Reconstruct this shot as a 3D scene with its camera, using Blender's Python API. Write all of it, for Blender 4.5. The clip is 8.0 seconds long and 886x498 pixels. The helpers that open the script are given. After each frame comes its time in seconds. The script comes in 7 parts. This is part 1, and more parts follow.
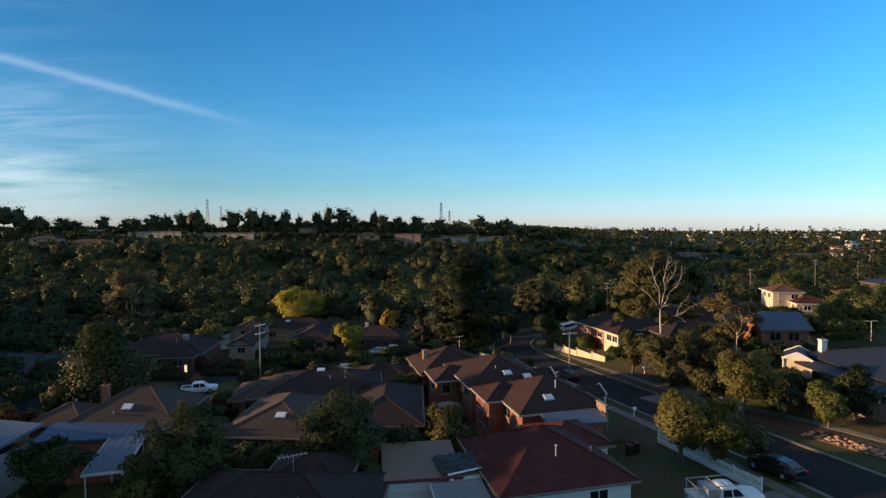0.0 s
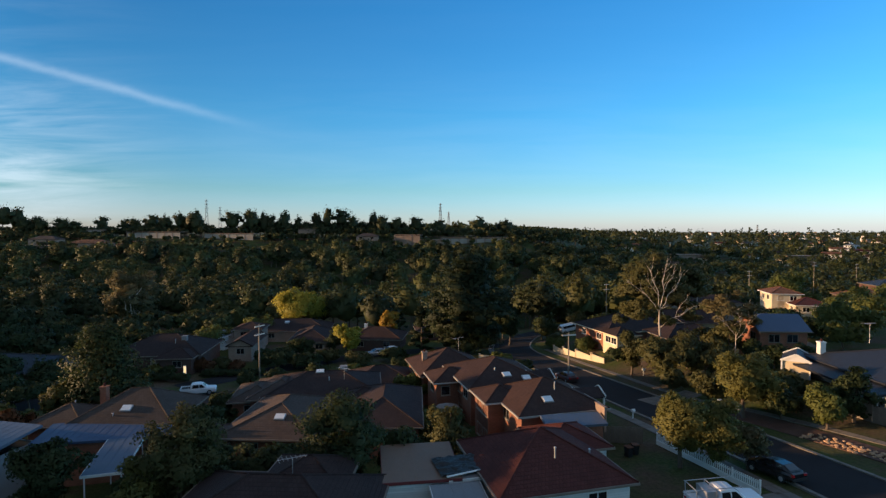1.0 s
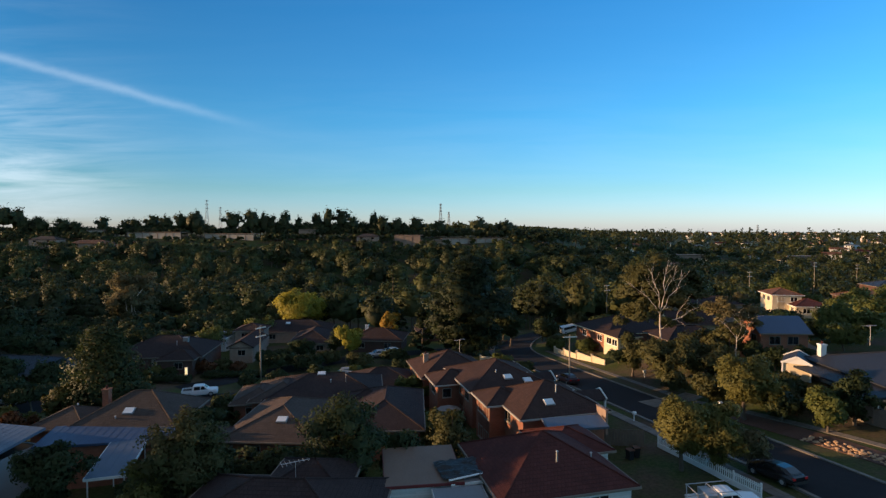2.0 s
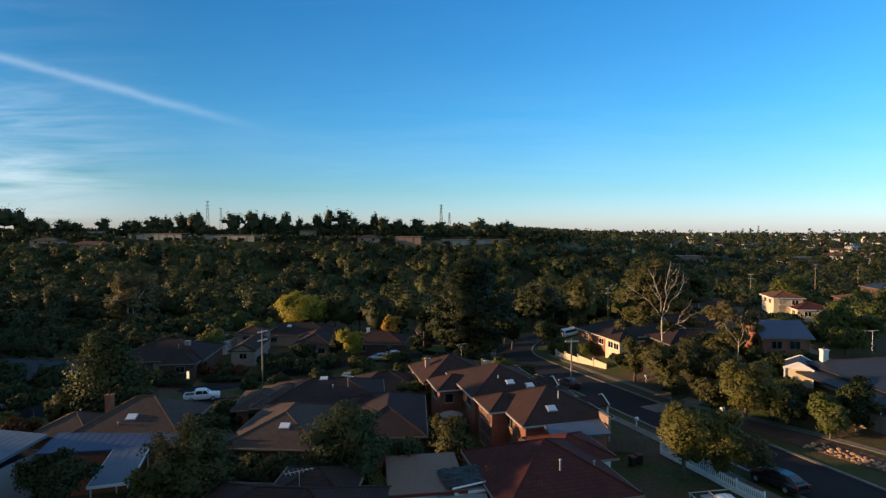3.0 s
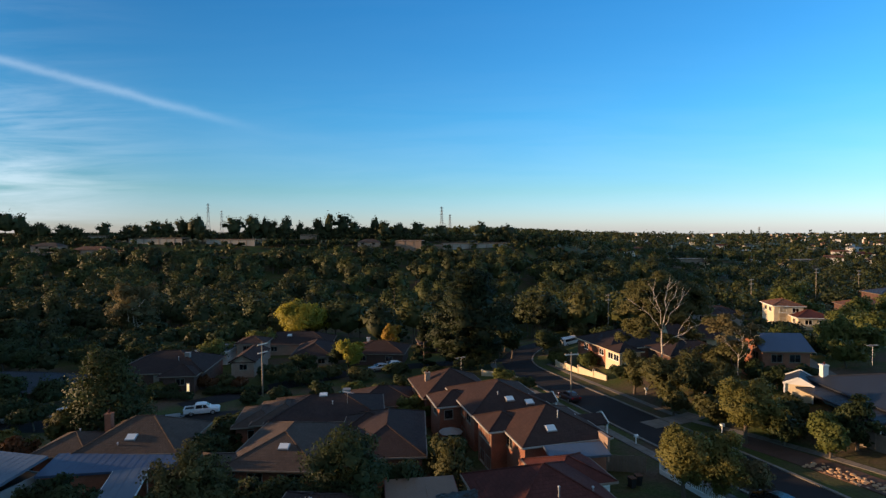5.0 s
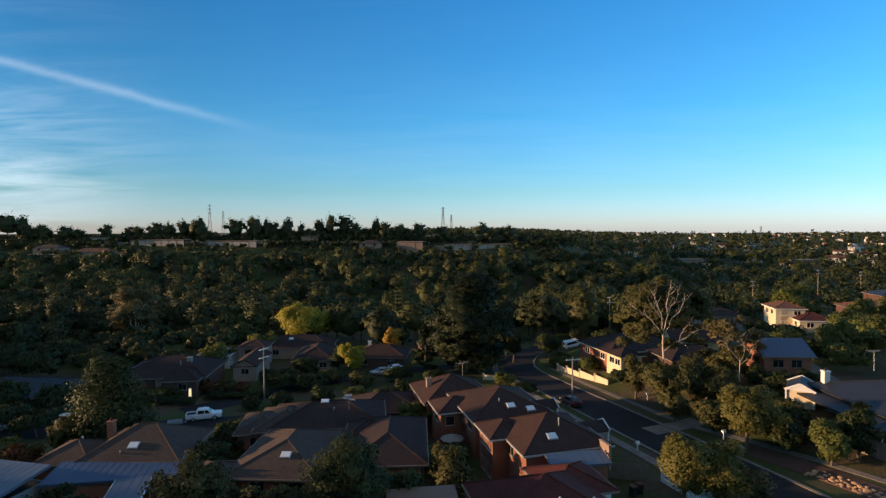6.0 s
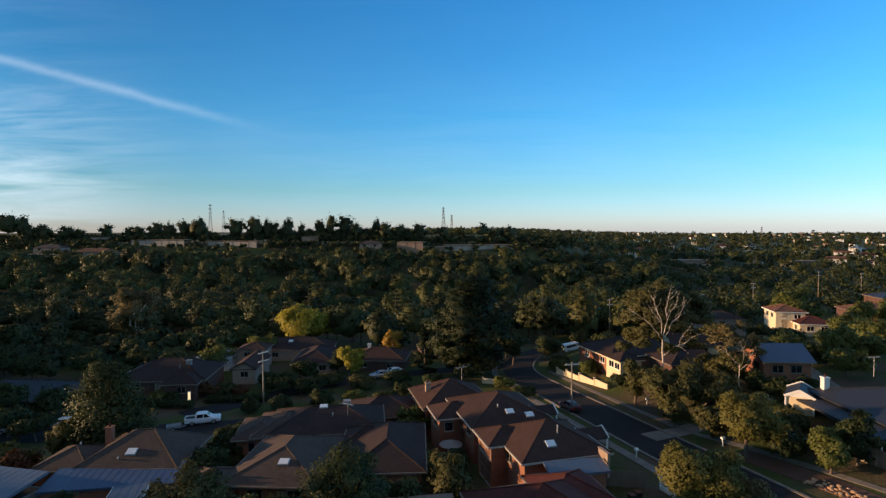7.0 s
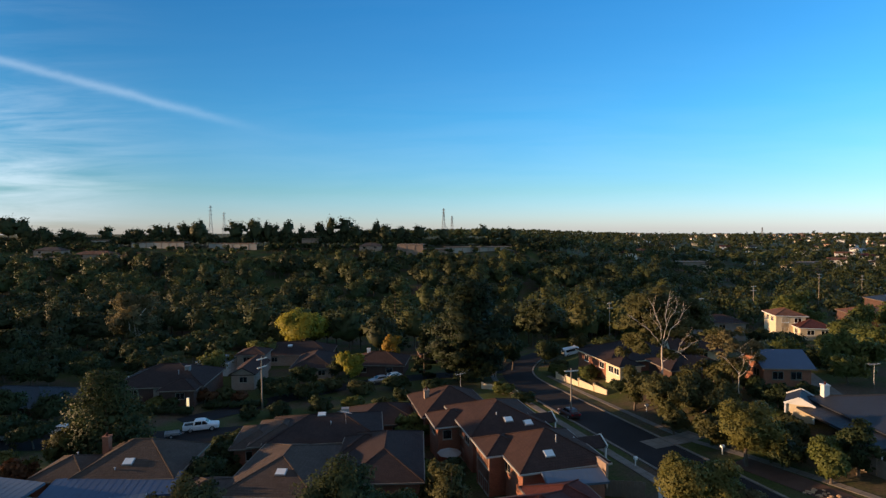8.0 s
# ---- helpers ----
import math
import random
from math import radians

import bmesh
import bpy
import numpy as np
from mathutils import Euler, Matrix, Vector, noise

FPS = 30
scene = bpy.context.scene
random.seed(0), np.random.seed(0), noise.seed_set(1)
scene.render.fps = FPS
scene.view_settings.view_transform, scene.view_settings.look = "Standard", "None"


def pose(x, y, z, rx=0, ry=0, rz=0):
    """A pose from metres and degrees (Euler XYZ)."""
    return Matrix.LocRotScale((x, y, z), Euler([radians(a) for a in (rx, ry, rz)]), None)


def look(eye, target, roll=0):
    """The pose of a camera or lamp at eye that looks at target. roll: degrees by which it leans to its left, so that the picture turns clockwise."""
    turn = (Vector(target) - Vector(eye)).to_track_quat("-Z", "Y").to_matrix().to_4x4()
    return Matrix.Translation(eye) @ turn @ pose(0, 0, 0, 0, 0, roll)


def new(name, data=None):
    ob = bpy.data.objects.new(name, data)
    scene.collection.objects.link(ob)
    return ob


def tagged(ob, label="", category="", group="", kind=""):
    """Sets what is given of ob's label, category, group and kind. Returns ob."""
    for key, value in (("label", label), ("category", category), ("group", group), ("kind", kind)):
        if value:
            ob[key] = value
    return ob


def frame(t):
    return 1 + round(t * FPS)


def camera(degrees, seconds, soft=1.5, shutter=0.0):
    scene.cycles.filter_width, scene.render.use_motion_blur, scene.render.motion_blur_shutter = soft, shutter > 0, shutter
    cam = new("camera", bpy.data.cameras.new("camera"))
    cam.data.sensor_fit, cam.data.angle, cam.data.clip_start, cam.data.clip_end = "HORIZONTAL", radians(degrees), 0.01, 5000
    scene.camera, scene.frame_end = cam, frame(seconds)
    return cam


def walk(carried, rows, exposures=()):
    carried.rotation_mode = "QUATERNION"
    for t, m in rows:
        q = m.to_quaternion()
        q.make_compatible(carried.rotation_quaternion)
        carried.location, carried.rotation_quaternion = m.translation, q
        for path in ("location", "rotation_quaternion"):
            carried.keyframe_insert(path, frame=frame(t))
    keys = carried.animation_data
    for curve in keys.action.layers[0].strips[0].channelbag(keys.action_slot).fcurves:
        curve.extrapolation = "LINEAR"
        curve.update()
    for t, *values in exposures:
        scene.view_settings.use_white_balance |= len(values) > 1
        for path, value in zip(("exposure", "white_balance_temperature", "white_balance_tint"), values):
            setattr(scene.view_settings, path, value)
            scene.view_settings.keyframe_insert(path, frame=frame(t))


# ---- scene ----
EXPOSURE = 1.08
SKY_STRENGTH, CLOUD = 0.148, (3.3, 3.7, 4.15)
cam = camera(79.7, 8.0, soft=1.36)
PATH = [
    (0, (0.159, 0.374, 25.843), (0.159, 2.372, 25.765), -0.1),
    (0.5, (0.153, 0.349, 25.892), (0.155, 2.347, 25.819), -0.0),
    (1, (0.134, 0.31, 25.953), (0.137, 2.309, 25.878), 0.0),
    (1.5, (0.101, 0.229, 26.092), (0.104, 2.227, 26.016), 0.0),
    (3, (-0.245, 0.173, 26.931), (-0.244, 2.172, 26.857), -0.0),
    (3.5, (-0.224, 0.207, 27.386), (-0.223, 2.206, 27.312), -0.0),
    (4, (-0.159, 0.235, 27.916), (-0.158, 2.233, 27.842), -0.0),
    (4.5, (-0.088, 0.242, 28.414), (-0.087, 2.241, 28.344), -0.1),
    (6, (0.011, 0.178, 29.778), (0.004, 2.177, 29.707), -0.3),
    (6.5, (0.039, 0.219, 30.168), (0.03, 2.218, 30.098), -0.3),
    (7, (0.201, 0.317, 30.54), (0.192, 2.315, 30.467), -0.2),
    (7.5, (0.378, 0.454, 31.008), (0.37, 2.452, 30.937), -0.2),
    (8, (0.511, 0.552, 31.384), (0.5, 2.55, 31.314), -0.3),
]
walk(cam, [(t, look(e, g, r)) for t, e, g, r in PATH], exposures=[(0.0, EXPOSURE), (8.0, EXPOSURE)])

# ---------------------------------------------------------------- sky and sun
SUN_AZ, SUN_EL = radians(-88), radians(7.2)      # azimuth from +y towards +x
TO_SUN = Vector((math.sin(SUN_AZ) * math.cos(SUN_EL), math.cos(SUN_AZ) * math.cos(SUN_EL), math.sin(SUN_EL)))
sun = new("sun", bpy.data.lights.new("sun", "SUN"))
sun.data.energy, sun.data.angle, sun.data.color = 3.3, radians(1.2), (1.0, 0.62, 0.33)
sun.matrix_world = look(TO_SUN * 500, (0, 0, 0))


class Nodes:
    """A small writer of node trees."""

    def __init__(self, tree):
        self.tree = tree
        tree.nodes.clear()

    def __call__(self, kind, *links, **props):
        n = self.tree.nodes.new(kind)
        for key, value in props.items():
            n.inputs[key[3:].replace("_", " ")].default_value = value
        for slot, source in links:
            self.tree.links.new(source, n.inputs[slot])
        return n

    def math(self, op, a, b=0.0, c=None):
        n = self.tree.nodes.new("ShaderNodeMath")
        n.operation = op
        for k, v in enumerate((a, b) if c is None else (a, b, c)):
            if isinstance(v, (int, float)):
                n.inputs[k].default_value = v
            else:
                self.tree.links.new(v, n.inputs[k])
        return n.outputs[0]

    def ramp(self, source, *stops):
        n = self.tree.nodes.new("ShaderNodeValToRGB")
        e = n.color_ramp.elements
        while len(e) < len(stops):
            e.new(0.5)
        for el, (p, col) in zip(e, stops):
            el.position, el.color = p, (*col, 1) if len(col) == 3 else col
        self.tree.links.new(source, n.inputs[0])
        return n.outputs[0]

    def mix(self, f, a, b, blend="MIX"):
        n = self.tree.nodes.new("ShaderNodeMix")
        n.data_type, n.blend_type = "RGBA", blend
        for k, v in ((0, f), (6, a), (7, b)):
            if isinstance(v, (int, float)):
                n.inputs[k].default_value = v
            elif isinstance(v, tuple):
                n.inputs[k].default_value = (*v, 1)
            else:
                self.tree.links.new(v, n.inputs[k])
        return n.outputs[2]


world = bpy.data.worlds.new("world")
scene.world = world
world.use_nodes = True
W = Nodes(world.node_tree)
sky = W("ShaderNodeTexSky")
sky.sky_type, sky.sun_disc, sky.sun_elevation, sky.sun_rotation = "NISHITA", False, SUN_EL, SUN_AZ
sky.altitude, sky.air_density, sky.dust_density, sky.ozone_density = 50, 1.0, 0.3, 2.6
coord = W("ShaderNodeTexCoord")
sep = W("ShaderNodeSeparateXYZ", (0, coord.outputs["Generated"]))
ahead = W.math("MAXIMUM", sep.outputs[1], 0.05)
su, sv = W.math("DIVIDE", sep.outputs[0], ahead), W.math("DIVIDE", sep.outputs[2], ahead)
flat = W("ShaderNodeCombineXYZ", (0, su), (1, sv))
# a vapour trail, and thin cirrus below it
off = W.math("SUBTRACT", sv, W.math("MULTIPLY_ADD", su, -0.274, 0.095))
wob = W("ShaderNodeTexNoise", (0, flat.outputs[0]), in_Scale=16.0, in_Detail=6.0, in_Roughness=0.65)
off = W.math("ADD", off, W.math("MULTIPLY_ADD", wob.outputs[0], 0.012, -0.006))
trail = W.math("POWER", 2.718, W.math("MULTIPLY", W.math("MULTIPLY", off, off), -15000.0))
fade = W("ShaderNodeMapRange", (0, su))
fade.interpolation_type = "SMOOTHSTEP"
for k, v in ((1, -0.30), (2, -0.56), (3, 0.0), (4, 1.0)):
    fade.inputs[k].default_value = v
trail = W.math("MULTIPLY", W.math("MULTIPLY", trail, fade.outputs[0]), 0.165)
turned = W("ShaderNodeMapping", (0, flat.outputs[0]))
turned.inputs["Rotation"].default_value = (0, 0, radians(13))
turned.inputs["Scale"].default_value = (1.0, 9.0, 1)
wisp = W("ShaderNodeTexNoise", (0, turned.outputs[0]), in_Scale=2.4, in_Detail=7.0, in_Roughness=0.6, in_Distortion=0.5)
cirrus = W.ramp(wisp.outputs[0], (0.38, (0, 0, 0)), (0.66, (1, 1, 1)))
near_left = W("ShaderNodeMapRange", (0, su))
near_left.interpolation_type = "SMOOTHSTEP"
for k, v in ((1, -0.45), (2, -0.85), (3, 0.05), (4, 0.58)):
    near_left.inputs[k].default_value = v
low = W.ramp(sv, (0.0, (0.7, 0.7, 0.7)), (0.07, (1, 1, 1)), (0.15, (1, 1, 1)), (0.30, (0.12, 0.12, 0.12)), (0.6, (0.1, 0.1, 0.1)))
cirrus = W.math("MULTIPLY", W.math("MULTIPLY", cirrus, near_left.outputs[0]), low)
cloud = W.math("MINIMUM", W.math("ADD", trail, W.math("MULTIPLY", cirrus, 0.75)), 0.8)
# clear evening air: pale at the horizon, deep blue above it
rise = W.math("ARCSINE", sep.outputs[2])
air = W.ramp(W.math("DIVIDE", rise, 1.5708), (0.0, (0.80, 0.98, 1.95)), (0.045, (0.55, 0.85, 1.17)), (0.13, (0.335, 0.88, 1.22)), (0.27, (0.235, 0.845, 1.25)), (0.45, (1.35, 1.25, 1.15)), (1.0, (2.0, 1.35, 0.95)))
tinted = W.mix(1.0, sky.outputs[0], air, "MULTIPLY")
behind = W("ShaderNodeMapRange", (0, sep.outputs[1]))
behind.interpolation_type = "SMOOTHSTEP"
for k, v in ((1, 0.35), (2, -0.5), (3, 0.0), (4, 1.0)):
    behind.inputs[k].default_value = v
tinted = W.mix(behind.outputs[0], tinted, W.mix(1.0, tinted, (2.05, 1.15, 0.86), "MULTIPLY"))
dusk_side = W("ShaderNodeMapRange", (0, su))
dusk_side.interpolation_type = "SMOOTHSTEP"
for k, v in ((1, 0.35), (2, -0.80), (3, 0.0), (4, 0.55)):
    dusk_side.inputs[k].default_value = v
tinted = W.mix(dusk_side.outputs[0], tinted, (0.0, 0.0, 0.0))
above = W.mix(cloud, tinted, CLOUD)
bg = W("ShaderNodeBackground", (0, above), in_Strength=SKY_STRENGTH)
W("ShaderNodeOutputWorld", (0, bg.outputs[0]))


# ---------------------------------------------------------------- materials
def material(name, base, rough=0.8, spread=0.25, scale=3.0, fine=40.0, bump=0.15, metal=0.0, uv=None, dirt=0.35, island=0.0, spec=0.4, joint=0.5):
    """base: colour; spread: how far it varies; scale, fine: sizes of stains and grain; uv: a (width, height) of courses on the face's own metres."""
    m = bpy.data.materials.new(name)
    m.use_nodes = True
    N = Nodes(m.node_tree)
    tc = N("ShaderNodeTexCoord")
    where = tc.outputs["Object"]
    big = N("ShaderNodeTexNoise", (0, where), in_Scale=1.0 / scale, in_Detail=6.0, in_Roughness=0.6)
    small = N("ShaderNodeTexNoise", (0, where), in_Scale=fine, in_Detail=3.0)
    dark, light = tuple(c * (1 - spread) for c in base), tuple(min(1, c * (1 + spread)) for c in base)
    col = N.ramp(big.outputs[0], (0.3, dark), (0.7, light))
    col = N.mix(0.35, col, N.ramp(small.outputs[0], (0.3, dark), (0.7, light)))
    if dirt:
        stain = N("ShaderNodeTexNoise", (0, where), in_Scale=0.35 / scale * 3, in_Detail=8.0, in_Roughness=0.75)
        mask = N.ramp(stain.outputs[0], (0.5, (0, 0, 0)), (0.75, (dirt, dirt, dirt)))
        col = N.mix(mask, col, tuple(c * 0.45 for c in base))
    height = small.outputs[0]
    if uv:
        br = N("ShaderNodeTexBrick", (0, tc.outputs["UV"]), in_Scale=1.0)
        br.offset = 0.5
        br.inputs["Color1"].default_value, br.inputs["Color2"].default_value = (0.75, 0.75, 0.75, 1), (1.2, 1.2, 1.2, 1)
        br.inputs["Mortar"].default_value = (0.42, 0.42, 0.42, 1)
        br.inputs["Mortar Size"].default_value = uv[1] * 0.07
        br.inputs["Mortar Smooth"].default_value = 0.6
        br.inputs["Brick Width"].default_value, br.inputs["Row Height"].default_value = uv
        col = N.mix(joint, col, br.outputs[0], "MULTIPLY")
        height = N.math("ADD", N.math("MULTIPLY", br.outputs[1], -1.2), N.math("MULTIPLY", height, 0.4))
    if island:
        geo = N("ShaderNodeNewGeometry")
        col = N.mix(1.0, col, N.ramp(geo.outputs["Random Per Island"], (0.0, (1 - island,) * 3), (1.0, (1 + island,) * 3)), "MULTIPLY")
    info = N("ShaderNodeObjectInfo")
    col = N.mix(0.5, col, N.ramp(info.outputs["Random"], (0.0, (0.85, 0.86, 0.9)), (1.0, (1.1, 1.08, 1.05))), "MULTIPLY")
    bp = N("ShaderNodeBump", ("Height", height), in_Strength=min(1.0, bump * 2), in_Distance=0.03)
    p = N("ShaderNodeBsdfPrincipled", ("Base Color", col), ("Normal", bp.outputs[0]), in_Roughness=rough, in_Metallic=metal)
    p.inputs["Specular IOR Level"].default_value = spec
    N("ShaderNodeOutputMaterial", (0, p.outputs[0]))
    return m


def leaf_material(name, base, other, tint=False, glow=0.38):
    """Leaves: two hues mixed leaf by leaf (and tree by tree), letting some light through."""
    m = bpy.data.materials.new(name)
    m.use_nodes = True
    N = Nodes(m.node_tree)
    tc, geo = N("ShaderNodeTexCoord"), N("ShaderNodeNewGeometry")
    clump = N("ShaderNodeTexNoise", (0, tc.outputs["Object"]), in_Scale=0.45, in_Detail=4.0)
    fine = N("ShaderNodeTexNoise", (0, tc.outputs["Object"]), in_Scale=3.5, in_Detail=5.0, in_Roughness=0.7)
    f = N.math("ADD", N.math("MULTIPLY", geo.outputs["Random Per Island"], 0.12), N.math("ADD", N.math("MULTIPLY_ADD", clump.outputs[0], 1.3, -0.6), N.math("MULTIPLY_ADD", fine.outputs[0], 1.2, -0.3)))
    col = N.mix(f, base, other)
    n = m.node_tree.nodes[-1]
    n.clamp_factor = True
    if tint:
        at = N("ShaderNodeAttribute")
        at.attribute_name = "tint"
        # besides each tree's own tone, low tints carry the painted shade of left-hand woods
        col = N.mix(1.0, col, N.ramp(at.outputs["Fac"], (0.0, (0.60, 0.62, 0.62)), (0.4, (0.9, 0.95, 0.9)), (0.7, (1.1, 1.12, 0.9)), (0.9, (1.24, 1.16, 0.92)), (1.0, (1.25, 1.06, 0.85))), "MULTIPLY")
    relief = N("ShaderNodeBump", ("Height", fine.outputs[0]), in_Strength=0.25, in_Distance=0.25)
    p = N("ShaderNodeBsdfPrincipled", ("Base Color", col), ("Normal", relief.outputs[0]), in_Roughness=0.6)
    p.inputs["Specular IOR Level"].default_value = 0.25
    tr = N("ShaderNodeBsdfTranslucent", (0, col))
    mx = N("ShaderNodeMixShader", (1, p.outputs[0]), (2, tr.outputs[0]), in_Fac=glow)
    N("ShaderNodeOutputMaterial", (0, mx.outputs[0]))
    return m


def glass_material():
    m = bpy.data.materials.new("window_glass")
    m.use_nodes = True
    N = Nodes(m.node_tree)
    p = N("ShaderNodeBsdfPrincipled", in_Roughness=0.06, in_IOR=1.5)
    p.inputs["Base Color"].default_value = (0.012, 0.014, 0.018, 1)
    p.inputs["Specular IOR Level"].default_value = 0.9
    N("ShaderNodeOutputMaterial", (0, p.outputs[0]))
    return m


def ground_material():
    m = bpy.data.materials.new("grass_and_earth")
    m.use_nodes = True
    N = Nodes(m.node_tree)
    tc = N("ShaderNodeTexCoord")
    a = N("ShaderNodeTexNoise", (0, tc.outputs["Object"]), in_Scale=0.09, in_Detail=8.0, in_Roughness=0.65)
    b = N("ShaderNodeTexNoise", (0, tc.outputs["Object"]), in_Scale=3.0, in_Detail=6.0, in_Roughness=0.7)
    grass = N.ramp(b.outputs[0], (0.3, (0.034, 0.046, 0.015)), (0.55, (0.061, 0.080, 0.025)), (0.75, (0.108, 0.106, 0.046)))
    earth = N.ramp(b.outputs[0], (0.3, (0.056, 0.040, 0.028)), (0.7, (0.130, 0.094, 0.066)))
    col = N.mix(N.ramp(a.outputs[0], (0.46, (0, 0, 0)), (0.62, (1, 1, 1))), grass, earth)
    bp = N("ShaderNodeBump", ("Height", b.outputs[0]), in_Strength=0.6, in_Distance=0.15)
    p = N("ShaderNodeBsdfPrincipled", ("Base Color", col), ("Normal", bp.outputs[0]), in_Roughness=0.95)
    p.inputs["Specular IOR Level"].default_value = 0.1
    N("ShaderNodeOutputMaterial", (0, p.outputs[0]))
    return m


# warm emission that makes the added panel glow
def glow_material():
    m = bpy.data.materials.new("warm_glow")
    m.use_nodes = True
    N = Nodes(m.node_tree)
    tc = N("ShaderNodeTexCoord")
    a = N("ShaderNodeTexNoise", (0, tc.outputs["Object"]), in_Scale=1.5, in_Detail=2.0)
    e = N("ShaderNodeEmission", (0, N.ramp(a.outputs[0], (0.3, (1.0, 0.66, 0.30)), (0.7, (1.0, 0.82, 0.50)))), in_Strength=0.55)
    N("ShaderNodeOutputMaterial", (0, e.outputs[0]))
    return m


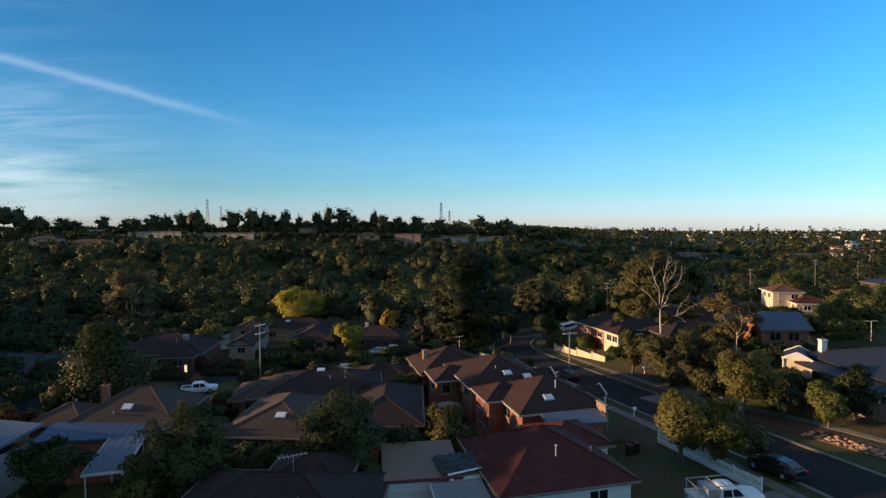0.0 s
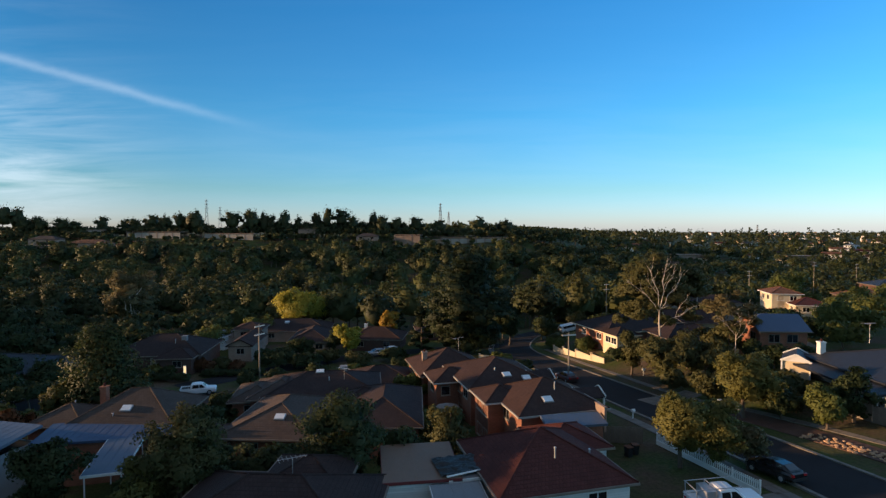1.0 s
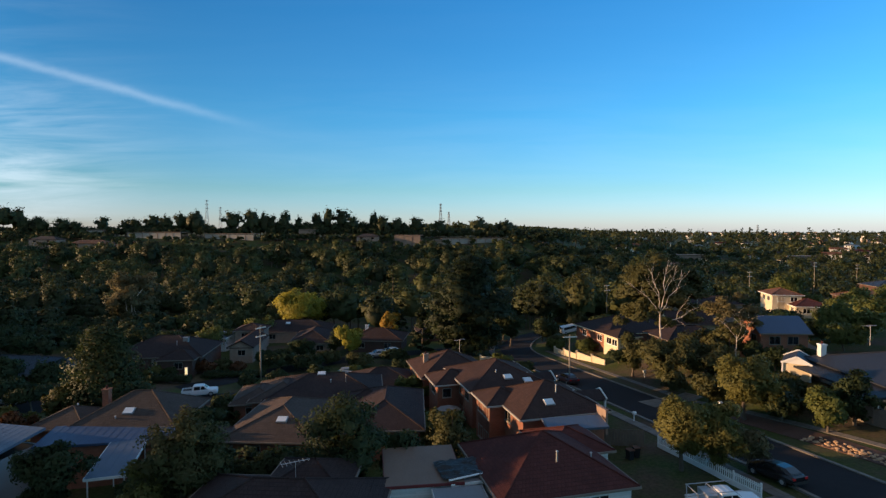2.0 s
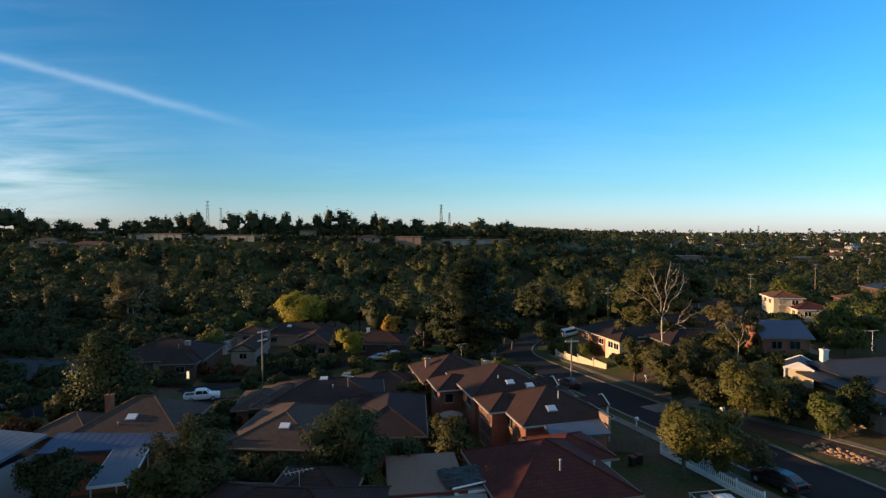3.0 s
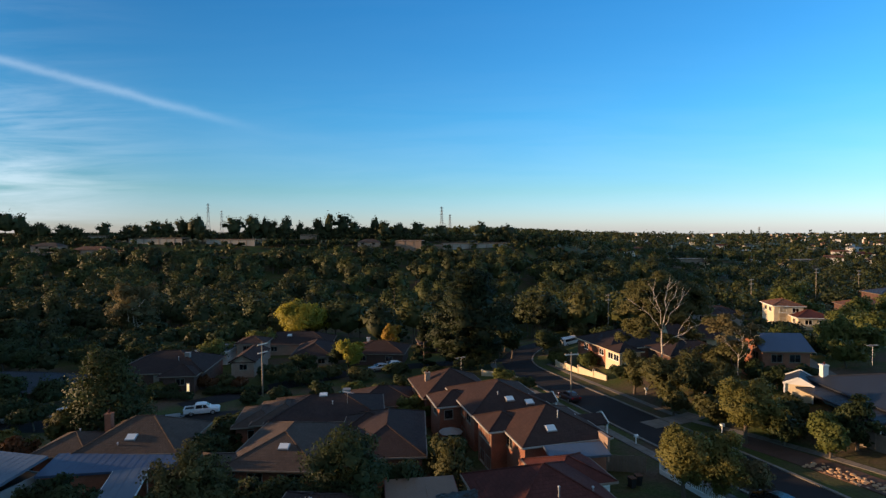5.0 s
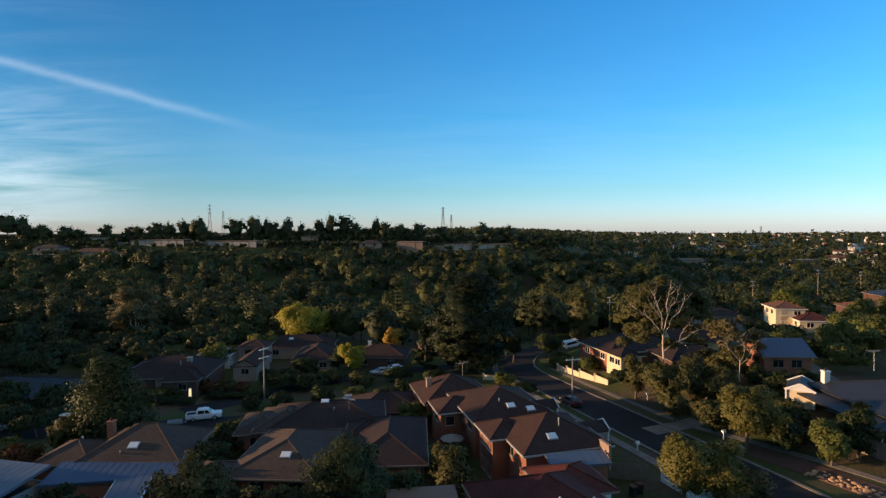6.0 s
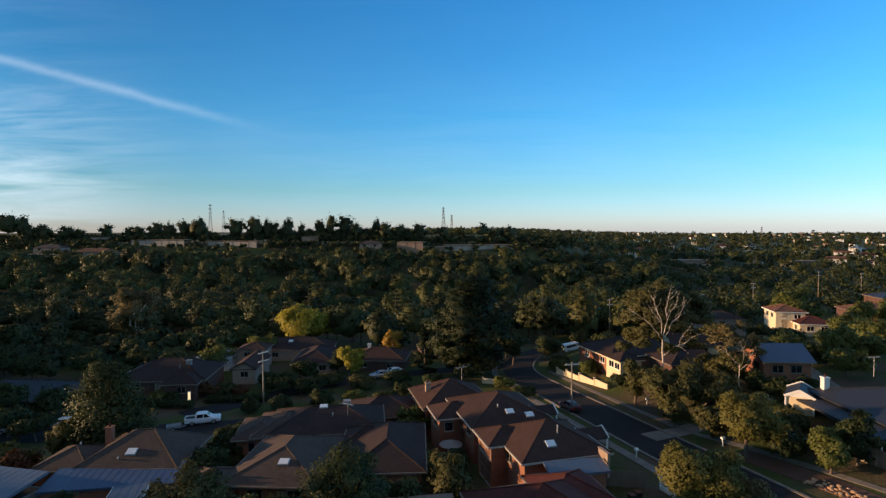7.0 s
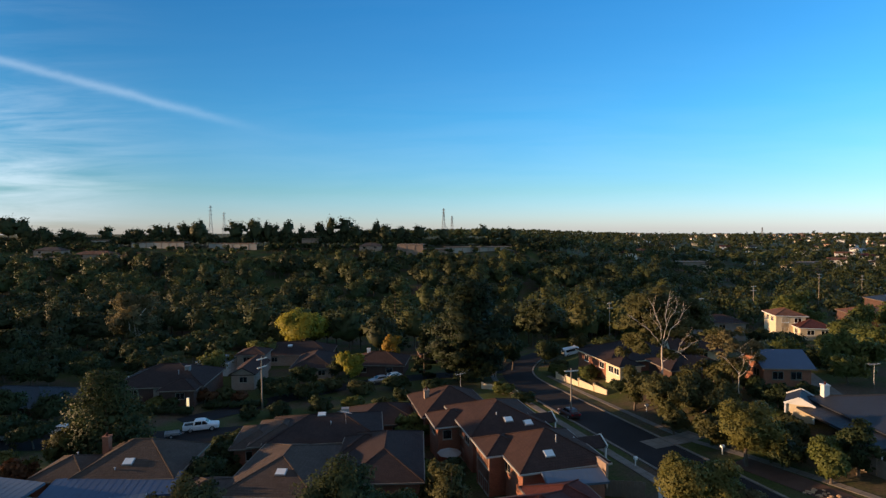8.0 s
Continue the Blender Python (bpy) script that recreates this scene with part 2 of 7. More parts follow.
M = {
    "glow_pane": glow_material(),
    "ground": ground_material(),
    "glass": glass_material(),
    "asphalt": material("asphalt", (0.025, 0.0230, 0.0245), 0.95, 0.25, 6.0, 30.0, 0.2, spec=0.15),
    "concrete": material("concrete", (0.185, 0.162, 0.138), 0.9, 0.2, 3.0, 20.0, 0.15, uv=(1.5, 1.5)),
    "gravel": material("red_gravel", (0.11, 0.060, 0.042), 0.95, 0.35, 2.0, 25.0, 0.5),
    "tile_brown": material("brown_roof_tiles", (0.062, 0.034, 0.028), 0.85, 0.3, 2.5, 12.0, 0.5, uv=(0.30, 0.34), spec=0.2),
    "tile_dark": material("dark_roof_tiles", (0.047, 0.030, 0.028), 0.85, 0.3, 2.5, 12.0, 0.5, uv=(0.30, 0.34), spec=0.2),
    "tile_grey": material("grey_brown_roof_tiles", (0.086, 0.062, 0.052), 0.85, 0.3, 2.5, 12.0, 0.5, uv=(0.30, 0.34), spec=0.2),
    "tile_red": material("terracotta_roof_tiles", (0.096, 0.030, 0.025), 0.85, 0.3, 2.0, 12.0, 0.5, uv=(0.28, 0.34), spec=0.2),
    "tile_orange": material("faded_terracotta_roof_tiles", (0.180, 0.083, 0.050), 0.85, 0.3, 2.0, 12.0, 0.5, uv=(0.28, 0.34), spec=0.2),
    "tile_black": material("charcoal_roof_tiles", (0.019, 0.023, 0.035), 0.6, 0.25, 2.5, 12.0, 0.5, uv=(0.30, 0.34), spec=0.4),
    "metal_blue": material("pale_blue_roof_sheets", (0.101, 0.131, 0.180), 0.5, 0.15, 2.0, 12.0, 0.3, spec=0.5),
    "metal_slate": material("slate_blue_roof_sheets", (0.052, 0.084, 0.155), 0.5, 0.15, 2.0, 12.0, 0.3, spec=0.5),
    "metal_tan": material("weathered_tan_roof_sheets", (0.21, 0.135, 0.092), 0.65, 0.2, 2.0, 12.0, 0.3),
    "metal_grey": material("grey_roof_sheets", (0.20, 0.20, 0.205), 0.6, 0.2, 2.0, 12.0, 0.3),
    "brick": material("red_brown_bricks", (0.31, 0.125, 0.075), 0.85, 0.25, 1.5, 20.0, 0.3, uv=(0.24, 0.086)),
    # darker copy of the red bricks with shade put into its colour
    "brick_shaded": material("shaded_brown_bricks", (0.115, 0.062, 0.048), 0.85, 0.25, 1.5, 20.0, 0.3, uv=(0.24, 0.086)),
    "brick_pale": material("pale_bricks", (0.37, 0.26, 0.20), 0.85, 0.2, 1.5, 20.0, 0.3, uv=(0.24, 0.086)),
    "cream": material("cream_render", (0.70, 0.58, 0.40), 0.85, 0.1, 2.0, 15.0, 0.1, dirt=0.2),
    "white": material("white_paint", (0.78, 0.77, 0.74), 0.6, 0.06, 2.0, 15.0, 0.05, dirt=0.15),
    "boards": material("white_weatherboards", (0.74, 0.74, 0.73), 0.6, 0.06, 2.0, 15.0, 0.3, uv=(4.0, 0.18), dirt=0.15),
    "grey_wall": material("grey_paint", (0.24, 0.235, 0.23), 0.7, 0.1, 2.0, 15.0, 0.1),
    "maroon": material("maroon_paint", (0.16, 0.030, 0.030), 0.6, 0.1, 2.0, 15.0, 0.05),
    "timber": material("weathered_timber", (0.34, 0.29, 0.24), 0.85, 0.25, 0.8, 30.0, 0.4),
    "paling": material("timber_palings", (0.20, 0.165, 0.135), 0.85, 0.3, 1.0, 25.0, 0.4),
    "steel": material("galvanised_steel", (0.45, 0.46, 0.48), 0.45, 0.1, 0.5, 20.0, 0.05, metal=0.7, dirt=0.1),
    "insulator": material("brown_porcelain", (0.12, 0.07, 0.05), 0.3, 0.1, 0.2, 20.0, 0.0, dirt=0.0),
    # pale crossarm timber, lightened to paint in the sun on it
    "arm": material("pale_sunlit_hardwood", (0.60, 0.56, 0.50), 0.8, 0.2, 0.6, 15.0, 0.2),
    "bark": material("grey_brown_bark", (0.13, 0.10, 0.075), 0.9, 0.3, 0.5, 12.0, 0.5),
    "bark_pale": material("pale_smooth_gum_bark", (0.66, 0.56, 0.47), 0.7, 0.25, 0.8, 8.0, 0.2),
    "stone": material("sandstone", (0.46, 0.29, 0.17), 0.9, 0.3, 1.0, 12.0, 0.5),
    "tarp": material("black_plastic_sheet", (0.022, 0.026, 0.028), 0.55, 0.3, 1.0, 6.0, 0.6, spec=0.4),
    "car_white": material("white_car_paint", (0.76, 0.77, 0.78), 0.25, 0.03, 2.0, 10.0, 0.0, dirt=0.05, spec=0.6),
    "car_black": material("black_car_paint", (0.012, 0.012, 0.014), 0.2, 0.1, 2.0, 10.0, 0.0, dirt=0.0, spec=0.7),
    "car_silver": material("silver_car_paint", (0.42, 0.43, 0.45), 0.3, 0.05, 2.0, 10.0, 0.0, dirt=0.05, metal=0.5),
    "car_red": material("dark_red_car_paint", (0.06, 0.012, 0.014), 0.3, 0.05, 2.0, 10.0, 0.0, dirt=0.05),
    "rubber": material("tyre_rubber", (0.022, 0.022, 0.022), 0.85, 0.2, 0.3, 30.0, 0.1),
    "lamp_red": material("red_lamp_lens", (0.45, 0.02, 0.02), 0.2, 0.05, 0.3, 30.0, 0.0, dirt=0.0),
    "lamp_clear": material("clear_lamp_lens", (0.75, 0.76, 0.78), 0.15, 0.05, 0.3, 30.0, 0.0, dirt=0.0),
    "skylight": material("white_skylight_dome", (0.72, 0.74, 0.76), 0.3, 0.05, 0.5, 20.0, 0.0, dirt=0.15),
    "far_wall": material("far_concrete_panels", (0.37, 0.34, 0.30), 0.85, 0.15, 8.0, 2.0, 0.1),
    "far_brown": material("far_brown_boards", (0.26, 0.19, 0.15), 0.85, 0.2, 8.0, 2.0, 0.1),
    "tower_steel": material("weathered_tower_steel", (0.22, 0.23, 0.24), 0.7, 0.1, 0.5, 20.0, 0.05),
    "leaf_gum": leaf_material("gum_leaves", (0.070, 0.076, 0.029), (0.146, 0.138, 0.050)),
    "leaf_dark": leaf_material("dark_green_leaves", (0.032, 0.050, 0.021), (0.078, 0.096, 0.033)),
    "leaf_pine": leaf_material("pine_needles", (0.018, 0.031, 0.015), (0.046, 0.062, 0.025)),
    "leaf_green": leaf_material("green_leaves", (0.081, 0.105, 0.028), (0.215, 0.222, 0.059)),
    "leaf_olive": leaf_material("olive_green_leaves", (0.110, 0.112, 0.032), (0.230, 0.212, 0.060)),
    "leaf_moss": leaf_material("mossy_yellow_leaves", (0.050, 0.056, 0.014), (0.105, 0.100, 0.024)),
    "leaf_yellow": leaf_material("yellow_autumn_leaves", (0.20, 0.20, 0.030), (0.52, 0.45, 0.065), glow=0.4),
    "leaf_gold": leaf_material("golden_autumn_leaves", (0.26, 0.16, 0.022), (0.50, 0.31, 0.045), glow=0.35),
    "leaf_tan": leaf_material("sunburnt_gum_leaves", (0.105, 0.092, 0.044), (0.215, 0.180, 0.085)),
    "leaf_rust": leaf_material("rusty_autumn_leaves", (0.10, 0.045, 0.020), (0.19, 0.085, 0.035)),
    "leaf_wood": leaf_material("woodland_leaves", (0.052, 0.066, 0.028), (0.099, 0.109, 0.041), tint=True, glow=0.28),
}


# ---------------------------------------------------------------- mesh writers
class Mesh:
    """Vertices and faces with metres along each face as its UVs."""

    def __init__(self):
        self.v, self.f, self.uv = [], [], []

    def face(self, pts, uv=None):
        n = len(self.v)
        pts = [Vector(p) for p in pts]
        self.v += [tuple(p) for p in pts]
        self.f.append(tuple(range(n, n + len(pts))))
        if uv is None:
            u = (pts[1] - pts[0]).normalized()
            nor = u.cross(pts[2] - pts[0])
            w = nor.cross(u).normalized() if nor.length > 1e-9 else Vector((0, 0, 1))
            uv = [((p - pts[0]).dot(u), (p - pts[0]).dot(w)) for p in pts]
        self.uv += uv

    def box(self, lo, hi, m=None):
        (x0, y0, z0), (x1, y1, z1) = lo, hi
        c = [Vector(p) for p in ((x0, y0, z0), (x1, y0, z0), (x1, y1, z0), (x0, y1, z0), (x0, y0, z1), (x1, y0, z1), (x1, y1, z1), (x0, y1, z1))]
        if m is not None:
            c = [m @ p for p in c]
        for q in ((0, 1, 5, 4), (1, 2, 6, 5), (2, 3, 7, 6), (3, 0, 4, 7), (4, 5, 6, 7), (3, 2, 1, 0)):
            self.face([c[k] for k in q])
        return self

    def beam(self, a, b, w, h=None, up=(0, 0, 1)):
        """A bar of section w by h from a to b."""
        a, b = Vector(a), Vector(b)
        d = (b - a).normalized()
        s = d.cross(Vector(up))
        s = s.normalized() if s.length > 1e-6 else Vector((1, 0, 0))
        t = s.cross(d)
        h = h or w
        r = [(-1, -1), (1, -1), (1, 1), (-1, 1)]
        ca = [a + s * (i * w / 2) + t * (j * h / 2) for i, j in r]
        cb = [b + s * (i * w / 2) + t * (j * h / 2) for i, j in r]
        for k in range(4):
            self.face([ca[k], ca[(k + 1) % 4], cb[(k + 1) % 4], cb[k]])
        self.face(ca[::-1]), self.face(cb)
        return self

    def tube(self, pts, radii, sides=8, cap=True):
        pts = [Vector(p) for p in pts]
        rings = []
        for k, p in enumerate(pts):
            d = (pts[min(k + 1, len(pts) - 1)] - pts[max(k - 1, 0)]).normalized()
            s = d.cross(Vector((0.13, 0.98, 0.11)) if abs(d.y) < 0.9 else Vector((1, 0, 0))).normalized()
            t = s.cross(d)
            n = len(self.v)
            for q in range(sides):
                a = 2 * math.pi * q / sides
                self.v.append(tuple(p + (s * math.cos(a) + t * math.sin(a)) * radii[k]))
            rings.append(n)
        for k in range(len(pts) - 1):
            for q in range(sides):
                a, b = rings[k] + q, rings[k] + (q + 1) % sides
                c, d = rings[k + 1] + (q + 1) % sides, rings[k + 1] + q
                self.f.append((a, d, c, b))
                self.uv += [(0, 0), (0, 1), (1, 1), (1, 0)]
        if cap:
            for r in (rings[0], rings[-1]):
                self.f.append(tuple(r + q for q in range(sides)))
                self.uv += [(0, 0)] * sides
        return self

    def mesh(self, name, mat, smooth=False):
        me = bpy.data.meshes.new(name)
        me.from_pydata(self.v, [], self.f)
        layer = me.uv_layers.new(name="UVMap")
        layer.data.foreach_set("uv", np.array(self.uv, dtype=np.float32).ravel())
        me.materials.append(mat)
        if smooth:
            me.polygons.foreach_set("use_smooth", [True] * len(me.polygons))
        me.update()
        return me


def part(name, shape, mat, parent, label="", smooth=False):
    ob = new(name, shape.mesh(name, mat, smooth) if isinstance(shape, Mesh) else shape)
    ob.parent = parent
    if label:
        tagged(ob, label)
    return ob


def thing(name, m, label, category, group="", kind=""):
    ob = new(name)
    ob.empty_display_size = 0.3
    ob.matrix_world = m
    return tagged(ob, label, category, group, kind)


# ---------------------------------------------------------------- the lie of the land
ROAD = [(36.0, 5.0), (34.5, 22.0), (32.6, 39.0), (29.4, 55.0), (26.3, 68.0), (23.4, 80.0), (19.5, 96.0), (16.2, 112.0), (17.5, 124.0), (23.0, 136.0), (33.0, 147.0), (52.0, 158.0), (90.0, 166.0)]


def soft_max(a, b, k=0.9):
    m = np.maximum(a, b)
    return m + k * np.log(np.exp((a - m) / k) + np.exp((b - m) / k))


def smooth(a, b, x):
    t = np.clip((x - a) / (b - a), 0, 1)
    return t * t * (3 - 2 * t)


def height(x, y):
    """Ground level: a hillside falling to a wooded creek, a plateau beyond it, open suburbs to the east."""
    x, y = np.asarray(x, float), np.asarray(y, float)
    yy, xx = np.clip(y, -60, 150), np.clip(x, -200, 110)
    slope = 4.6 - 0.07 * (yy - 47) + 0.06 * (xx - 22)
    floor = -0.7 - 0.028 * np.maximum(0, yy - 82)
    near = soft_max(slope, floor)
    rx = np.interp(y, [p[1] for p in ROAD[:8]], [p[0] for p in ROAD[:8]])
    near = near + 2.3 * smooth(6, 18, x - rx) * smooth(46, 66, y) * (1 - smooth(118, 150, y))
    ratio = x / np.maximum(y, 60)
    west = np.interp(y, [140, 175, 210, 260, 320, 385, 460, 800, 1500, 4600], [-3.5, -8, -10, -8, 3, 19.5, 21.5, 22, 26, 0])
    east = np.interp(y, [140, 175, 250, 400, 600, 1000, 1600, 2500, 4600], [-2, -2, -5, -3, -2, 0, 4, 2, -12])
    side = smooth(0.08, 0.5, ratio)
    far = west * (1 - side) + east * side + np.where(y > 170, 0.8 * np.sin(x * 0.021) * np.cos(y * 0.017), 0)
    t = smooth(132, 180, y)
    # unseen hill added in the west to shade the creek woods
    shade_hill = 12 * smooth(-220, -295, x) * smooth(92, 125, y) * (1 - smooth(260, 300, y))
    return near * (1 - t) + far * t + shade_hill


H = lambda x, y: float(height(x, y))


def ground_sheet():
    mid = np.arange(-130, 131, 2.0)
    out = np.array([140, 155, 175, 200, 230, 270, 320, 380, 450, 550, 700, 900, 1200, 1600, 2200, 3000, 4600], float)
    xs = np.concatenate((-out[::-1], mid, out))
    ys = np.concatenate((-out[::-1][:9], [-130, -90, -60], np.arange(-40, 240, 2.0), np.arange(240, 480, 10.0), [520, 580, 660, 760, 900, 1100, 1400, 1800, 2400, 3200, 4600]))
    gx, gy = np.meshgrid(xs, ys)
    co = np.stack((gx, gy, height(gx, gy)), -1).reshape(-1, 3)
    nx, ny = len(xs), len(ys)
    i = (np.arange(ny - 1)[:, None] * nx + np.arange(nx - 1)[None]).ravel()
    me = bpy.data.meshes.new("ground")
    me.from_pydata(co.tolist(), [], np.stack((i, i + 1, i + nx + 1, i + nx), -1).tolist())
    me.materials.append(M["ground"])
    me.polygons.foreach_set("use_smooth", [True] * len(me.polygons))
    return tagged(new("ground", me), "grass and bare earth on a falling hillside", "ground", kind="structure")


ground_sheet()


def dense(line, step=1.5):
    """A smooth line of points through the given ones."""
    pts = [Vector((*p, 0)) for p in line]
    out = []
    for k in range(len(pts) - 1):
        a, b = pts[max(k - 1, 0)], pts[min(k + 2, len(pts) - 1)]
        p, q = pts[k], pts[k + 1]
        n = max(1, int((q - p).length / step))
        for j in range(n):
            t = j / n
            out.append(0.5 * ((2 * p) + (q - a) * t + (2 * a - 5 * p + 4 * q - b) * t * t + (3 * p - a - 3 * q + b) * t ** 3))
    return out + [pts[-1]]


def ribbon(line, lo, hi, lift, depth=0.0, step=1.5):
    """A strip that lies on the ground between two offsets from a line (positive: to its right)."""
    s = Mesh()
    pts = dense(line, step)
    rows, run = [], 0.0
    for k, p in enumerate(pts):
        d = (pts[min(k + 1, len(pts) - 1)] - pts[max(k - 1, 0)]).normalized()
        n = Vector((d.y, -d.x, 0))
        run += (p - pts[k - 1]).length if k else 0
        row = []
        cols = max(2, int(abs(hi - lo) / 1.5) + 2)
        for c in range(cols):
            o = lo + (hi - lo) * c / (cols - 1)
            q = p + n * o
            row.append((Vector((q.x, q.y, H(q.x, q.y) + lift)), (o, run)))
        rows.append(row)
    for r0, r1 in zip(rows, rows[1:]):
        for c in range(len(r0) - 1):
            q = (r0[c], r0[c + 1], r1[c + 1], r1[c])
            s.face([a for a, _ in q], [u for _, u in q])
        if depth:
            for a, b in ((r0[0], r1[0]), (r1[-1], r0[-1])):
                s.face([a[0], b[0], b[0] - Vector((0, 0, depth)), a[0] - Vector((0, 0, depth))])
    return s


def road(name, line, width, label, kerbs=True):
    ob = tagged(new(name, ribbon(line, -width / 2, width / 2, 0.07).mesh(name, M["asphalt"], True)), label, "road", kind="structure")
    if kerbs:
        part("kerb", ribbon(line[:7], -width / 2 - 0.35, -width / 2, 0.17, 0.2), M["concrete"], ob, "pale concrete kerb")
        part("kerb", ribbon(line, width / 2, width / 2 + 0.35, 0.17, 0.2), M["concrete"], ob, "pale concrete kerb")
    return ob


road("road_1", ROAD, 6.6, "dark asphalt street curving down the hill")
road("road_2", [(14.0, 121.0), (4.0, 119.0), (-8.0, 116.5), (-20.0, 111.0), (-34.0, 99.0), (-44.0, 88.5)], 5.6, "dark asphalt side street", kerbs=False)
road("road_3", [(-26.0, 84.0), (-42.0, 81.5), (-60.0, 80.0), (-100.0, 82.0)], 6.4, "dark asphalt street in the shade", kerbs=False)


# ---------------------------------------------------------------- houses
def roof_planes(x0, x1, y0, y1, ez, pitch, hips):
    """The planes and the ridge lines of a roof over a rectangle; the ridge runs along the longer side. hips: whether each end is hipped."""
    turn = (y1 - y0) > (x1 - x0)
    if turn:
        x0, x1, y0, y1 = y0, y1, x0, x1
    half = (y1 - y0) / 2
    rise, cy = half * math.tan(radians(pitch)), (y0 + y1) / 2
    run = min(half, (x1 - x0) / 2 - 0.01)
    a = (x0 + (run if hips[0] else 0), cy, ez + rise)
    b = (x1 - (run if hips[1] else 0), cy, ez + rise)
    c = [(x0, y0, ez), (x1, y0, ez), (x1, y1, ez), (x0, y1, ez)]
    planes = [[c[0], c[1], b, a], [c[2], c[3], a, b]]
    lines, gables = [(a, b)], []
    for hip, end, p, q in ((hips[0], a, c[3], c[0]), (hips[1], b, c[1], c[2])):
        if hip:
            planes.append([p, q, end])
            lines += [(p, end), (q, end)]
        else:
            gables.append([p, q, end])
            lines += [(p, end), (q, end)]
    if turn:
        sw = lambda p: (p[1], p[0], p[2])
        planes, lines, gables = [[sw(p) for p in f][::-1] for f in planes], [(sw(p), sw(q)) for p, q in lines], [[sw(p) for p in f][::-1] for f in gables]
        planes = [f[-1:] + f[:-1] if len(f) == 3 else [f[2], f[3], f[0], f[1]] for f in planes]
        planes = [[f[1], f[2], f[0]] if len(f) == 3 else f for f in planes]
    fixed = []
    for f in planes:
        low = [k for k in range(len(f)) if abs(f[k][2] - ez) < 1e-6 and abs(f[(k + 1) % len(f)][2] - ez) < 1e-6]
        k = low[0] if low else 0
        fixed.append(f[k:] + f[:k])
    return fixed, lines, gables


def wall_side(s, a, b, z0, z1, holes, thick):
    """One side of a house, seen from outside with a at the left, with openings (u0, z0, u1, z1) cut through it."""
    a, b = Vector((*a, 0)), Vector((*b, 0))
    d = (b - a).normalized()
    L = (b - a).length
    m = Matrix((( d.x, -d.y, 0, a.x), (d.y, d.x, 0, a.y), (0, 0, 1, 0), (0, 0, 0, 1)))
    u = 0.0
    for h in sorted(holes):
        s.box((u, 0, z0), (h[0], thick, z1), m)
        s.box((h[0], 0, z0), (h[2], thick, h[1]), m)
        s.box((h[0], 0, h[3]), (h[2], thick, z1), m)
        u = h[2]
    s.box((u, 0, z0), (L, thick, z1), m)
    return m


def window_parts(house, m, h, kind, trim="timber"):
    u0, z0, u1, z1 = h
    w = 0.07
    if kind == "window":
        f = Mesh()
        for lo, hi in (((u0, z0), (u1, z0 + w)), ((u0, z1 - w), (u1, z1)), ((u0, z0 + w), (u0 + w, z1 - w)), ((u1 - w, z0 + w), (u1, z1 - w))):
            f.box((lo[0], -0.03, lo[1]), (hi[0], 0.08, hi[1]), m)
        n = max(1, round((u1 - u0) / 0.9))
        for k in range(1, n):
            x = u0 + (u1 - u0) * k / n
            f.box((x - 0.03, -0.02, z0 + w), (x + 0.03, 0.07, z1 - w), m)
        f.box((u0 - 0.06, -0.10, z0 - 0.07), (u1 + 0.06, 0.0, z0 - 0.005), m)
        fr = part("window", f, M[trim], house)
        part("pane", Mesh().box((u0 + w, 0.02, z0 + w), (u1 - w, 0.04, z1 - w), m), M["glass"], fr)
    elif kind == "door":
        dr = part("door", Mesh().box((u0, 0.02, z0), (u1, 0.07, z1), m), M["timber"], house, "brown timber front door")
        part("handle", Mesh().box((u1 - 0.14, -0.03, z0 + 0.95), (u1 - 0.08, 0.02, z0 + 1.1), m), M["steel"], dr)
    else:
        g = Mesh()
        n = 5
        for k in range(n):
            a, b = z0 + (z1 - z0) * k / n, z0 + (z1 - z0) * (k + 1) / n
            g.box((u0, 0.03, a + 0.01), (u1, 0.07, b - 0.01), m)
        part("garage_door", g, M["white"], house, "pale panelled garage door")


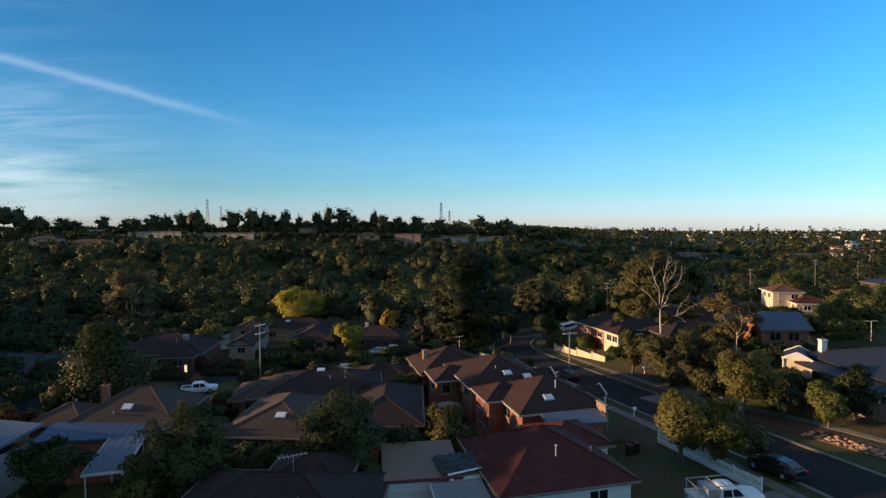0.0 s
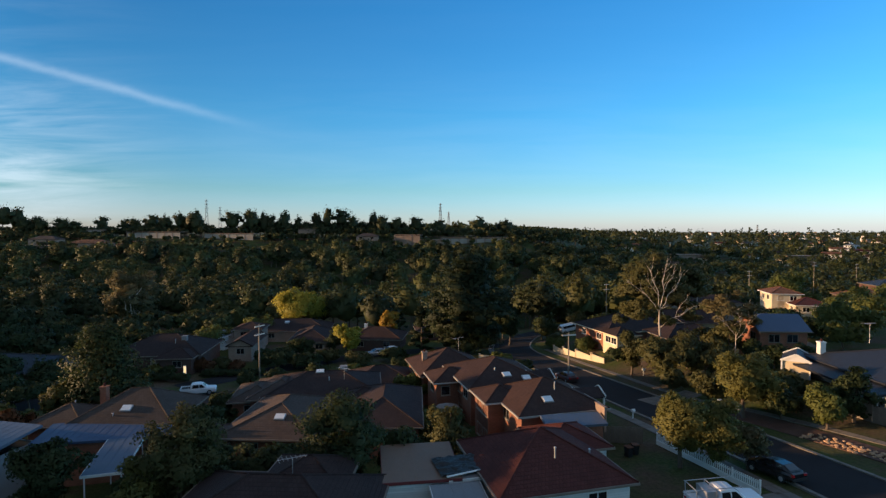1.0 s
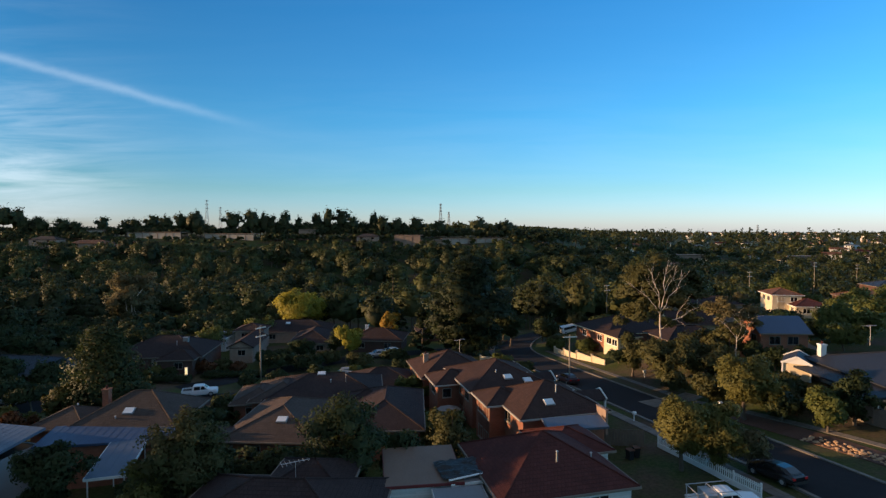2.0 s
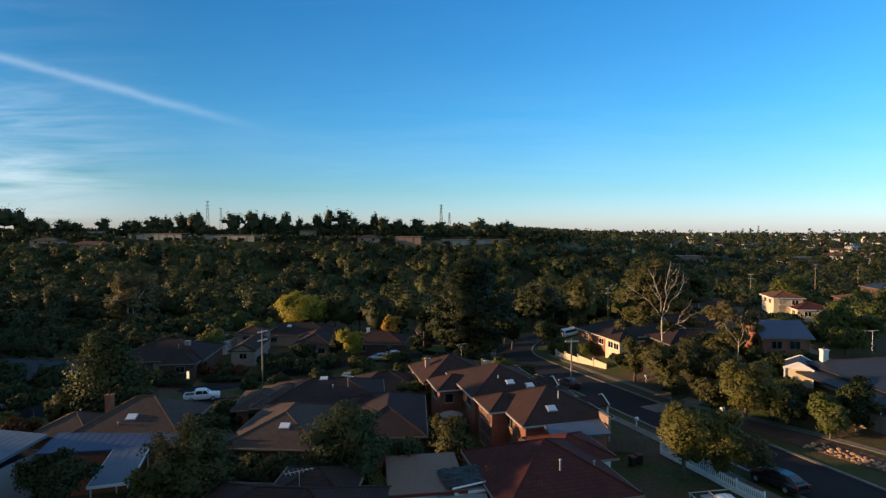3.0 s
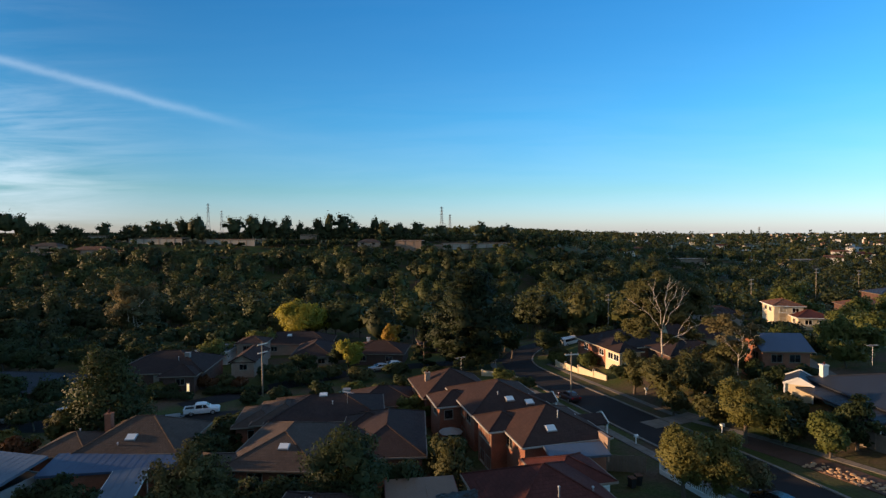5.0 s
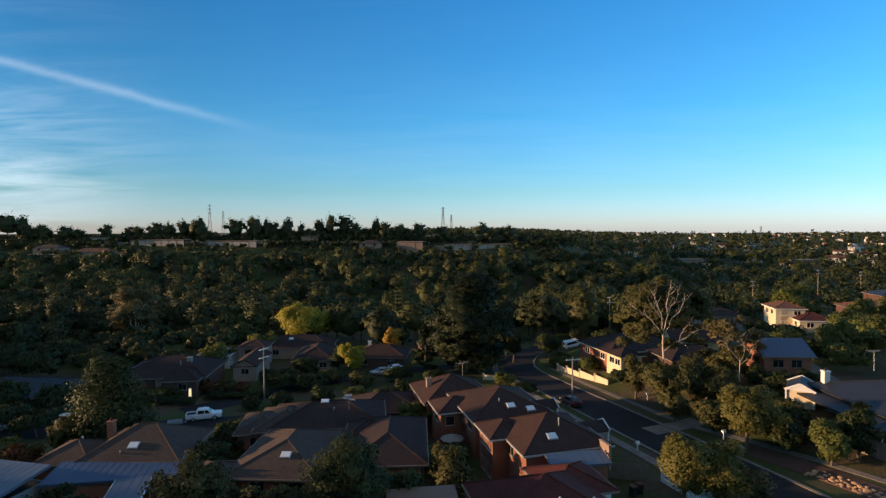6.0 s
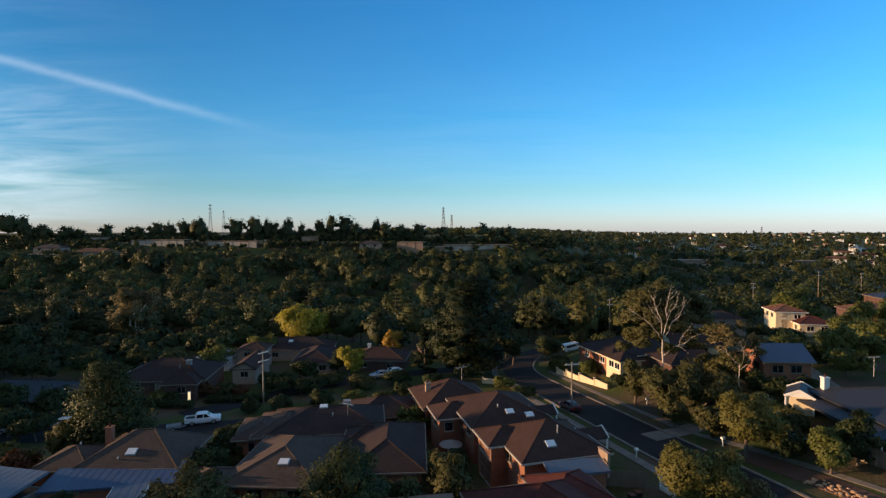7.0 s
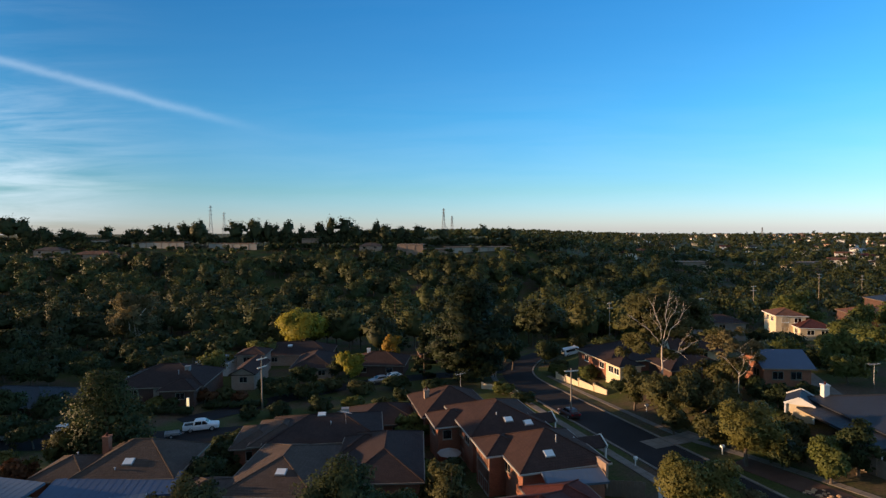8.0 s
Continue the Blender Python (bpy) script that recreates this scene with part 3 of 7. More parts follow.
def house(x, y, yaw, blocks, wall, roof, label, gutter="paling", extras=None, name="house", trim="timber"):
    """A house at (x, y). Each block: (x0, x1, y0, y1, eave level, pitch, (hip, hip), openings): the rectangle of its eaves. Openings: (side, u, sill over the eave's floor, width, height, kind)."""
    gz = H(x, y)
    ob = thing(name, pose(x, y, gz, 0, 0, yaw), label, "house")
    inv = ob.matrix_world.inverted()
    for bx in blocks:
        x0, x1, y0, y1, ez, pitch, hips, holes = bx[:8]
        wm, rm = M[bx[8] if len(bx) > 8 else wall], M[bx[9] if len(bx) > 9 else roof]
        ez -= gz
        corners = [ob.matrix_world @ Vector((a, b, 0)) for a in (x0, x1) for b in (y0, y1)]
        base = min(H(c.x, c.y) for c in corners) - gz - 0.4
        o = 0.45
        wx0, wx1, wy0, wy1 = x0 + o, x1 - o, y0 + o, y1 - o
        s, th = Mesh(), 0.24
        top = ez + 0.02
        sides = {"front": ((wx0, wy0), (wx1, wy0)), "right": ((wx1, wy0 + th), (wx1, wy1 - th)), "back": ((wx1, wy1), (wx0, wy1)), "left": ((wx0, wy1 - th), (wx0, wy0 + th))}
        for key, (a, b) in sides.items():
            cut = []
            for sd, u, sill, w, h, kind in holes:
                if sd == key:
                    z = ez - 2.6 + sill
                    cut.append(((u - w / 2, z, u + w / 2, z + h), kind))
            m = wall_side(s, a, b, base, top, [c for c, _ in cut], th)
            for c, kind in cut:
                window_parts(ob, m, c, kind, trim)
        planes, lines, gables = roof_planes(x0, x1, y0, y1, ez, pitch, hips)
        for g in gables:
            cen = sum((Vector(p) for p in g), Vector()) / 3
            inward = Vector(((x0 + x1) / 2 - cen.x, (y0 + y1) / 2 - cen.y, 0)).normalized() * o
            s.face([Vector(p) + inward - Vector((0, 0, 0.03)) for p in g])
        part("wall", s, wm, ob)
        r = Mesh()
        for f in planes:
            r.face(f)
            r.face([Vector(p) - Vector((0, 0, 0.16)) for p in f[::-1]])
        for g in gables:
            for k in (1, 2):
                a, b = Vector(g[k]), Vector(g[(k + 1) % 3])
                r.face([a, b, b - Vector((0, 0, 0.16)), a - Vector((0, 0, 0.16))])
        part("roof", r, rm, ob)
        if "sheet" not in rm.name:
            cp = Mesh()
            for a, b in lines:
                d = Vector(b) - Vector(a)
                if d.length > 0.3:
                    cp.tube([Vector(a), Vector(b)], [0.085, 0.085], 6)
            part("ridge_cap", cp, rm, ob)
        e = 0.06
        for a, b in (((x0 - e, y0 - e), (x1 + e, y0 - e)), ((x1 + e, y0), (x1 + e, y1)), ((x1 + e, y1 + e), (x0 - e, y1 + e)), ((x0 - e, y1), (x0 - e, y0))):
            if any(abs(g[0][k] - v) < 0.01 and abs(g[1][k] - v) < 0.01 for g in gables for k, v in ((0, a[0] + e), (0, a[0] - e), (1, a[1] + e), (1, a[1] - e)) if a[k] == b[k]):
                continue
            part("gutter", Mesh().beam((*a, ez - 0.10), (*b, ez - 0.10), 0.12, 0.16), M[gutter], ob)
    for kind, ex, ey, ez, *more in extras or ():
        ez -= gz
        if kind == "chimney":
            col, tall = more
            c = Mesh().box((ex - 0.35, ey - 0.35, ez - tall), (ex + 0.35, ey + 0.35, ez - 0.15))
            c.box((ex - 0.42, ey - 0.42, ez - 0.15), (ex + 0.42, ey + 0.42, ez))
            ch = part("chimney", c, M[col], ob)
            part("chimney_pot", Mesh().tube([(ex, ey, ez), (ex, ey, ez + 0.35)], [0.13, 0.11], 8), M["tile_red"], ch)
        elif kind == "skylight":
            pitch, az = more
            m = Matrix.Translation((ex, ey, ez)) @ Matrix.Rotation(radians(az), 4, "Z") @ Matrix.Rotation(radians(pitch), 4, "X")
            sk = part("skylight", Mesh().box((-0.55, -0.45, -0.15), (0.55, 0.45, 0.10), m), M["steel"], ob, "white domed skylight")
            part("dome", Mesh().box((-0.48, -0.38, 0.10), (0.48, 0.38, 0.17), m), M["skylight"], sk)
        elif kind == "vent":
            part("vent_pipe", Mesh().tube([(ex, ey, ez - 0.5), (ex, ey, ez + 0.3)], [0.07, 0.07], 6).tube([(ex, ey, ez + 0.3), (ex, ey, ez + 0.38)], [0.12, 0.05], 6), M["steel"], ob)
        elif kind == "unit":
            part("cooling_unit", Mesh().box((ex - 0.45, ey - 0.45, ez - 0.3), (ex + 0.45, ey + 0.45, ez + 0.55)).box((ex - 0.5, ey - 0.5, ez + 0.55), (ex + 0.5, ey + 0.5, ez + 0.62)), M["grey_wall"], ob, "grey evaporative cooling unit")
        elif kind == "parapet":
            long, tall = more
            part("parapet", Mesh().box((ex - 0.12, ey - long / 2, ez - tall), (ex + 0.12, ey + long / 2, ez)).box((ex - 0.18, ey - long / 2 - 0.06, ez), (ex + 0.18, ey + long / 2 + 0.06, ez + 0.08)), M["brick_pale"], ob, "pale brick parapet with a coping")
        elif kind == "post":
            part("porch_post", Mesh().box((ex - 0.15, ey - 0.15, -0.6), (ex + 0.15, ey + 0.15, ez)), M["white"], ob, "white porch post")
        elif kind == "lit_door":
            # panel added to glow where a small bright patch stands on the house
            lit = part("glass_door", Mesh().box((ex - 0.28, ey - 0.05, ez - 1.75), (ex + 0.28, ey, ez)), M["white"], ob, "white framed panel with a warm glowing face")
            part("pane", Mesh().box((ex - 0.21, ey - 0.07, ez - 1.65), (ex + 0.21, ey - 0.052, ez - 0.10)), M["glow_pane"], lit)
        elif kind == "aerial":
            tall, az = more
            c, sn = math.cos(radians(az)), math.sin(radians(az))
            aerial = part("aerial", Mesh().tube([(ex, ey, ez - 0.5), (ex, ey, ez + tall)], [0.025, 0.02], 5), M["steel"], ob, "television aerial")
            part("boom", Mesh().tube([(ex - 1.0 * c, ey - 1.0 * sn, ez + tall), (ex + 1.0 * c, ey + 1.0 * sn, ez + tall)], [0.02, 0.02], 4), M["steel"], aerial)
            for k in range(7):
                q, w = -0.95 + k * 0.3, 0.5 - 0.04 * k
                part("rod", Mesh().tube([(ex + q * c - w * sn, ey + q * sn + w * c, ez + tall), (ex + q * c + w * sn, ey + q * sn - w * c, ez + tall)], [0.012, 0.012], 4), M["steel"], aerial)
    return ob


HIP, GAB = (True, True), (False, False)
win = lambda side, *us: [(side, u, 0.85, 1.6, 1.2, "window") for u in us]

# brick townhouses in the middle, one block behind the other
house(7.8, 50.9, 15, [
    (0, 10.0, 0.6, 10.3, 7.6, 25, HIP, win("left", 2.0, 4.6) + [("left", 2.2, -2.0, 1.5, 1.3, "window"), ("front", 2.0, -2.0, 1.4, 1.3, "window"), ("front", 5.5, 0.8, 1.2, 1.3, "window")]),
    (-1.8, 3.2, 5.3, 10.5, 7.58, 24, (True, True), win("left", 1.2, 3.1) + [("left", 1.2, -2.0, 1.4, 1.4, "window"), ("left", 3.1, -2.0, 1.4, 1.4, "window")]),
], "brick", "tile_brown", "two-storey red brick townhouse with a brown tiled hip roof",
    gutter="far_wall", trim="timber", extras=[("skylight", 3.9, 2.4, 8.44, 25, 0), ("vent", 5.3, 3.6, 9.5), ("parapet", 8.5, -0.2, 8.3, 1.7, 2.4)])
house(7.8, 50.9, 15, [
    (-1.4, 9.4, 12.3, 24.0, 6.95, 22.5, HIP, win("left", 6.0, 8.4) + [("left", 6.2, -2.0, 1.6, 1.4, "window"), ("front", 1.2, 0.8, 1.0, 1.1, "window")]),
    (-4.3, 1.5, 17.6, 23.2, 6.45, 24, HIP, win("left", 2.2) + [("front", 1.2, 0.8, 1.2, 1.2, "window")]),
], "brick", "tile_brown", "two-storey red brick townhouse with two skylights in its brown roof",
    gutter="far_wall", trim="timber", extras=[("skylight", 4.2, 14.3, 7.82, 22, 0), ("skylight", 6.5, 13.5, 7.48, 22, 0), ("vent", 3.0, 15.3, 8.2)])
house(0.9, 79.3, 15, [
    (-5.3, 5.3, -5.2, 5.4, 5.6, 26, HIP, win("left", 3.0, 7.0) + win("front", 3.0)),
    (-3.5, 1.5, -8.6, -3.0, 5.4, 24, HIP, win("left", 2.0)),
], "brick", "tile_brown", "brick house with a pyramid roof of brown tiles and a chimney",
    extras=[("chimney", -3.4, 0.5, 7.7, "brick_pale", 2.0), ("aerial", 2.8, 3.5, 7.2, 1.6, 20)])
# terracotta house beside the street
house(8.45, 41.3, 14, [
    (-5.45, 5.5, -3.8, 7.0, 7.2, 26.3, HIP, win("front", 2.2, 7.4) + win("right", 3.0) + win("left", 4.0, 9.0)),
    (1.0, 7.3, 2.4, 8.6, 7.18, 22, HIP, win("right", 2.8)),
], "boards", "tile_red", "white weatherboard house with a terracotta tiled hip roof",
    trim="white", extras=[("vent", -0.2, -1.6, 9.2), ("vent", 3.0, -1.0, 8.5)])
# dark tiled house in front
house(-11.0, 36.2, -3, [
    (-7.3, 6.9, -5.6, 5.0, 6.9, 24, HIP, win("front", 3.0, 8.0) + win("left", 4.0)),
    (-2.2, 4.2, 0.6, 6.6, 7.6, 24, HIP, win("back", 2.0)),
], "brick", "tile_dark", "brick house with a dark brown tiled roof", extras=[("vent", 2.0, -2.5, 8.3), ("aerial", 0.8, 0.2, 9.3, 0.9, 30)])
# villa units left of the townhouses
house(-15.6, 70.0, 8, [
    (-7.2, 7.5, -5.4, 5.0, 5.4, 19.5, HIP, win("front", 2.5, 7.5) + [("front", 10.6, 0.9, 1.2, 1.0, "window")]),
    # these two blocks take paler tiles, painting in their sunlit left hips
    (-8.9, -1.5, -4.8, 4.3, 5.2, 20, HIP, [], "brick", "tile_grey"),
    (-11.2, -5.2, -4.2, 3.6, 4.8, 21, HIP, win("front", 2.2), "brick", "tile_grey"),
], "brick", "tile_dark", "low brick villa with a dark tiled roof and an aerial",
    extras=[("skylight", -0.4, -0.2, 7.15, 12, 0), ("unit", 2.6, 0.6, 7.0), ("aerial", 2.8, -2.2, 6.6, 1.4, -40), ("vent", 0.9, -2.2, 6.6)])
house(-9.3, 79.6, 12, [(-5.0, 5.2, -4.4, 4.4, 3.7, 22, HIP, win("front", 2.5, 6.5))], "brick", "tile_dark", "low brick villa with a dark hip roof")
house(-6.5, 60.8, 3, [
    (-4.3, 4.3, -7.2, 6.6, 5.75, 22.5, HIP, win("left", 3.0, 8.0) + win("right", 4.0, 9.0)),
    (-5.4, 0.5, 0.2, 5.6, 5.7, 24, HIP, win("left", 2.0)),
], "brick", "tile_dark", "brick villa with a long dark tiled roof")
house(-17.0, 54.5, -3, [
    (-5.0, 5.0, -3.4, 9.4, 5.6, 21, HIP, win("front", 3.0, 7.0) + win("left", 3.0)),
    (-9.8, -3.6, -4.6, 1.6, 5.1, 21, HIP, win("front", 2.0)),
], "brick", "tile_grey", "brick villa with a faded brown tiled roof",
    extras=[("skylight", 0.6, -0.6, 6.75, 21, 0)])
# chimney house with metal-roofed additions
house(-34.0, 60.0, 2, [
    (-4.9, 6.0, -5.6, 3.4, 5.85, 28.5, HIP, win("right", 3.0)),
    (-10.0, -3.6, -4.8, 1.6, 5.35, 24, HIP, win("left", 2.0)),
], "brick", "tile_grey", "brick house with a faded tiled roof and a brick chimney",
    extras=[("chimney", -4.7, 1.0, 7.9, "brick", 3.0), ("skylight", 0.4, -3.8, 6.85, 28, 0), ("vent", -0.6, -4.6, 6.3), ("vent", -6.6, -1.2, 6.6)])


def sheet_roof(x, y, yaw, wide, deep, z, fall, roof, label, walls=None, fascia="white", posts=True, name="lean_to"):
    """A skillion roof of metal sheets, falling towards the front, on posts or over walls."""
    gz = H(x, y)
    ob = thing(name, pose(x, y, gz, 0, 0, yaw), label, "roof")
    z -= gz
    m = Matrix.Translation((0, 0, z)) @ Matrix.Rotation(radians(fall), 4, "X")
    s = Mesh().box((-wide / 2, -deep / 2, -0.05), (wide / 2, deep / 2, 0.0), m)
    n, ribs = int(wide / 0.76), []
    for k in range(n + 1):
        u = -wide / 2 + 0.02 + (wide - 0.06) * k / n
        ribs.append((u, Mesh().box((u, -deep / 2, 0.004), (u + 0.04, deep / 2, 0.014), m)))
    top = part("roof", s, M[roof], ob)
    for u, rib in ribs:
        part("rib", rib, M[roof], top)
    f = Mesh()
    f.box((-wide / 2 - 0.05, -deep / 2 - 0.06, -0.24), (wide / 2 + 0.05, -deep / 2 - 0.004, 0.0), m)
    f.box((-wide / 2 - 0.05, -deep / 2, -0.24), (-wide / 2 - 0.004, deep / 2, 0.0), m)
    f.box((wide / 2 + 0.004, -deep / 2, -0.24), (wide / 2 + 0.05, deep / 2, 0.0), m)
    part("fascia", f, M[fascia], ob)
    if walls:
        s = Mesh()
        a, b, h = wide / 2 - 0.3, deep / 2 - 0.3, z - 0.2 - deep / 2 * math.sin(radians(fall))
        for lo, hi in (((-a, -b), (a, -b + 0.15)), ((-a, b - 0.15), (a, b)), ((-a, -b + 0.15), (-a + 0.15, b - 0.15)), ((a - 0.15, -b + 0.15), (a, b - 0.15))):
            s.box((*lo, -1.2), (*hi, h))
        part("wall", s, M[walls], ob)
    elif posts:
        for px in (-wide / 2 + 0.2, wide / 2 - 0.2):
            for py in (-deep / 2 + 0.2, deep / 2 - 0.2):
                part("post", Mesh().box((px - 0.05, py - 0.05, -0.8), (px + 0.05, py + 0.05, z - 0.1 + py * math.sin(radians(fall)))), M["white"], ob)
    return ob


sheet_roof(-33.4, 53.2, 9, 12.4, 4.2, 5.72, 6, "metal_slate", "slate blue metal lean-to roof on a brick house", "brick", "metal_slate")
sheet_roof(-29.8, 48.2, 16, 3.2, 7.2, 5.35, 3, "metal_blue", "pale metal patio roof on white posts")
sheet_roof(-45.5, 48.5, -12, 10.6, 9.6, 6.0, 8, "metal_blue", "pale blue metal roof of a garden shed", "grey_wall", "metal_blue", name="shed")
sheet_roof(-1.8, 42.8, 8, 6.0, 6.6, 7.15, 1.5, "metal_tan", "flat tan metal carport roof with a maroon fascia", "boards", "maroon", name="carport")
sheet_roof(1.6, 36.6, 10, 3.8, 6.0, 6.75, 2, "metal_grey", "flat grey metal roof beside the terracotta house", "grey_wall", name="garage")
sheet_roof(1.7, 41.9, 14, 3.0, 3.6, 7.0, 2, "metal_grey", "low roof covered by a black plastic sheet", "grey_wall", name="outbuilding")
sheet_roof(12.9, 51.2, 10, 6.0, 2.1, 7.5, 12, "metal_blue", "pale blue metal verandah roof over a brick wall", "brick", "metal_blue", name="verandah")
sheet_roof(-53.0, 124.0, -8, 8.0, 6.0, 1.6, 4, "metal_blue", "pale metal roof behind the houses", "boards")


sheet_roof(46.1, 61.4, -90, 14.6, 2.6, 9.1, 9, "tile_black", "dark verandah roof on white posts", fascia="tile_black", name="verandah")


def plastic_sheet():
    """A rumpled sheet lying on the outbuilding's roof."""
    s = Mesh()
    n = 18
    P = lambda i, j: Vector((-1.95 + 3.9 * i / n, -1.5 + 3.0 * j / n + 0.25 * noise.noise((i * 0.4, 2.0, j * 0.1)), 0.04 + 0.30 * abs(noise.noise((i * 0.22, j * 0.55, 3.1))) + 0.05 * noise.noise((i * 1.1, j * 1.3, 7.0))))
    for i in range(n):
        for j in range(n):
            s.face([P(i, j), P(i + 1, j), P(i + 1, j + 1), P(i, j + 1)])
            s.face([p - Vector((0, 0, 0.012)) for p in (P(i, j + 1), P(i + 1, j + 1), P(i + 1, j), P(i, j))])
    ob = new("plastic_sheet", s.mesh("plastic_sheet", M["tarp"], True))
    ob.matrix_world = pose(1.5, 41.9, 7.20, 2, 0, 17)
    tagged(ob, "rumpled black plastic sheet on a low roof", "sheet")
    e = new("roof_edge_board", Mesh().beam((-1.5, 0, 0), (1.7, 0.2, 0.03), 0.16, 0.06).mesh("roof_edge_board", M["white"]))
    e.matrix_world = pose(1.9, 40.3, 7.22, 2, 0, 20)
    tagged(e, "white board lying along a low roof", "board")


plastic_sheet()

# east side of the street
house(38.5, 108.5, 16, [
    (-9.5, 8.0, -6.5, 6.0, 6.3, 22, HIP, win("left", 3.0, 8.5) + win("front", 3.0)),
    (-10.3, -5.0, -10.8, -5.4, 6.6, 23, (True, True), win("left", 1.4, 3.2) + win("front", 2.4), "cream"),
], "brick", "tile_dark", "brick and cream house with a dark tiled roof above the street", gutter="cream", trim="white")
house(51.8, 61.6, 0, [
    (-4.7, 7.5, -8.0, 7.4, 9.6, 19, HIP, win("left", 3.5, 7.0, 11.0) + win("front", 4.0, 9.0)),
], "grey_wall", "tile_black", "house with a charcoal tiled roof and a white chimney",
    gutter="tile_black", trim="white", extras=[("chimney", -3.2, 6.0, 11.6, "white", 3.0), ("aerial", 5.4, 9.0, 11.2, 2.2, 15), ("vent", 2.0, -1.0, 11.4)])
house(49.8, 82.5, -4, [(-2.6, 5.0, -4.6, 2.6, 10.9, 30, GAB, win("front", 2.0, 4.6) + win("left", 4.0))], "brick", "metal_slate", "brick house with a slate blue metal roof", trim="paling")
house(86.0, 133.5, -12, [
    (-4.2, 3.2, -4.0, 4.5, 10.1, 20, HIP, win("front", 2.0, 4.8) + win("left", 2.0, 5.0) + [("front", 2.0, -2.0, 1.6, 1.6, "window")]),
    (-0.4, 7.8, -8.0, 0.0, 7.9, 21, HIP, win("front", 2.2, 5.2) + win("left", 2.0, 4.6), "cream", "tile_red"),
], "cream", "tile_orange", "two-storey cream house with a terracotta roof", gutter="white", trim="white")
house(52.0, 112.0, -10, [(-5.0, 5.0, -4.5, 4.5, 6.9, 24, GAB, win("front", 2.5, 6.0) + win("left", 2.5))], "cream", "tile_brown", "cream gabled house behind the gum trees")
house(44.0, 96.0, 8, [(-5.5, 6.5, -4.0, 4.5, 7.0, 22, HIP, win("front", 3.0, 7.0))], "brick_shaded", "tile_dark", "brick house with a dark roof behind the gum tree")
house(74.0, 150.0, -6, [(-11.0, 9.0, -5.0, 5.0, 5.8, 18, HIP, win("front", 3.0, 8.0, 13.0))], "grey_wall", "tile_dark", "long low house with a dark roof")
house(136.0, 166.0, -14, [(-10.0, 13.0, -6.0, 6.0, 5.0, 18, HIP, win("front", 4.0, 10.0, 16.0))], "brick_shaded", "tile_orange", "long brick house with a terracotta roof")
house(157.0, 187.0, -10, [(-6.0, 8.0, -6.0, 6.0, 6.4, 18, HIP, win("front", 4.0, 10.0))], "brick_shaded", "tile_black", "dark brick house with a charcoal roof")
# west side, down by the woods
house(-54.5, 104.5, 6, [
    (-8.6, 8.6, -6.0, 7.5, 2.3, 23, HIP, win("front", 4.0, 12.5) + win("left", 4.0) + [("front", 8.0, 0.05, 1.0, 2.1, "door")]),
    (1.0, 8.0, -8.4, -2.0, 2.25, 24, (True, True), win("front", 3.6)),
], "brick_shaded", "tile_dark", "brick house with a dark tiled roof and a glowing panel", extras=[("vent", 3.0, -3.0, 4.4), ("unit", 4.0, -1.0, 4.4), ("lit_door", 6.6, -8.42, 0.95), ("post", -9.0, 3.0, 2.2)])
house(-42.2, 114.0, 4, [
    (-2.5, 3.0, -5.5, 6.5, 1.9, 28, GAB, win("front", 2.4) + win("left", 3.0), "brick_pale"),
    (-5.6, 1.4, 8.0, 15.0, 2.8, 20, HIP, win("front", 2.2, 5.0) + win("left", 2.4), "brick_pale"),
], "brick_pale", "tile_brown", "pale brick house with a tiled gable roof")
house(-37.5, 136.0, 4, [
    (-9.5, 9.0, -5.0, 6.0, 0.7, 22, (False, True), win("front", 4.0, 12.0) + win("left", 4.0), "brick_pale"),
    (2.0, 11.5, -20.0, -6.0, 1.1, 23, HIP, win("front", 3.0, 6.5) + win("left", 4.0)),
], "brick_pale", "tile_dark", "pale brick house with a long dark tiled roof", extras=[("skylight", -1.5, -3.0, 2.6, 22, 0)])
house(-15.0, 123.5, -4, [(-6.5, 6.5, -5.0, 5.0, 1.2, 22, HIP, win("front", 3.0, 9.0))], "brick_shaded", "tile_brown", "brick house with a brown roof beside a golden tree", extras=[("chimney", -3.0, 1.5, 3.6, "white", 2.0)])
house(-1.0, 136.0, 10, [(-6.0, 6.0, -4.5, 4.5, 0.8, 23, HIP, win("front", 3.0, 8.0))], "brick_shaded", "tile_dark", "brick house in the shade of a pine")
house(-78.0, 98.0, -6, [(-10.0, 9.0, -6.0, 6.0, 0.9, 18, HIP, win("front", 4.0, 9.0, 14.0)), (-4.0, 4.0, -10.0, -3.0, 0.8, 20, HIP, win("front", 3.0))], "brick_shaded", "tile_black", "low house with a dark slate roof among trees")


# ---------------------------------------------------------------- trees
def ball_faces(n=2):
    """The four-cornered faces of a ball of radius one, n by n on each of six sides."""
    u = np.tan(np.linspace(-1, 1, n + 1) * math.pi / 4)
    out = []
    for axis in range(3):
        for sign in (-1, 1):
            for i in range(n):
                for j in range(n):
                    q = np.array([(u[i], u[j]), (u[i + 1], u[j]), (u[i + 1], u[j + 1]), (u[i], u[j + 1])])
                    f = np.insert(q, axis, sign, axis=1)
                    out.append(f if np.cross(f[1] - f[0], f[2] - f[0]) @ f.mean(0) > 0 else f[::-1])
    out = np.array(out)
    return out / np.linalg.norm(out, axis=2)[:, :, None]


BALL, CUBE = ball_faces(2), ball_faces(1)


def unit(v):
    return v / (np.linalg.norm(v, axis=-1, keepdims=True) + 1e-9)


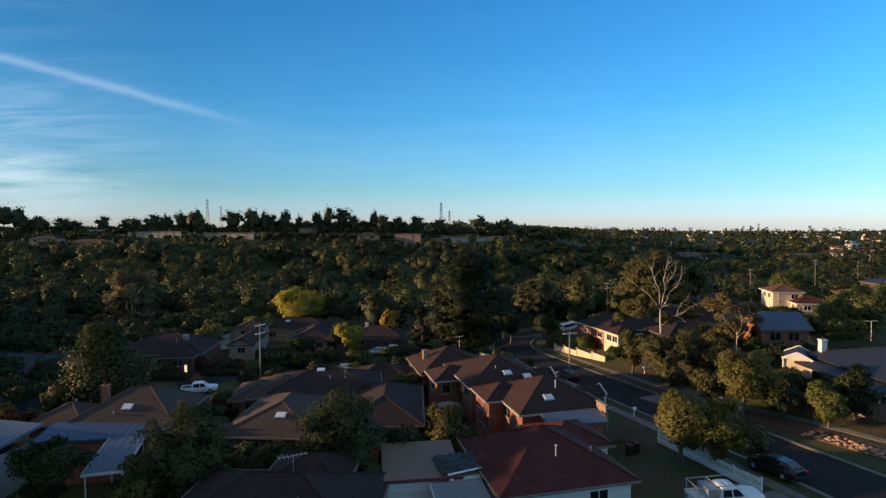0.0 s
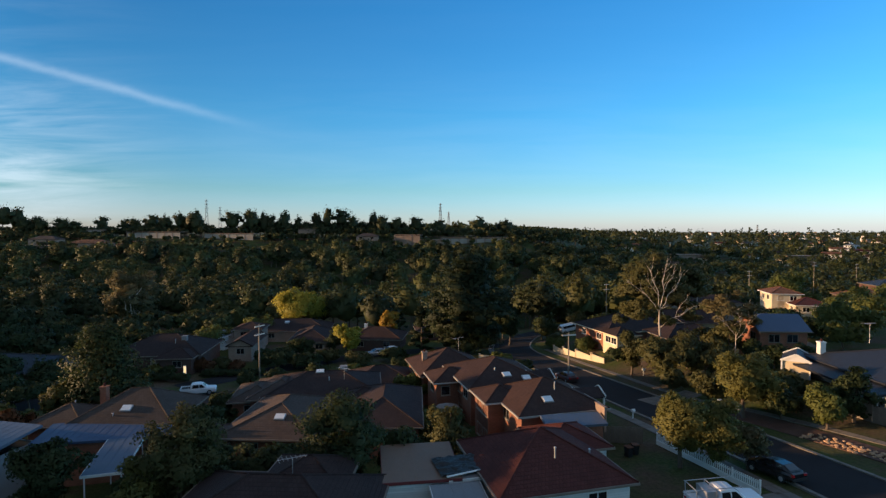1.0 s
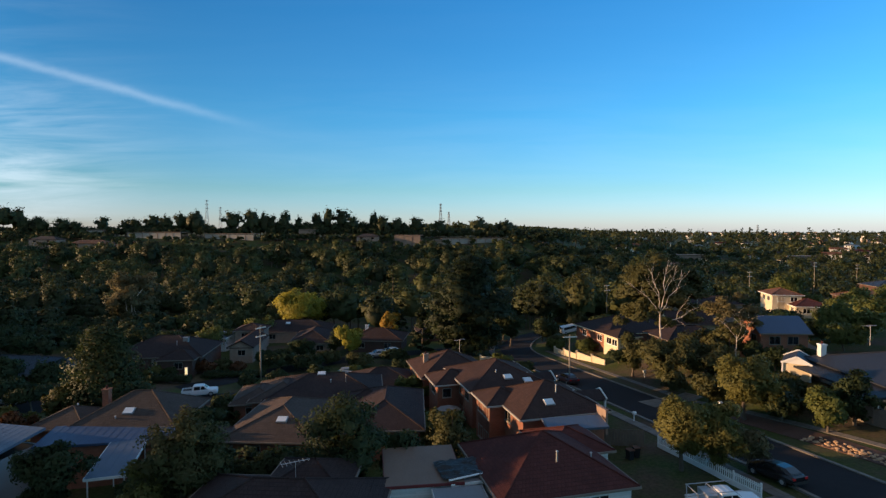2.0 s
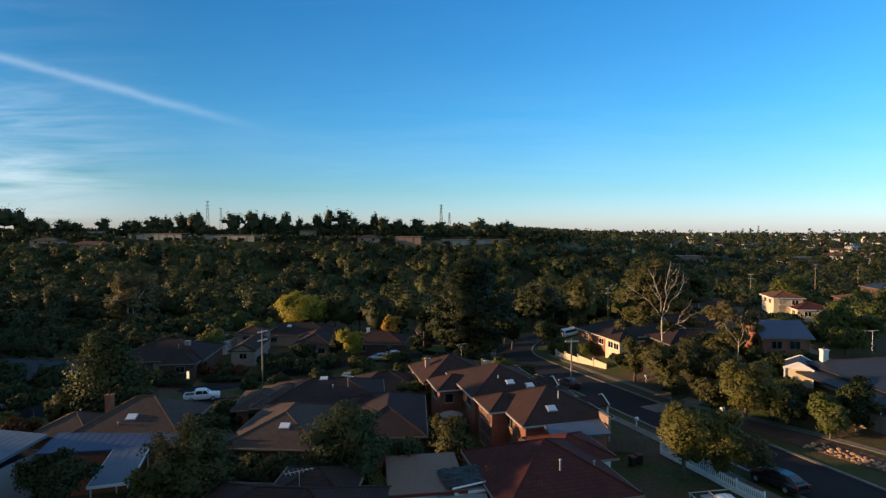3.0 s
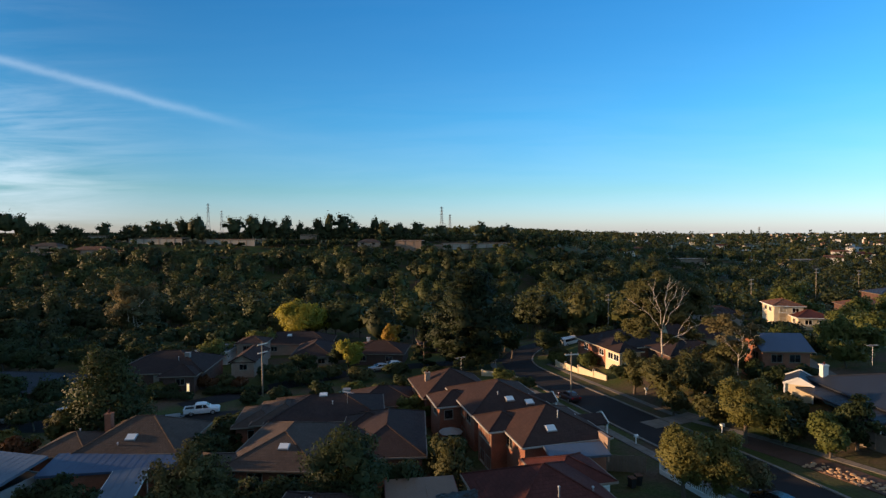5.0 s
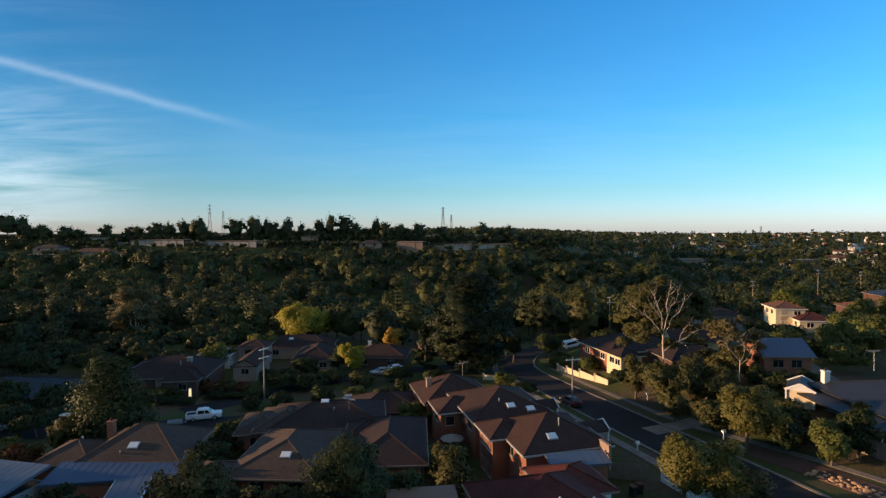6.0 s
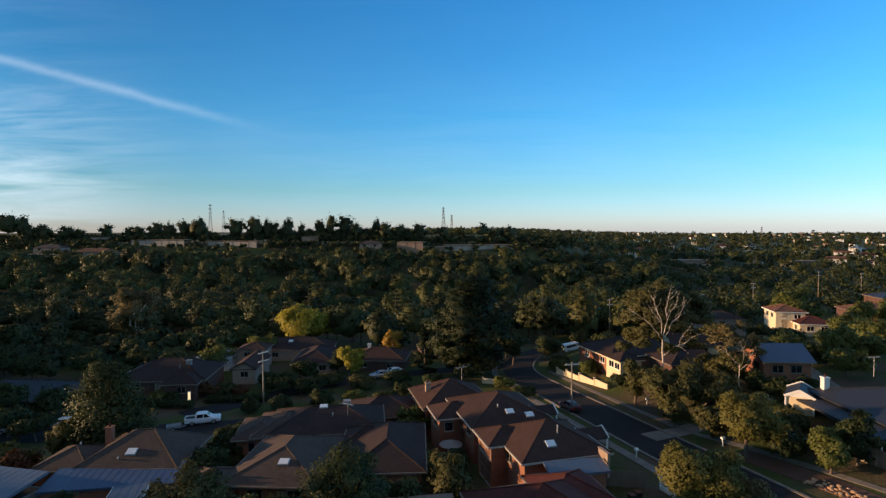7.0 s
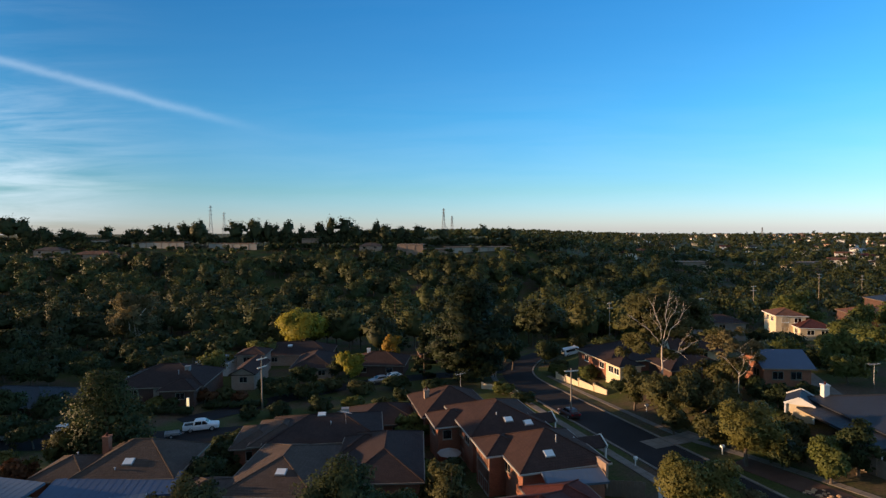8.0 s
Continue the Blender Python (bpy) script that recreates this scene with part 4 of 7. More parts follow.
def clumps(rng, lumps, each, share):
    """Smaller leaf clumps sitting on the skin of every lump of a crown."""
    L = np.repeat(np.asarray(lumps, float), each, axis=0)
    d = rng.normal(size=(len(L), 3))
    d[:, 2] = np.where(d[:, 2] < -0.5, -d[:, 2], d[:, 2])
    d = unit(d) * rng.uniform(0.45, 0.95, (len(L), 1))
    k = share * rng.uniform(0.65, 1.3, len(L))
    return np.column_stack((L[:, :3] + d * L[:, [3, 3, 4]], L[:, 3] * k, L[:, 4] * k))


def outward(points, lumps):
    mid = (lumps[:, :3] * lumps[:, 3:4] ** 2).sum(0) / (lumps[:, 3] ** 2).sum()
    return unit((points - mid) / (np.abs(lumps[:, :3] - mid).max(0) + lumps[:, 3].mean() + 1e-6))


def cores(rng, lumps, shrink, ball=BALL, up=0.2):
    """The close-grown inside of each clump, uneven, as faces with soft normals."""
    lumps = np.asarray(lumps, float)
    n = len(lumps)
    ph = rng.uniform(0, 6.283, (n, 1, 1, 3))
    bump = 1 + 0.30 * np.sin(3.1 * ball[None] + ph).prod(-1) + 0.14 * np.sin(6.3 * ball[None] + 2 * ph).sum(-1) / 1.7
    v = ball[None] * bump[..., None] * lumps[:, None, None, [3, 3, 4]] * shrink
    co = (v + lumps[:, None, None, :3]).reshape(-1, 4, 3)
    nr = np.broadcast_to(unit(ball[None] / lumps[:, None, None, [3, 3, 4]]), (n,) + ball.shape).reshape(-1, 4, 3)
    return co, unit(nr * 0.30 + outward(co, lumps) * 0.85 + np.array((0, 0, up)))


def leaf_cloud(rng, lumps, count, size, flat=1.0, out=0.65, split=False, up=0.2):
    """Corners of count leaf sprays on the skin of lumps (x, y, z, radius, height radius)."""
    lumps = np.asarray(lumps, float)
    area = lumps[:, 3] ** 2
    pick = rng.choice(len(lumps), count, p=area / area.sum())
    d = rng.normal(size=(count, 3))
    d[:, 2] = np.where(d[:, 2] < -0.6, -d[:, 2], d[:, 2])
    d = unit(d)
    r = 0.62 + 0.44 * rng.random(count) + 0.08 * rng.normal(size=count)
    L = lumps[pick]
    c = L[:, :3] + d * r[:, None] * L[:, [3, 3, 4]]
    nrm = unit(d * out + rng.normal(size=(count, 3)) * 0.38)
    t = unit(np.cross(nrm, rng.normal(size=(count, 3))))
    b = np.cross(nrm, t)
    s = size * (0.55 + 0.9 * rng.random(count))[:, None]
    w = s * (0.45 + 0.3 * rng.random(count))[:, None]
    bend = nrm * s * 0.18
    soft = unit(d * 0.30 + outward(c, lumps) * 0.85 + nrm * 0.25 + np.array((0, 0, up)))
    soft = np.repeat(soft[:, None], 4, axis=1)
    off = np.stack((-t * s, -b * w * flat + bend, t * s * 0.9, b * w * flat - bend * 0.4), 1)
    return (c, off, soft) if split else (c[:, None] + off, soft)


def foliage(rng, lumps, count, size, each=10, share=0.36, shrink=0.74):
    """A crown: a close-grown inside, and leaf sprays over its lumps and the clumps on them."""
    lumps = np.asarray(lumps, float)
    big = lumps * np.array((1, 1, 1, 0.84, 0.84))
    small = clumps(rng, lumps, each, share)
    pieces = [cores(rng, big, shrink), leaf_cloud(rng, big, int(count * 0.4), size * 1.35), leaf_cloud(rng, small, int(count * 0.85), size * 1.25)]
    return np.concatenate([p[0] for p in pieces]), np.concatenate([p[1] for p in pieces])


def quads(name, cloud, mat, tint=None):
    """A mesh of leaf faces, shaded by the crown's rounded outline."""
    corners, soft = cloud
    n = len(corners)
    me = bpy.data.meshes.new(name)
    me.vertices.add(4 * n), me.loops.add(4 * n), me.polygons.add(n)
    me.vertices.foreach_set("co", corners.astype(np.float32).ravel())
    me.loops.foreach_set("vertex_index", np.arange(4 * n, dtype=np.int32))
    me.polygons.foreach_set("loop_start", np.arange(0, 4 * n, 4, dtype=np.int32))
    if tint is not None:
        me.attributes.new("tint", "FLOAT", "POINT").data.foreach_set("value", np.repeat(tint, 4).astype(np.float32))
    me.materials.append(mat)
    me.update(calc_edges=True)
    me.polygons.foreach_set("use_smooth", np.ones(n, dtype=bool))
    me.attributes.new("custom_normal", "FLOAT_VECTOR", "POINT").data.foreach_set("vector", soft.astype(np.float32).ravel())
    return me


def limb_line(rng, a, b, bow=0.12, n=5):
    a, b = Vector(a), Vector(b)
    L = (b - a).length
    w = Vector(rng.normal(size=3) * bow * L)
    w.z = abs(w.z) * 0.4
    return [a.lerp(b, k / n) + w * math.sin(math.pi * k / n) + Vector(rng.normal(size=3) * 0.02 * L) * (0 < k < n) for k in range(n + 1)]


def tree(x, y, top, radius, leaf, label, seed, shape="round", leaves=7000, size=0.30, bark="bark", clear=0.25, group="", name="tree", lumps=20, base=None, puff=(0.26, 0.44), each=10, share=0.36, slim=1.0, back=0.0, deep=0.30):
    """A tree whose crown reaches the level top: shape round, gum, cone, column, shrub, pine or tiers."""
    rng = np.random.default_rng(seed)
    gz = H(x, y) if base is None else base
    h = top - gz
    ob = thing(name, pose(x, y, gz, 0, 0, 0), label, "tree" if name == "tree" else name, group)
    R = radius
    balls = []
    if shape == "gum":
        for k in range(lumps):
            a, r = k * 2.4 + rng.uniform(-0.4, 0.4), R * math.sqrt((k + 0.5) / lumps) * 0.95
            z = h * (0.99 - 0.22 * (r / R) ** 1.6 - deep * rng.random())
            q = R * rng.uniform(0.15, 0.29)
            balls.append((r * math.cos(a) + back * 0.41, r * math.sin(a) * (0.6 if back else 1) + back, z - q * 0.6, q, q * rng.uniform(0.5, 0.8)))
    elif shape in ("cone", "column"):
        for k in range(lumps):
            f = (k + rng.random()) / lumps
            prof = (1 - f) ** 0.8 * 0.95 + 0.08 if shape == "cone" else math.sin(math.pi * (0.12 + 0.80 * f)) ** 0.7
            a, r = rng.uniform(0, 6.283), R * prof * rng.uniform(0.25, 0.72)
            q = R * prof * rng.uniform(0.32, 0.5) + 0.25
            balls.append((r * math.cos(a), r * math.sin(a), h * (clear + (1 - clear) * f) - q * 0.3, q, q * rng.uniform(0.9, 1.4)))
    elif shape == "pine":
        for k in range(lumps):
            f = (k + rng.random()) / lumps
            prof = (0.62 + 0.38 * math.sin(math.pi * min(1, f * 1.15))) * (1 - 0.72 * max(0, (f - 0.45) / 0.55) ** 1.6)
            a, r = k * 2.4 + rng.uniform(-0.5, 0.5), R * prof * rng.uniform(0.12, 0.80)
            q = R * rng.uniform(0.18, 0.32)
            balls.append((r * math.cos(a), r * math.sin(a), h * (clear + (0.97 - clear) * f) - r * 0.08, q, q * rng.uniform(0.42, 0.66)))
    elif shape == "tiers":
        for k in range(16):
            f = k / 15
            for j in range(6):
                a, rr = j * 1.047 + k * 0.5, R * (1 - f) ** 0.85 + 0.2
                for q in (0.45, 0.85):
                    balls.append((rr * q * math.cos(a), rr * q * math.sin(a), h * (clear + (0.97 - clear) * f) - rr * q * 0.12, 0.16 * R * (1.2 - f), 0.05 * R + 0.12))
    else:
        wide = rng.uniform(0.78, 1.28, 2)
        lo = clear * h if shape == "round" else 0.12 * h
        for k in range(lumps):
            d = rng.normal(size=3)
            d /= np.linalg.norm(d)
            q = R * rng.uniform(*puff)
            rr = rng.uniform(0.35, 0.95)
            d[:2] *= wide
            cz = (lo + h) / 2 + d[2] * rr * ((h - lo) / 2 - q * 0.7)
            balls.append((d[0] * rr * (R - q * 0.8), d[1] * rr * (R - q * 0.8), cz, q, q * rng.uniform(0.7, 1.0)))
    if shape == "tiers":
        each = 1
    fork = h * (0.45 if shape == "gum" else max(0.25, clear))
    tr = ((0.0125 if shape == "gum" else 0.018) * h + 0.05) * slim
    if shape in ("cone", "column", "tiers", "pine"):
        part("trunk", Mesh().tube([(0, 0, -0.4), (0, 0, h * 0.5), (0.05, 0, h * 0.93)], [tr, tr * 0.6, 0.04], 8), M[bark], ob, smooth=True)
    else:
        lean = Vector((rng.normal() * 0.04 * h * slim ** 3, rng.normal() * 0.04 * h * slim ** 3, fork))
        part("trunk", Mesh().tube(limb_line(rng, (0, 0, -0.4), lean, 0.03), [tr * (1.25 - 0.1 * k) for k in range(6)], 9), M[bark], ob, smooth=True)
        for k in range(0 if slim < 1 else 7 if shape == "gum" else 5):
            bl = balls[(k * 3) % len(balls)]
            line = limb_line(rng, lean * (0.85 + 0.15 * (k % 2)), (bl[0] * 0.9, bl[1] * 0.9, bl[2]), 0.08)
            lm = Mesh().tube(line, [tr * 0.62 * (1 - 0.15 * j) for j in range(6)], 7)
            for j in (2, 3, 4):
                b2 = balls[(k * 3 + j) % len(balls)]
                e = Vector((b2[0], b2[1], b2[2]))
                if (e - line[j]).length < R * 1.1:
                    lm.tube(limb_line(rng, line[j], e, 0.10, 4), [tr * 0.28, tr * 0.22, tr * 0.17, tr * 0.12, tr * 0.06], 5)
            part("limb", lm, M[bark], ob, smooth=True)
    fine = 0.8 if size > 0.14 else 0.94
    core = 0.48 if shape == "gum" else 0.20 if shape in ("cone", "column") else 0.50
    part("crown", quads("crown", foliage(rng, balls, int(leaves * 0.5 / fine ** 1.6), size * fine, each, share, core), M[leaf]), M[leaf], ob)
    return ob


tree(21.6, 47.2, 12.6, 3.1, "leaf_olive", "dense olive-green street tree with a rounded crown", 3, leaves=30000, size=0.09, clear=0.0, lumps=24, puff=(0.36, 0.50), each=18, share=0.32)
tree(24.4, 46.4, 12.0, 2.7, "leaf_olive", "dense olive-green street tree crowded by another", 72, leaves=24000, size=0.09, clear=0.0, lumps=20, puff=(0.36, 0.50), each=18, share=0.32)
tree(26.9, 46.0, 9.8, 2.2, "leaf_tan", "lower rusty-olive street tree leaning over the road", 4, leaves=16000, size=0.09, clear=0.0, lumps=14, puff=(0.40, 0.52), each=18, share=0.32)
def bare_limb(line, r, seed, thin=0.86, twigs=9):
    """A bowed, tapering limb with side twigs."""
    rng = np.random.default_rng(seed)
    pts = [Vector(line[0])]
    for p, q in zip(line, line[1:]):
        pts += limb_line(rng, p, q, 0.07, 4)[1:]
    n = len(pts) - 1
    m = Mesh().tube(pts, [r * (1 - thin * k / n) for k in range(n + 1)], 7)
    for k in range(twigs):
        j = int(n * (0.35 + 0.6 * k / twigs))
        d = (pts[j + 1] - pts[j]).normalized() + Vector(rng.normal(size=3) * 0.55) + Vector((0, 0, 0.25))
        e = pts[j] + d.normalized() * rng.uniform(1.0, 2.6)
        m.tube(limb_line(rng, pts[j], e, 0.12, 4), [r * f for f in (0.34, 0.28, 0.21, 0.15, 0.06)], 5)
    return m


gum = tree(35.2, 85.6, 23.2, 7.4, "leaf_gum", "tall gum tree with a slim pale forked trunk", 5, "gum", leaves=42000, size=0.19, bark="bark_pale", lumps=84, each=5, share=0.5, slim=0.48, back=4.6, deep=0.42)
for line, r in (([(0, 0, 5.8), (1.6, -0.4, 7.4), (3.4, -0.6, 8.0), (4.4, -0.7, 9.0), (6.2, -0.8, 9.6)], 0.16), ([(0, 0, 8.4), (-2.0, -0.8, 10.8), (-4.0, -0.9, 12.4), (-6.0, -1.0, 13.4)], 0.12), ([(0, 0, 8.6), (1.0, -1.0, 11.4), (2.6, -1.2, 13.4), (3.4, -1.2, 15.2)], 0.13),
                ([(0, 0, 8.8), (-0.6, -1.0, 11.8), (-1.8, -1.3, 14.2), (-2.0, -1.3, 15.8)], 0.14), ([(0, 0, 8.2), (0.3, -1.1, 11.8), (0.2, -1.3, 14.8), (0.9, -1.3, 16.4)], 0.17), ([(-0.3, -1.0, 11.2), (-1.4, -1.3, 12.2), (-3.0, -1.4, 14.6)], 0.08),
                ([(0.4, -1.1, 12.2), (1.6, -1.3, 14.2), (1.8, -1.4, 15.8)], 0.08), ([(2.4, -0.6, 7.7), (3.0, -0.9, 9.4), (4.2, -1.1, 10.8)], 0.08)):
    part("limb", bare_limb(line, r * 0.43, int(r * 1000) + len(line)), M["bark_pale"], gum, "bare pale limb", smooth=True)
small_gum = tree(43.2, 77.6, 17.4, 4.2, "leaf_tan", "smaller gum tree with a thin pale trunk", 6, "gum", leaves=9000, size=0.14, bark="bark_pale", lumps=40, each=4, share=0.5, slim=0.27, back=2.6)
for line, r in (([(0, 0, 3.6), (1.2, -0.5, 5.6), (2.4, -0.8, 7.6)], 0.08), ([(0, 0, 3.4), (-1.2, -0.5, 5.4), (-2.0, -0.8, 6.2), (-3.6, -0.9, 7.4)], 0.09), ([(0, 0, 4.0), (0.3, -0.6, 6.4), (-0.3, -0.8, 8.4)], 0.08)):
    part("limb", bare_limb(line, r * 0.30, int(r * 1000)), M["bark_pale"], small_gum, "bare pale limb", smooth=True)
tree(34.4, 60.0, 13.6, 3.9, "leaf_olive", "leafy green garden tree beside the footpath", 7, leaves=26000, size=0.11, clear=0.0, lumps=28, each=14, share=0.34)
tree(32.6, 77.5, 10.6, 4.8, "leaf_gum", "dark spreading shrub under the gum tree", 8, leaves=9562, size=0.177, clear=0.1)
tree(36.2, 74.4, 10.4, 4.0, "leaf_gum", "dark spreading garden tree", 9, leaves=9562, size=0.171, clear=0.1)
tree(42.0, 64.0, 8.6, 2.6, "leaf_gum", "dark conifer-like garden tree", 10, "cone", leaves=6375, size=0.165, clear=0.05)
tree(30.4, 84.0, 10.0, 3.4, "leaf_gum", "dark street shrub in a sloping garden", 11, leaves=5312, size=0.183, clear=0.1)
tree(39.6, 54.0, 10.0, 2.9, "leaf_green", "rounded green garden tree by a grey fence", 12, leaves=13000, size=0.12, clear=0.0)
tree(42.8, 54.6, 12.2, 2.5, "leaf_dark", "darker upright garden tree by a grey fence", 73, leaves=11000, size=0.12, clear=0.0)
tree(38.6, 62.0, 8.0, 3.6, "leaf_gum", "dark hedge-like shrubs below a house", 14, leaves=10115, size=0.153, clear=0.0)
tree(5.8, 113.5, 20.2, 11.4, "leaf_pine", "large dark pine with broad ragged boughs", 16, "pine", leaves=34000, size=0.24, clear=0.08, lumps=120, each=5)
tree(-4.4, 117.0, 9.0, 3.6, "leaf_pine", "dark pine beside a larger one", 69, "pine", leaves=7000, size=0.24, clear=0.04, lumps=26, each=5)
tree(15.6, 121.0, 8.4, 4.2, "leaf_dark", "grey-green tree beside a large pine", 17, leaves=7000, size=0.24, clear=0.05)
tree(-14.8, 158.5, 15.2, 4.6, "leaf_dark", "layered norfolk island pine", 18, "tiers", leaves=6375, size=0.26, clear=0.08)
tree(-39.8, 151.0, 10.2, 9.0, "leaf_yellow", "broad domed yellow autumn tree", 19, leaves=20000, size=0.26, clear=0.02, lumps=30)
tree(-12.8, 127.6, 6.9, 3.3, "leaf_gold", "golden autumn tree by a house", 21, leaves=8000, size=0.22, clear=0.1)
tree(-20.2, 113.0, 5.9, 4.0, "leaf_yellow", "yellow autumn tree beside the side street", 22, leaves=9000, size=0.22, clear=0.1)
tree(-95.0, 162.0, 15.0, 8.6, "leaf_tan", "tall sunlit gum tree at the edge of the wood", 23, leaves=18000, size=0.26, bark="bark_pale", clear=0.05, lumps=30, each=8)
tree(-42.4, 66.5, 14.0, 5.3, "leaf_dark", "tall dark conifer-like garden tree", 24, "column", leaves=26000, size=0.13, clear=0.0, lumps=60)
tree(-46.4, 65.0, 9.6, 3.6, "leaf_moss", "yellowing tree beside a taller one", 25, "round", leaves=14000, size=0.14, clear=0.0)
tree(-8.6, 44.0, 13.2, 4.6, "leaf_dark", "dense dark garden tree behind a tiled roof", 26, leaves=26000, size=0.095, clear=0.0, lumps=40)
tree(-3.8, 47.2, 8.8, 3.0, "leaf_dark", "dark garden shrub between houses", 27, leaves=10115, size=0.105, clear=0.0)
tree(-20.0, 41.2, 12.6, 3.5, "leaf_gum", "slender dark-olive garden tree", 28, leaves=24000, size=0.09, clear=0.0, lumps=40)
tree(-22.6, 39.0, 9.2, 2.8, "leaf_olive", "yellow-green garden shrub beside a roof", 29, leaves=15000, size=0.09, clear=0.0)
tree(-25.2, 36.4, 6.8, 2.8, "leaf_yellow", "yellow-green leafy garden shrub", 30, leaves=10115, size=0.105, clear=0.0)
tree(0.9, 50.2, 8.8, 2.0, "leaf_gum", "thin feathery garden tree beside a townhouse", 71, "column", leaves=9000, size=0.11, clear=0.02)
tree(-15.4, 46.6, 7.2, 3.6, "leaf_dark", "dark garden tree between tiled roofs", 64, leaves=9000, size=0.12, clear=0.0)
tree(-20.6, 47.6, 6.6, 3.2, "leaf_dark", "dark garden tree between tiled roofs", 65, leaves=8000, size=0.12, clear=0.0)
tree(-24.6, 44.6, 7.0, 2.8, "leaf_dark", "dark shrub beside a patio roof", 66, leaves=6000, size=0.12, clear=0.0)
tree(-66.0, 79.0, 3.2, 4.4, "leaf_dark", "spreading dark tree over parked cars", 67, leaves=7000, size=0.18, clear=0.5)
tree(-60.5, 77.5, 2.8, 3.6, "leaf_dark", "spreading dark tree over parked cars", 68, leaves=6000, size=0.18, clear=0.5)
tree(-32.4, 43.6, 9.0, 3.3, "leaf_dark", "dark garden tree beside a metal roof", 31, leaves=16000, size=0.11, clear=0.0)
tree(-29.6, 70.5, 4.4, 3.2, "leaf_dark", "dark garden tree behind a paling fence", 76, leaves=9000, size=0.15, clear=0.0)
tree(-27.4, 66.0, 5.4, 2.9, "leaf_dark", "dark garden tree behind a paling fence", 77, leaves=9000, size=0.15, clear=0.0)
tree(-26.4, 57.5, 7.4, 2.9, "leaf_dark", "dark garden tree between two tiled roofs", 74, leaves=9000, size=0.12, clear=0.0)
tree(-24.0, 51.5, 7.2, 2.6, "leaf_dark", "dark garden tree beside a villa", 75, leaves=8000, size=0.12, clear=0.0)
tree(-29.4, 37.2, 7.5, 2.4, "leaf_green", "pale green leafy garden shrub", 32, leaves=8670, size=0.105, clear=0.0)
tree(-39.5, 42.5, 6.2, 3.0, "leaf_dark", "dark low garden tree", 33, leaves=8670, size=0.122, clear=0.0)
tree(-0.2, 54.4, 7.6, 1.9, "leaf_gum", "thin feathery garden tree", 34, "column", leaves=5057, size=0.114, clear=0.02)
tree(-1.6, 58.5, 5.8, 2.3, "leaf_green", "leafy green garden shrub", 35, leaves=6502, size=0.123, clear=0.0)
tree(1.5, 61.0, 5.2, 1.9, "leaf_dark", "dark garden shrub beside a brick wall", 36, leaves=5057, size=0.128, clear=0.0)
tree(-4.2, 73.6, 6.2, 2.9, "leaf_green", "green garden tree between tiled roofs", 37, leaves=9392, size=0.155, clear=0.05)
tree(11.2, 99.5, 2.6, 2.4, "leaf_green", "pale green bush at the street corner", 38, leaves=4781, size=0.21, clear=0.0)
tree(13.8, 92.0, 3.4, 2.4, "leaf_dark", "dark bush behind a porch", 39, leaves=4781, size=0.195, clear=0.0)
tree(24.4, 113.0, 2.6, 2.8, "leaf_green", "green shrubs on the bank by the bend", 40, leaves=5312, size=0.245, clear=0.0)
tree(28.8, 104.0, 4.6, 2.6, "leaf_green", "leafy shrub in front of a brick house", 41, leaves=4781, size=0.227, clear=0.0)
tree(31.0, 92.5, 5.2, 2.4, "leaf_dark", "dark shrub beside a front fence", 42, leaves=4250, size=0.205, clear=0.0)
tree(70.0, 91.0, 13.6, 6.0, "leaf_green", "broad green tree in a garden", 43, leaves=9562, size=0.241, clear=0.1)
tree(80.0, 100.0, 13.0, 7.0, "leaf_green", "large green tree in a sloping garden", 44, leaves=9562, size=0.26, clear=0.1)
tree(72.0, 74.0, 15.0, 7.0, "leaf_dark", "large dark green tree behind a dark roof", 45, leaves=11687, size=0.217, clear=0.1)
tree(88.0, 116.0, 11.6, 5.5, "leaf_green", "green tree beside a terracotta roof", 46, leaves=7437, size=0.26, clear=0.1)
tree(98.0, 152.0, 15.8, 6.8, "leaf_green", "bright green tree behind a cream house", 47, leaves=9000, size=0.26, clear=0.1)
tree(58.0, 97.0, 11.0, 4.5, "leaf_dark", "dark tree between houses", 48, leaves=6375, size=0.237, clear=0.1)
tree(43.4, 79.6, 13.0, 2.7, "leaf_gum", "grey-green tree beside a blue roof", 55, leaves=5000, size=0.17, clear=0.1)
tree(73.5, 124.0, 8.4, 3.6, "leaf_dark", "dark tree below a cream house", 56, leaves=4500, size=0.22, clear=0.0)
tree(149.0, 175.0, 9.8, 6.0, "leaf_green", "green tree before a white house", 57, leaves=4000, size=0.34, clear=0.0)
tree(133.0, 157.0, 10.0, 6.4, "leaf_green", "green tree before a long roof", 58, leaves=4000, size=0.3, clear=0.0)
tree(78.0, 121.0, 7.4, 3.8, "leaf_dark", "dark tree below a cream house", 50, leaves=4250, size=0.22, clear=0.0)
tree(88.0, 119.5, 6.6, 4.0, "leaf_dark", "dark tree below a terracotta roof", 51, leaves=4250, size=0.22, clear=0.0)
tree(66.0, 95.0, 9.6, 4.5, "leaf_dark", "dark tree behind a blue roof", 52, leaves=5100, size=0.2, clear=0.0)
tree(105.0, 152.0, 8.6, 5.5, "leaf_green", "green tree before a long roof", 53, leaves=4250, size=0.28, clear=0.0)
tree(122.0, 156.0, 10.0, 6.4, "leaf_green", "green tree before a long roof", 54, leaves=4250, size=0.28, clear=0.0)
tree(63.0, 124.0, 9.0, 5.0, "leaf_gum", "spreading tree between houses", 49, leaves=6375, size=0.26, clear=0.1)
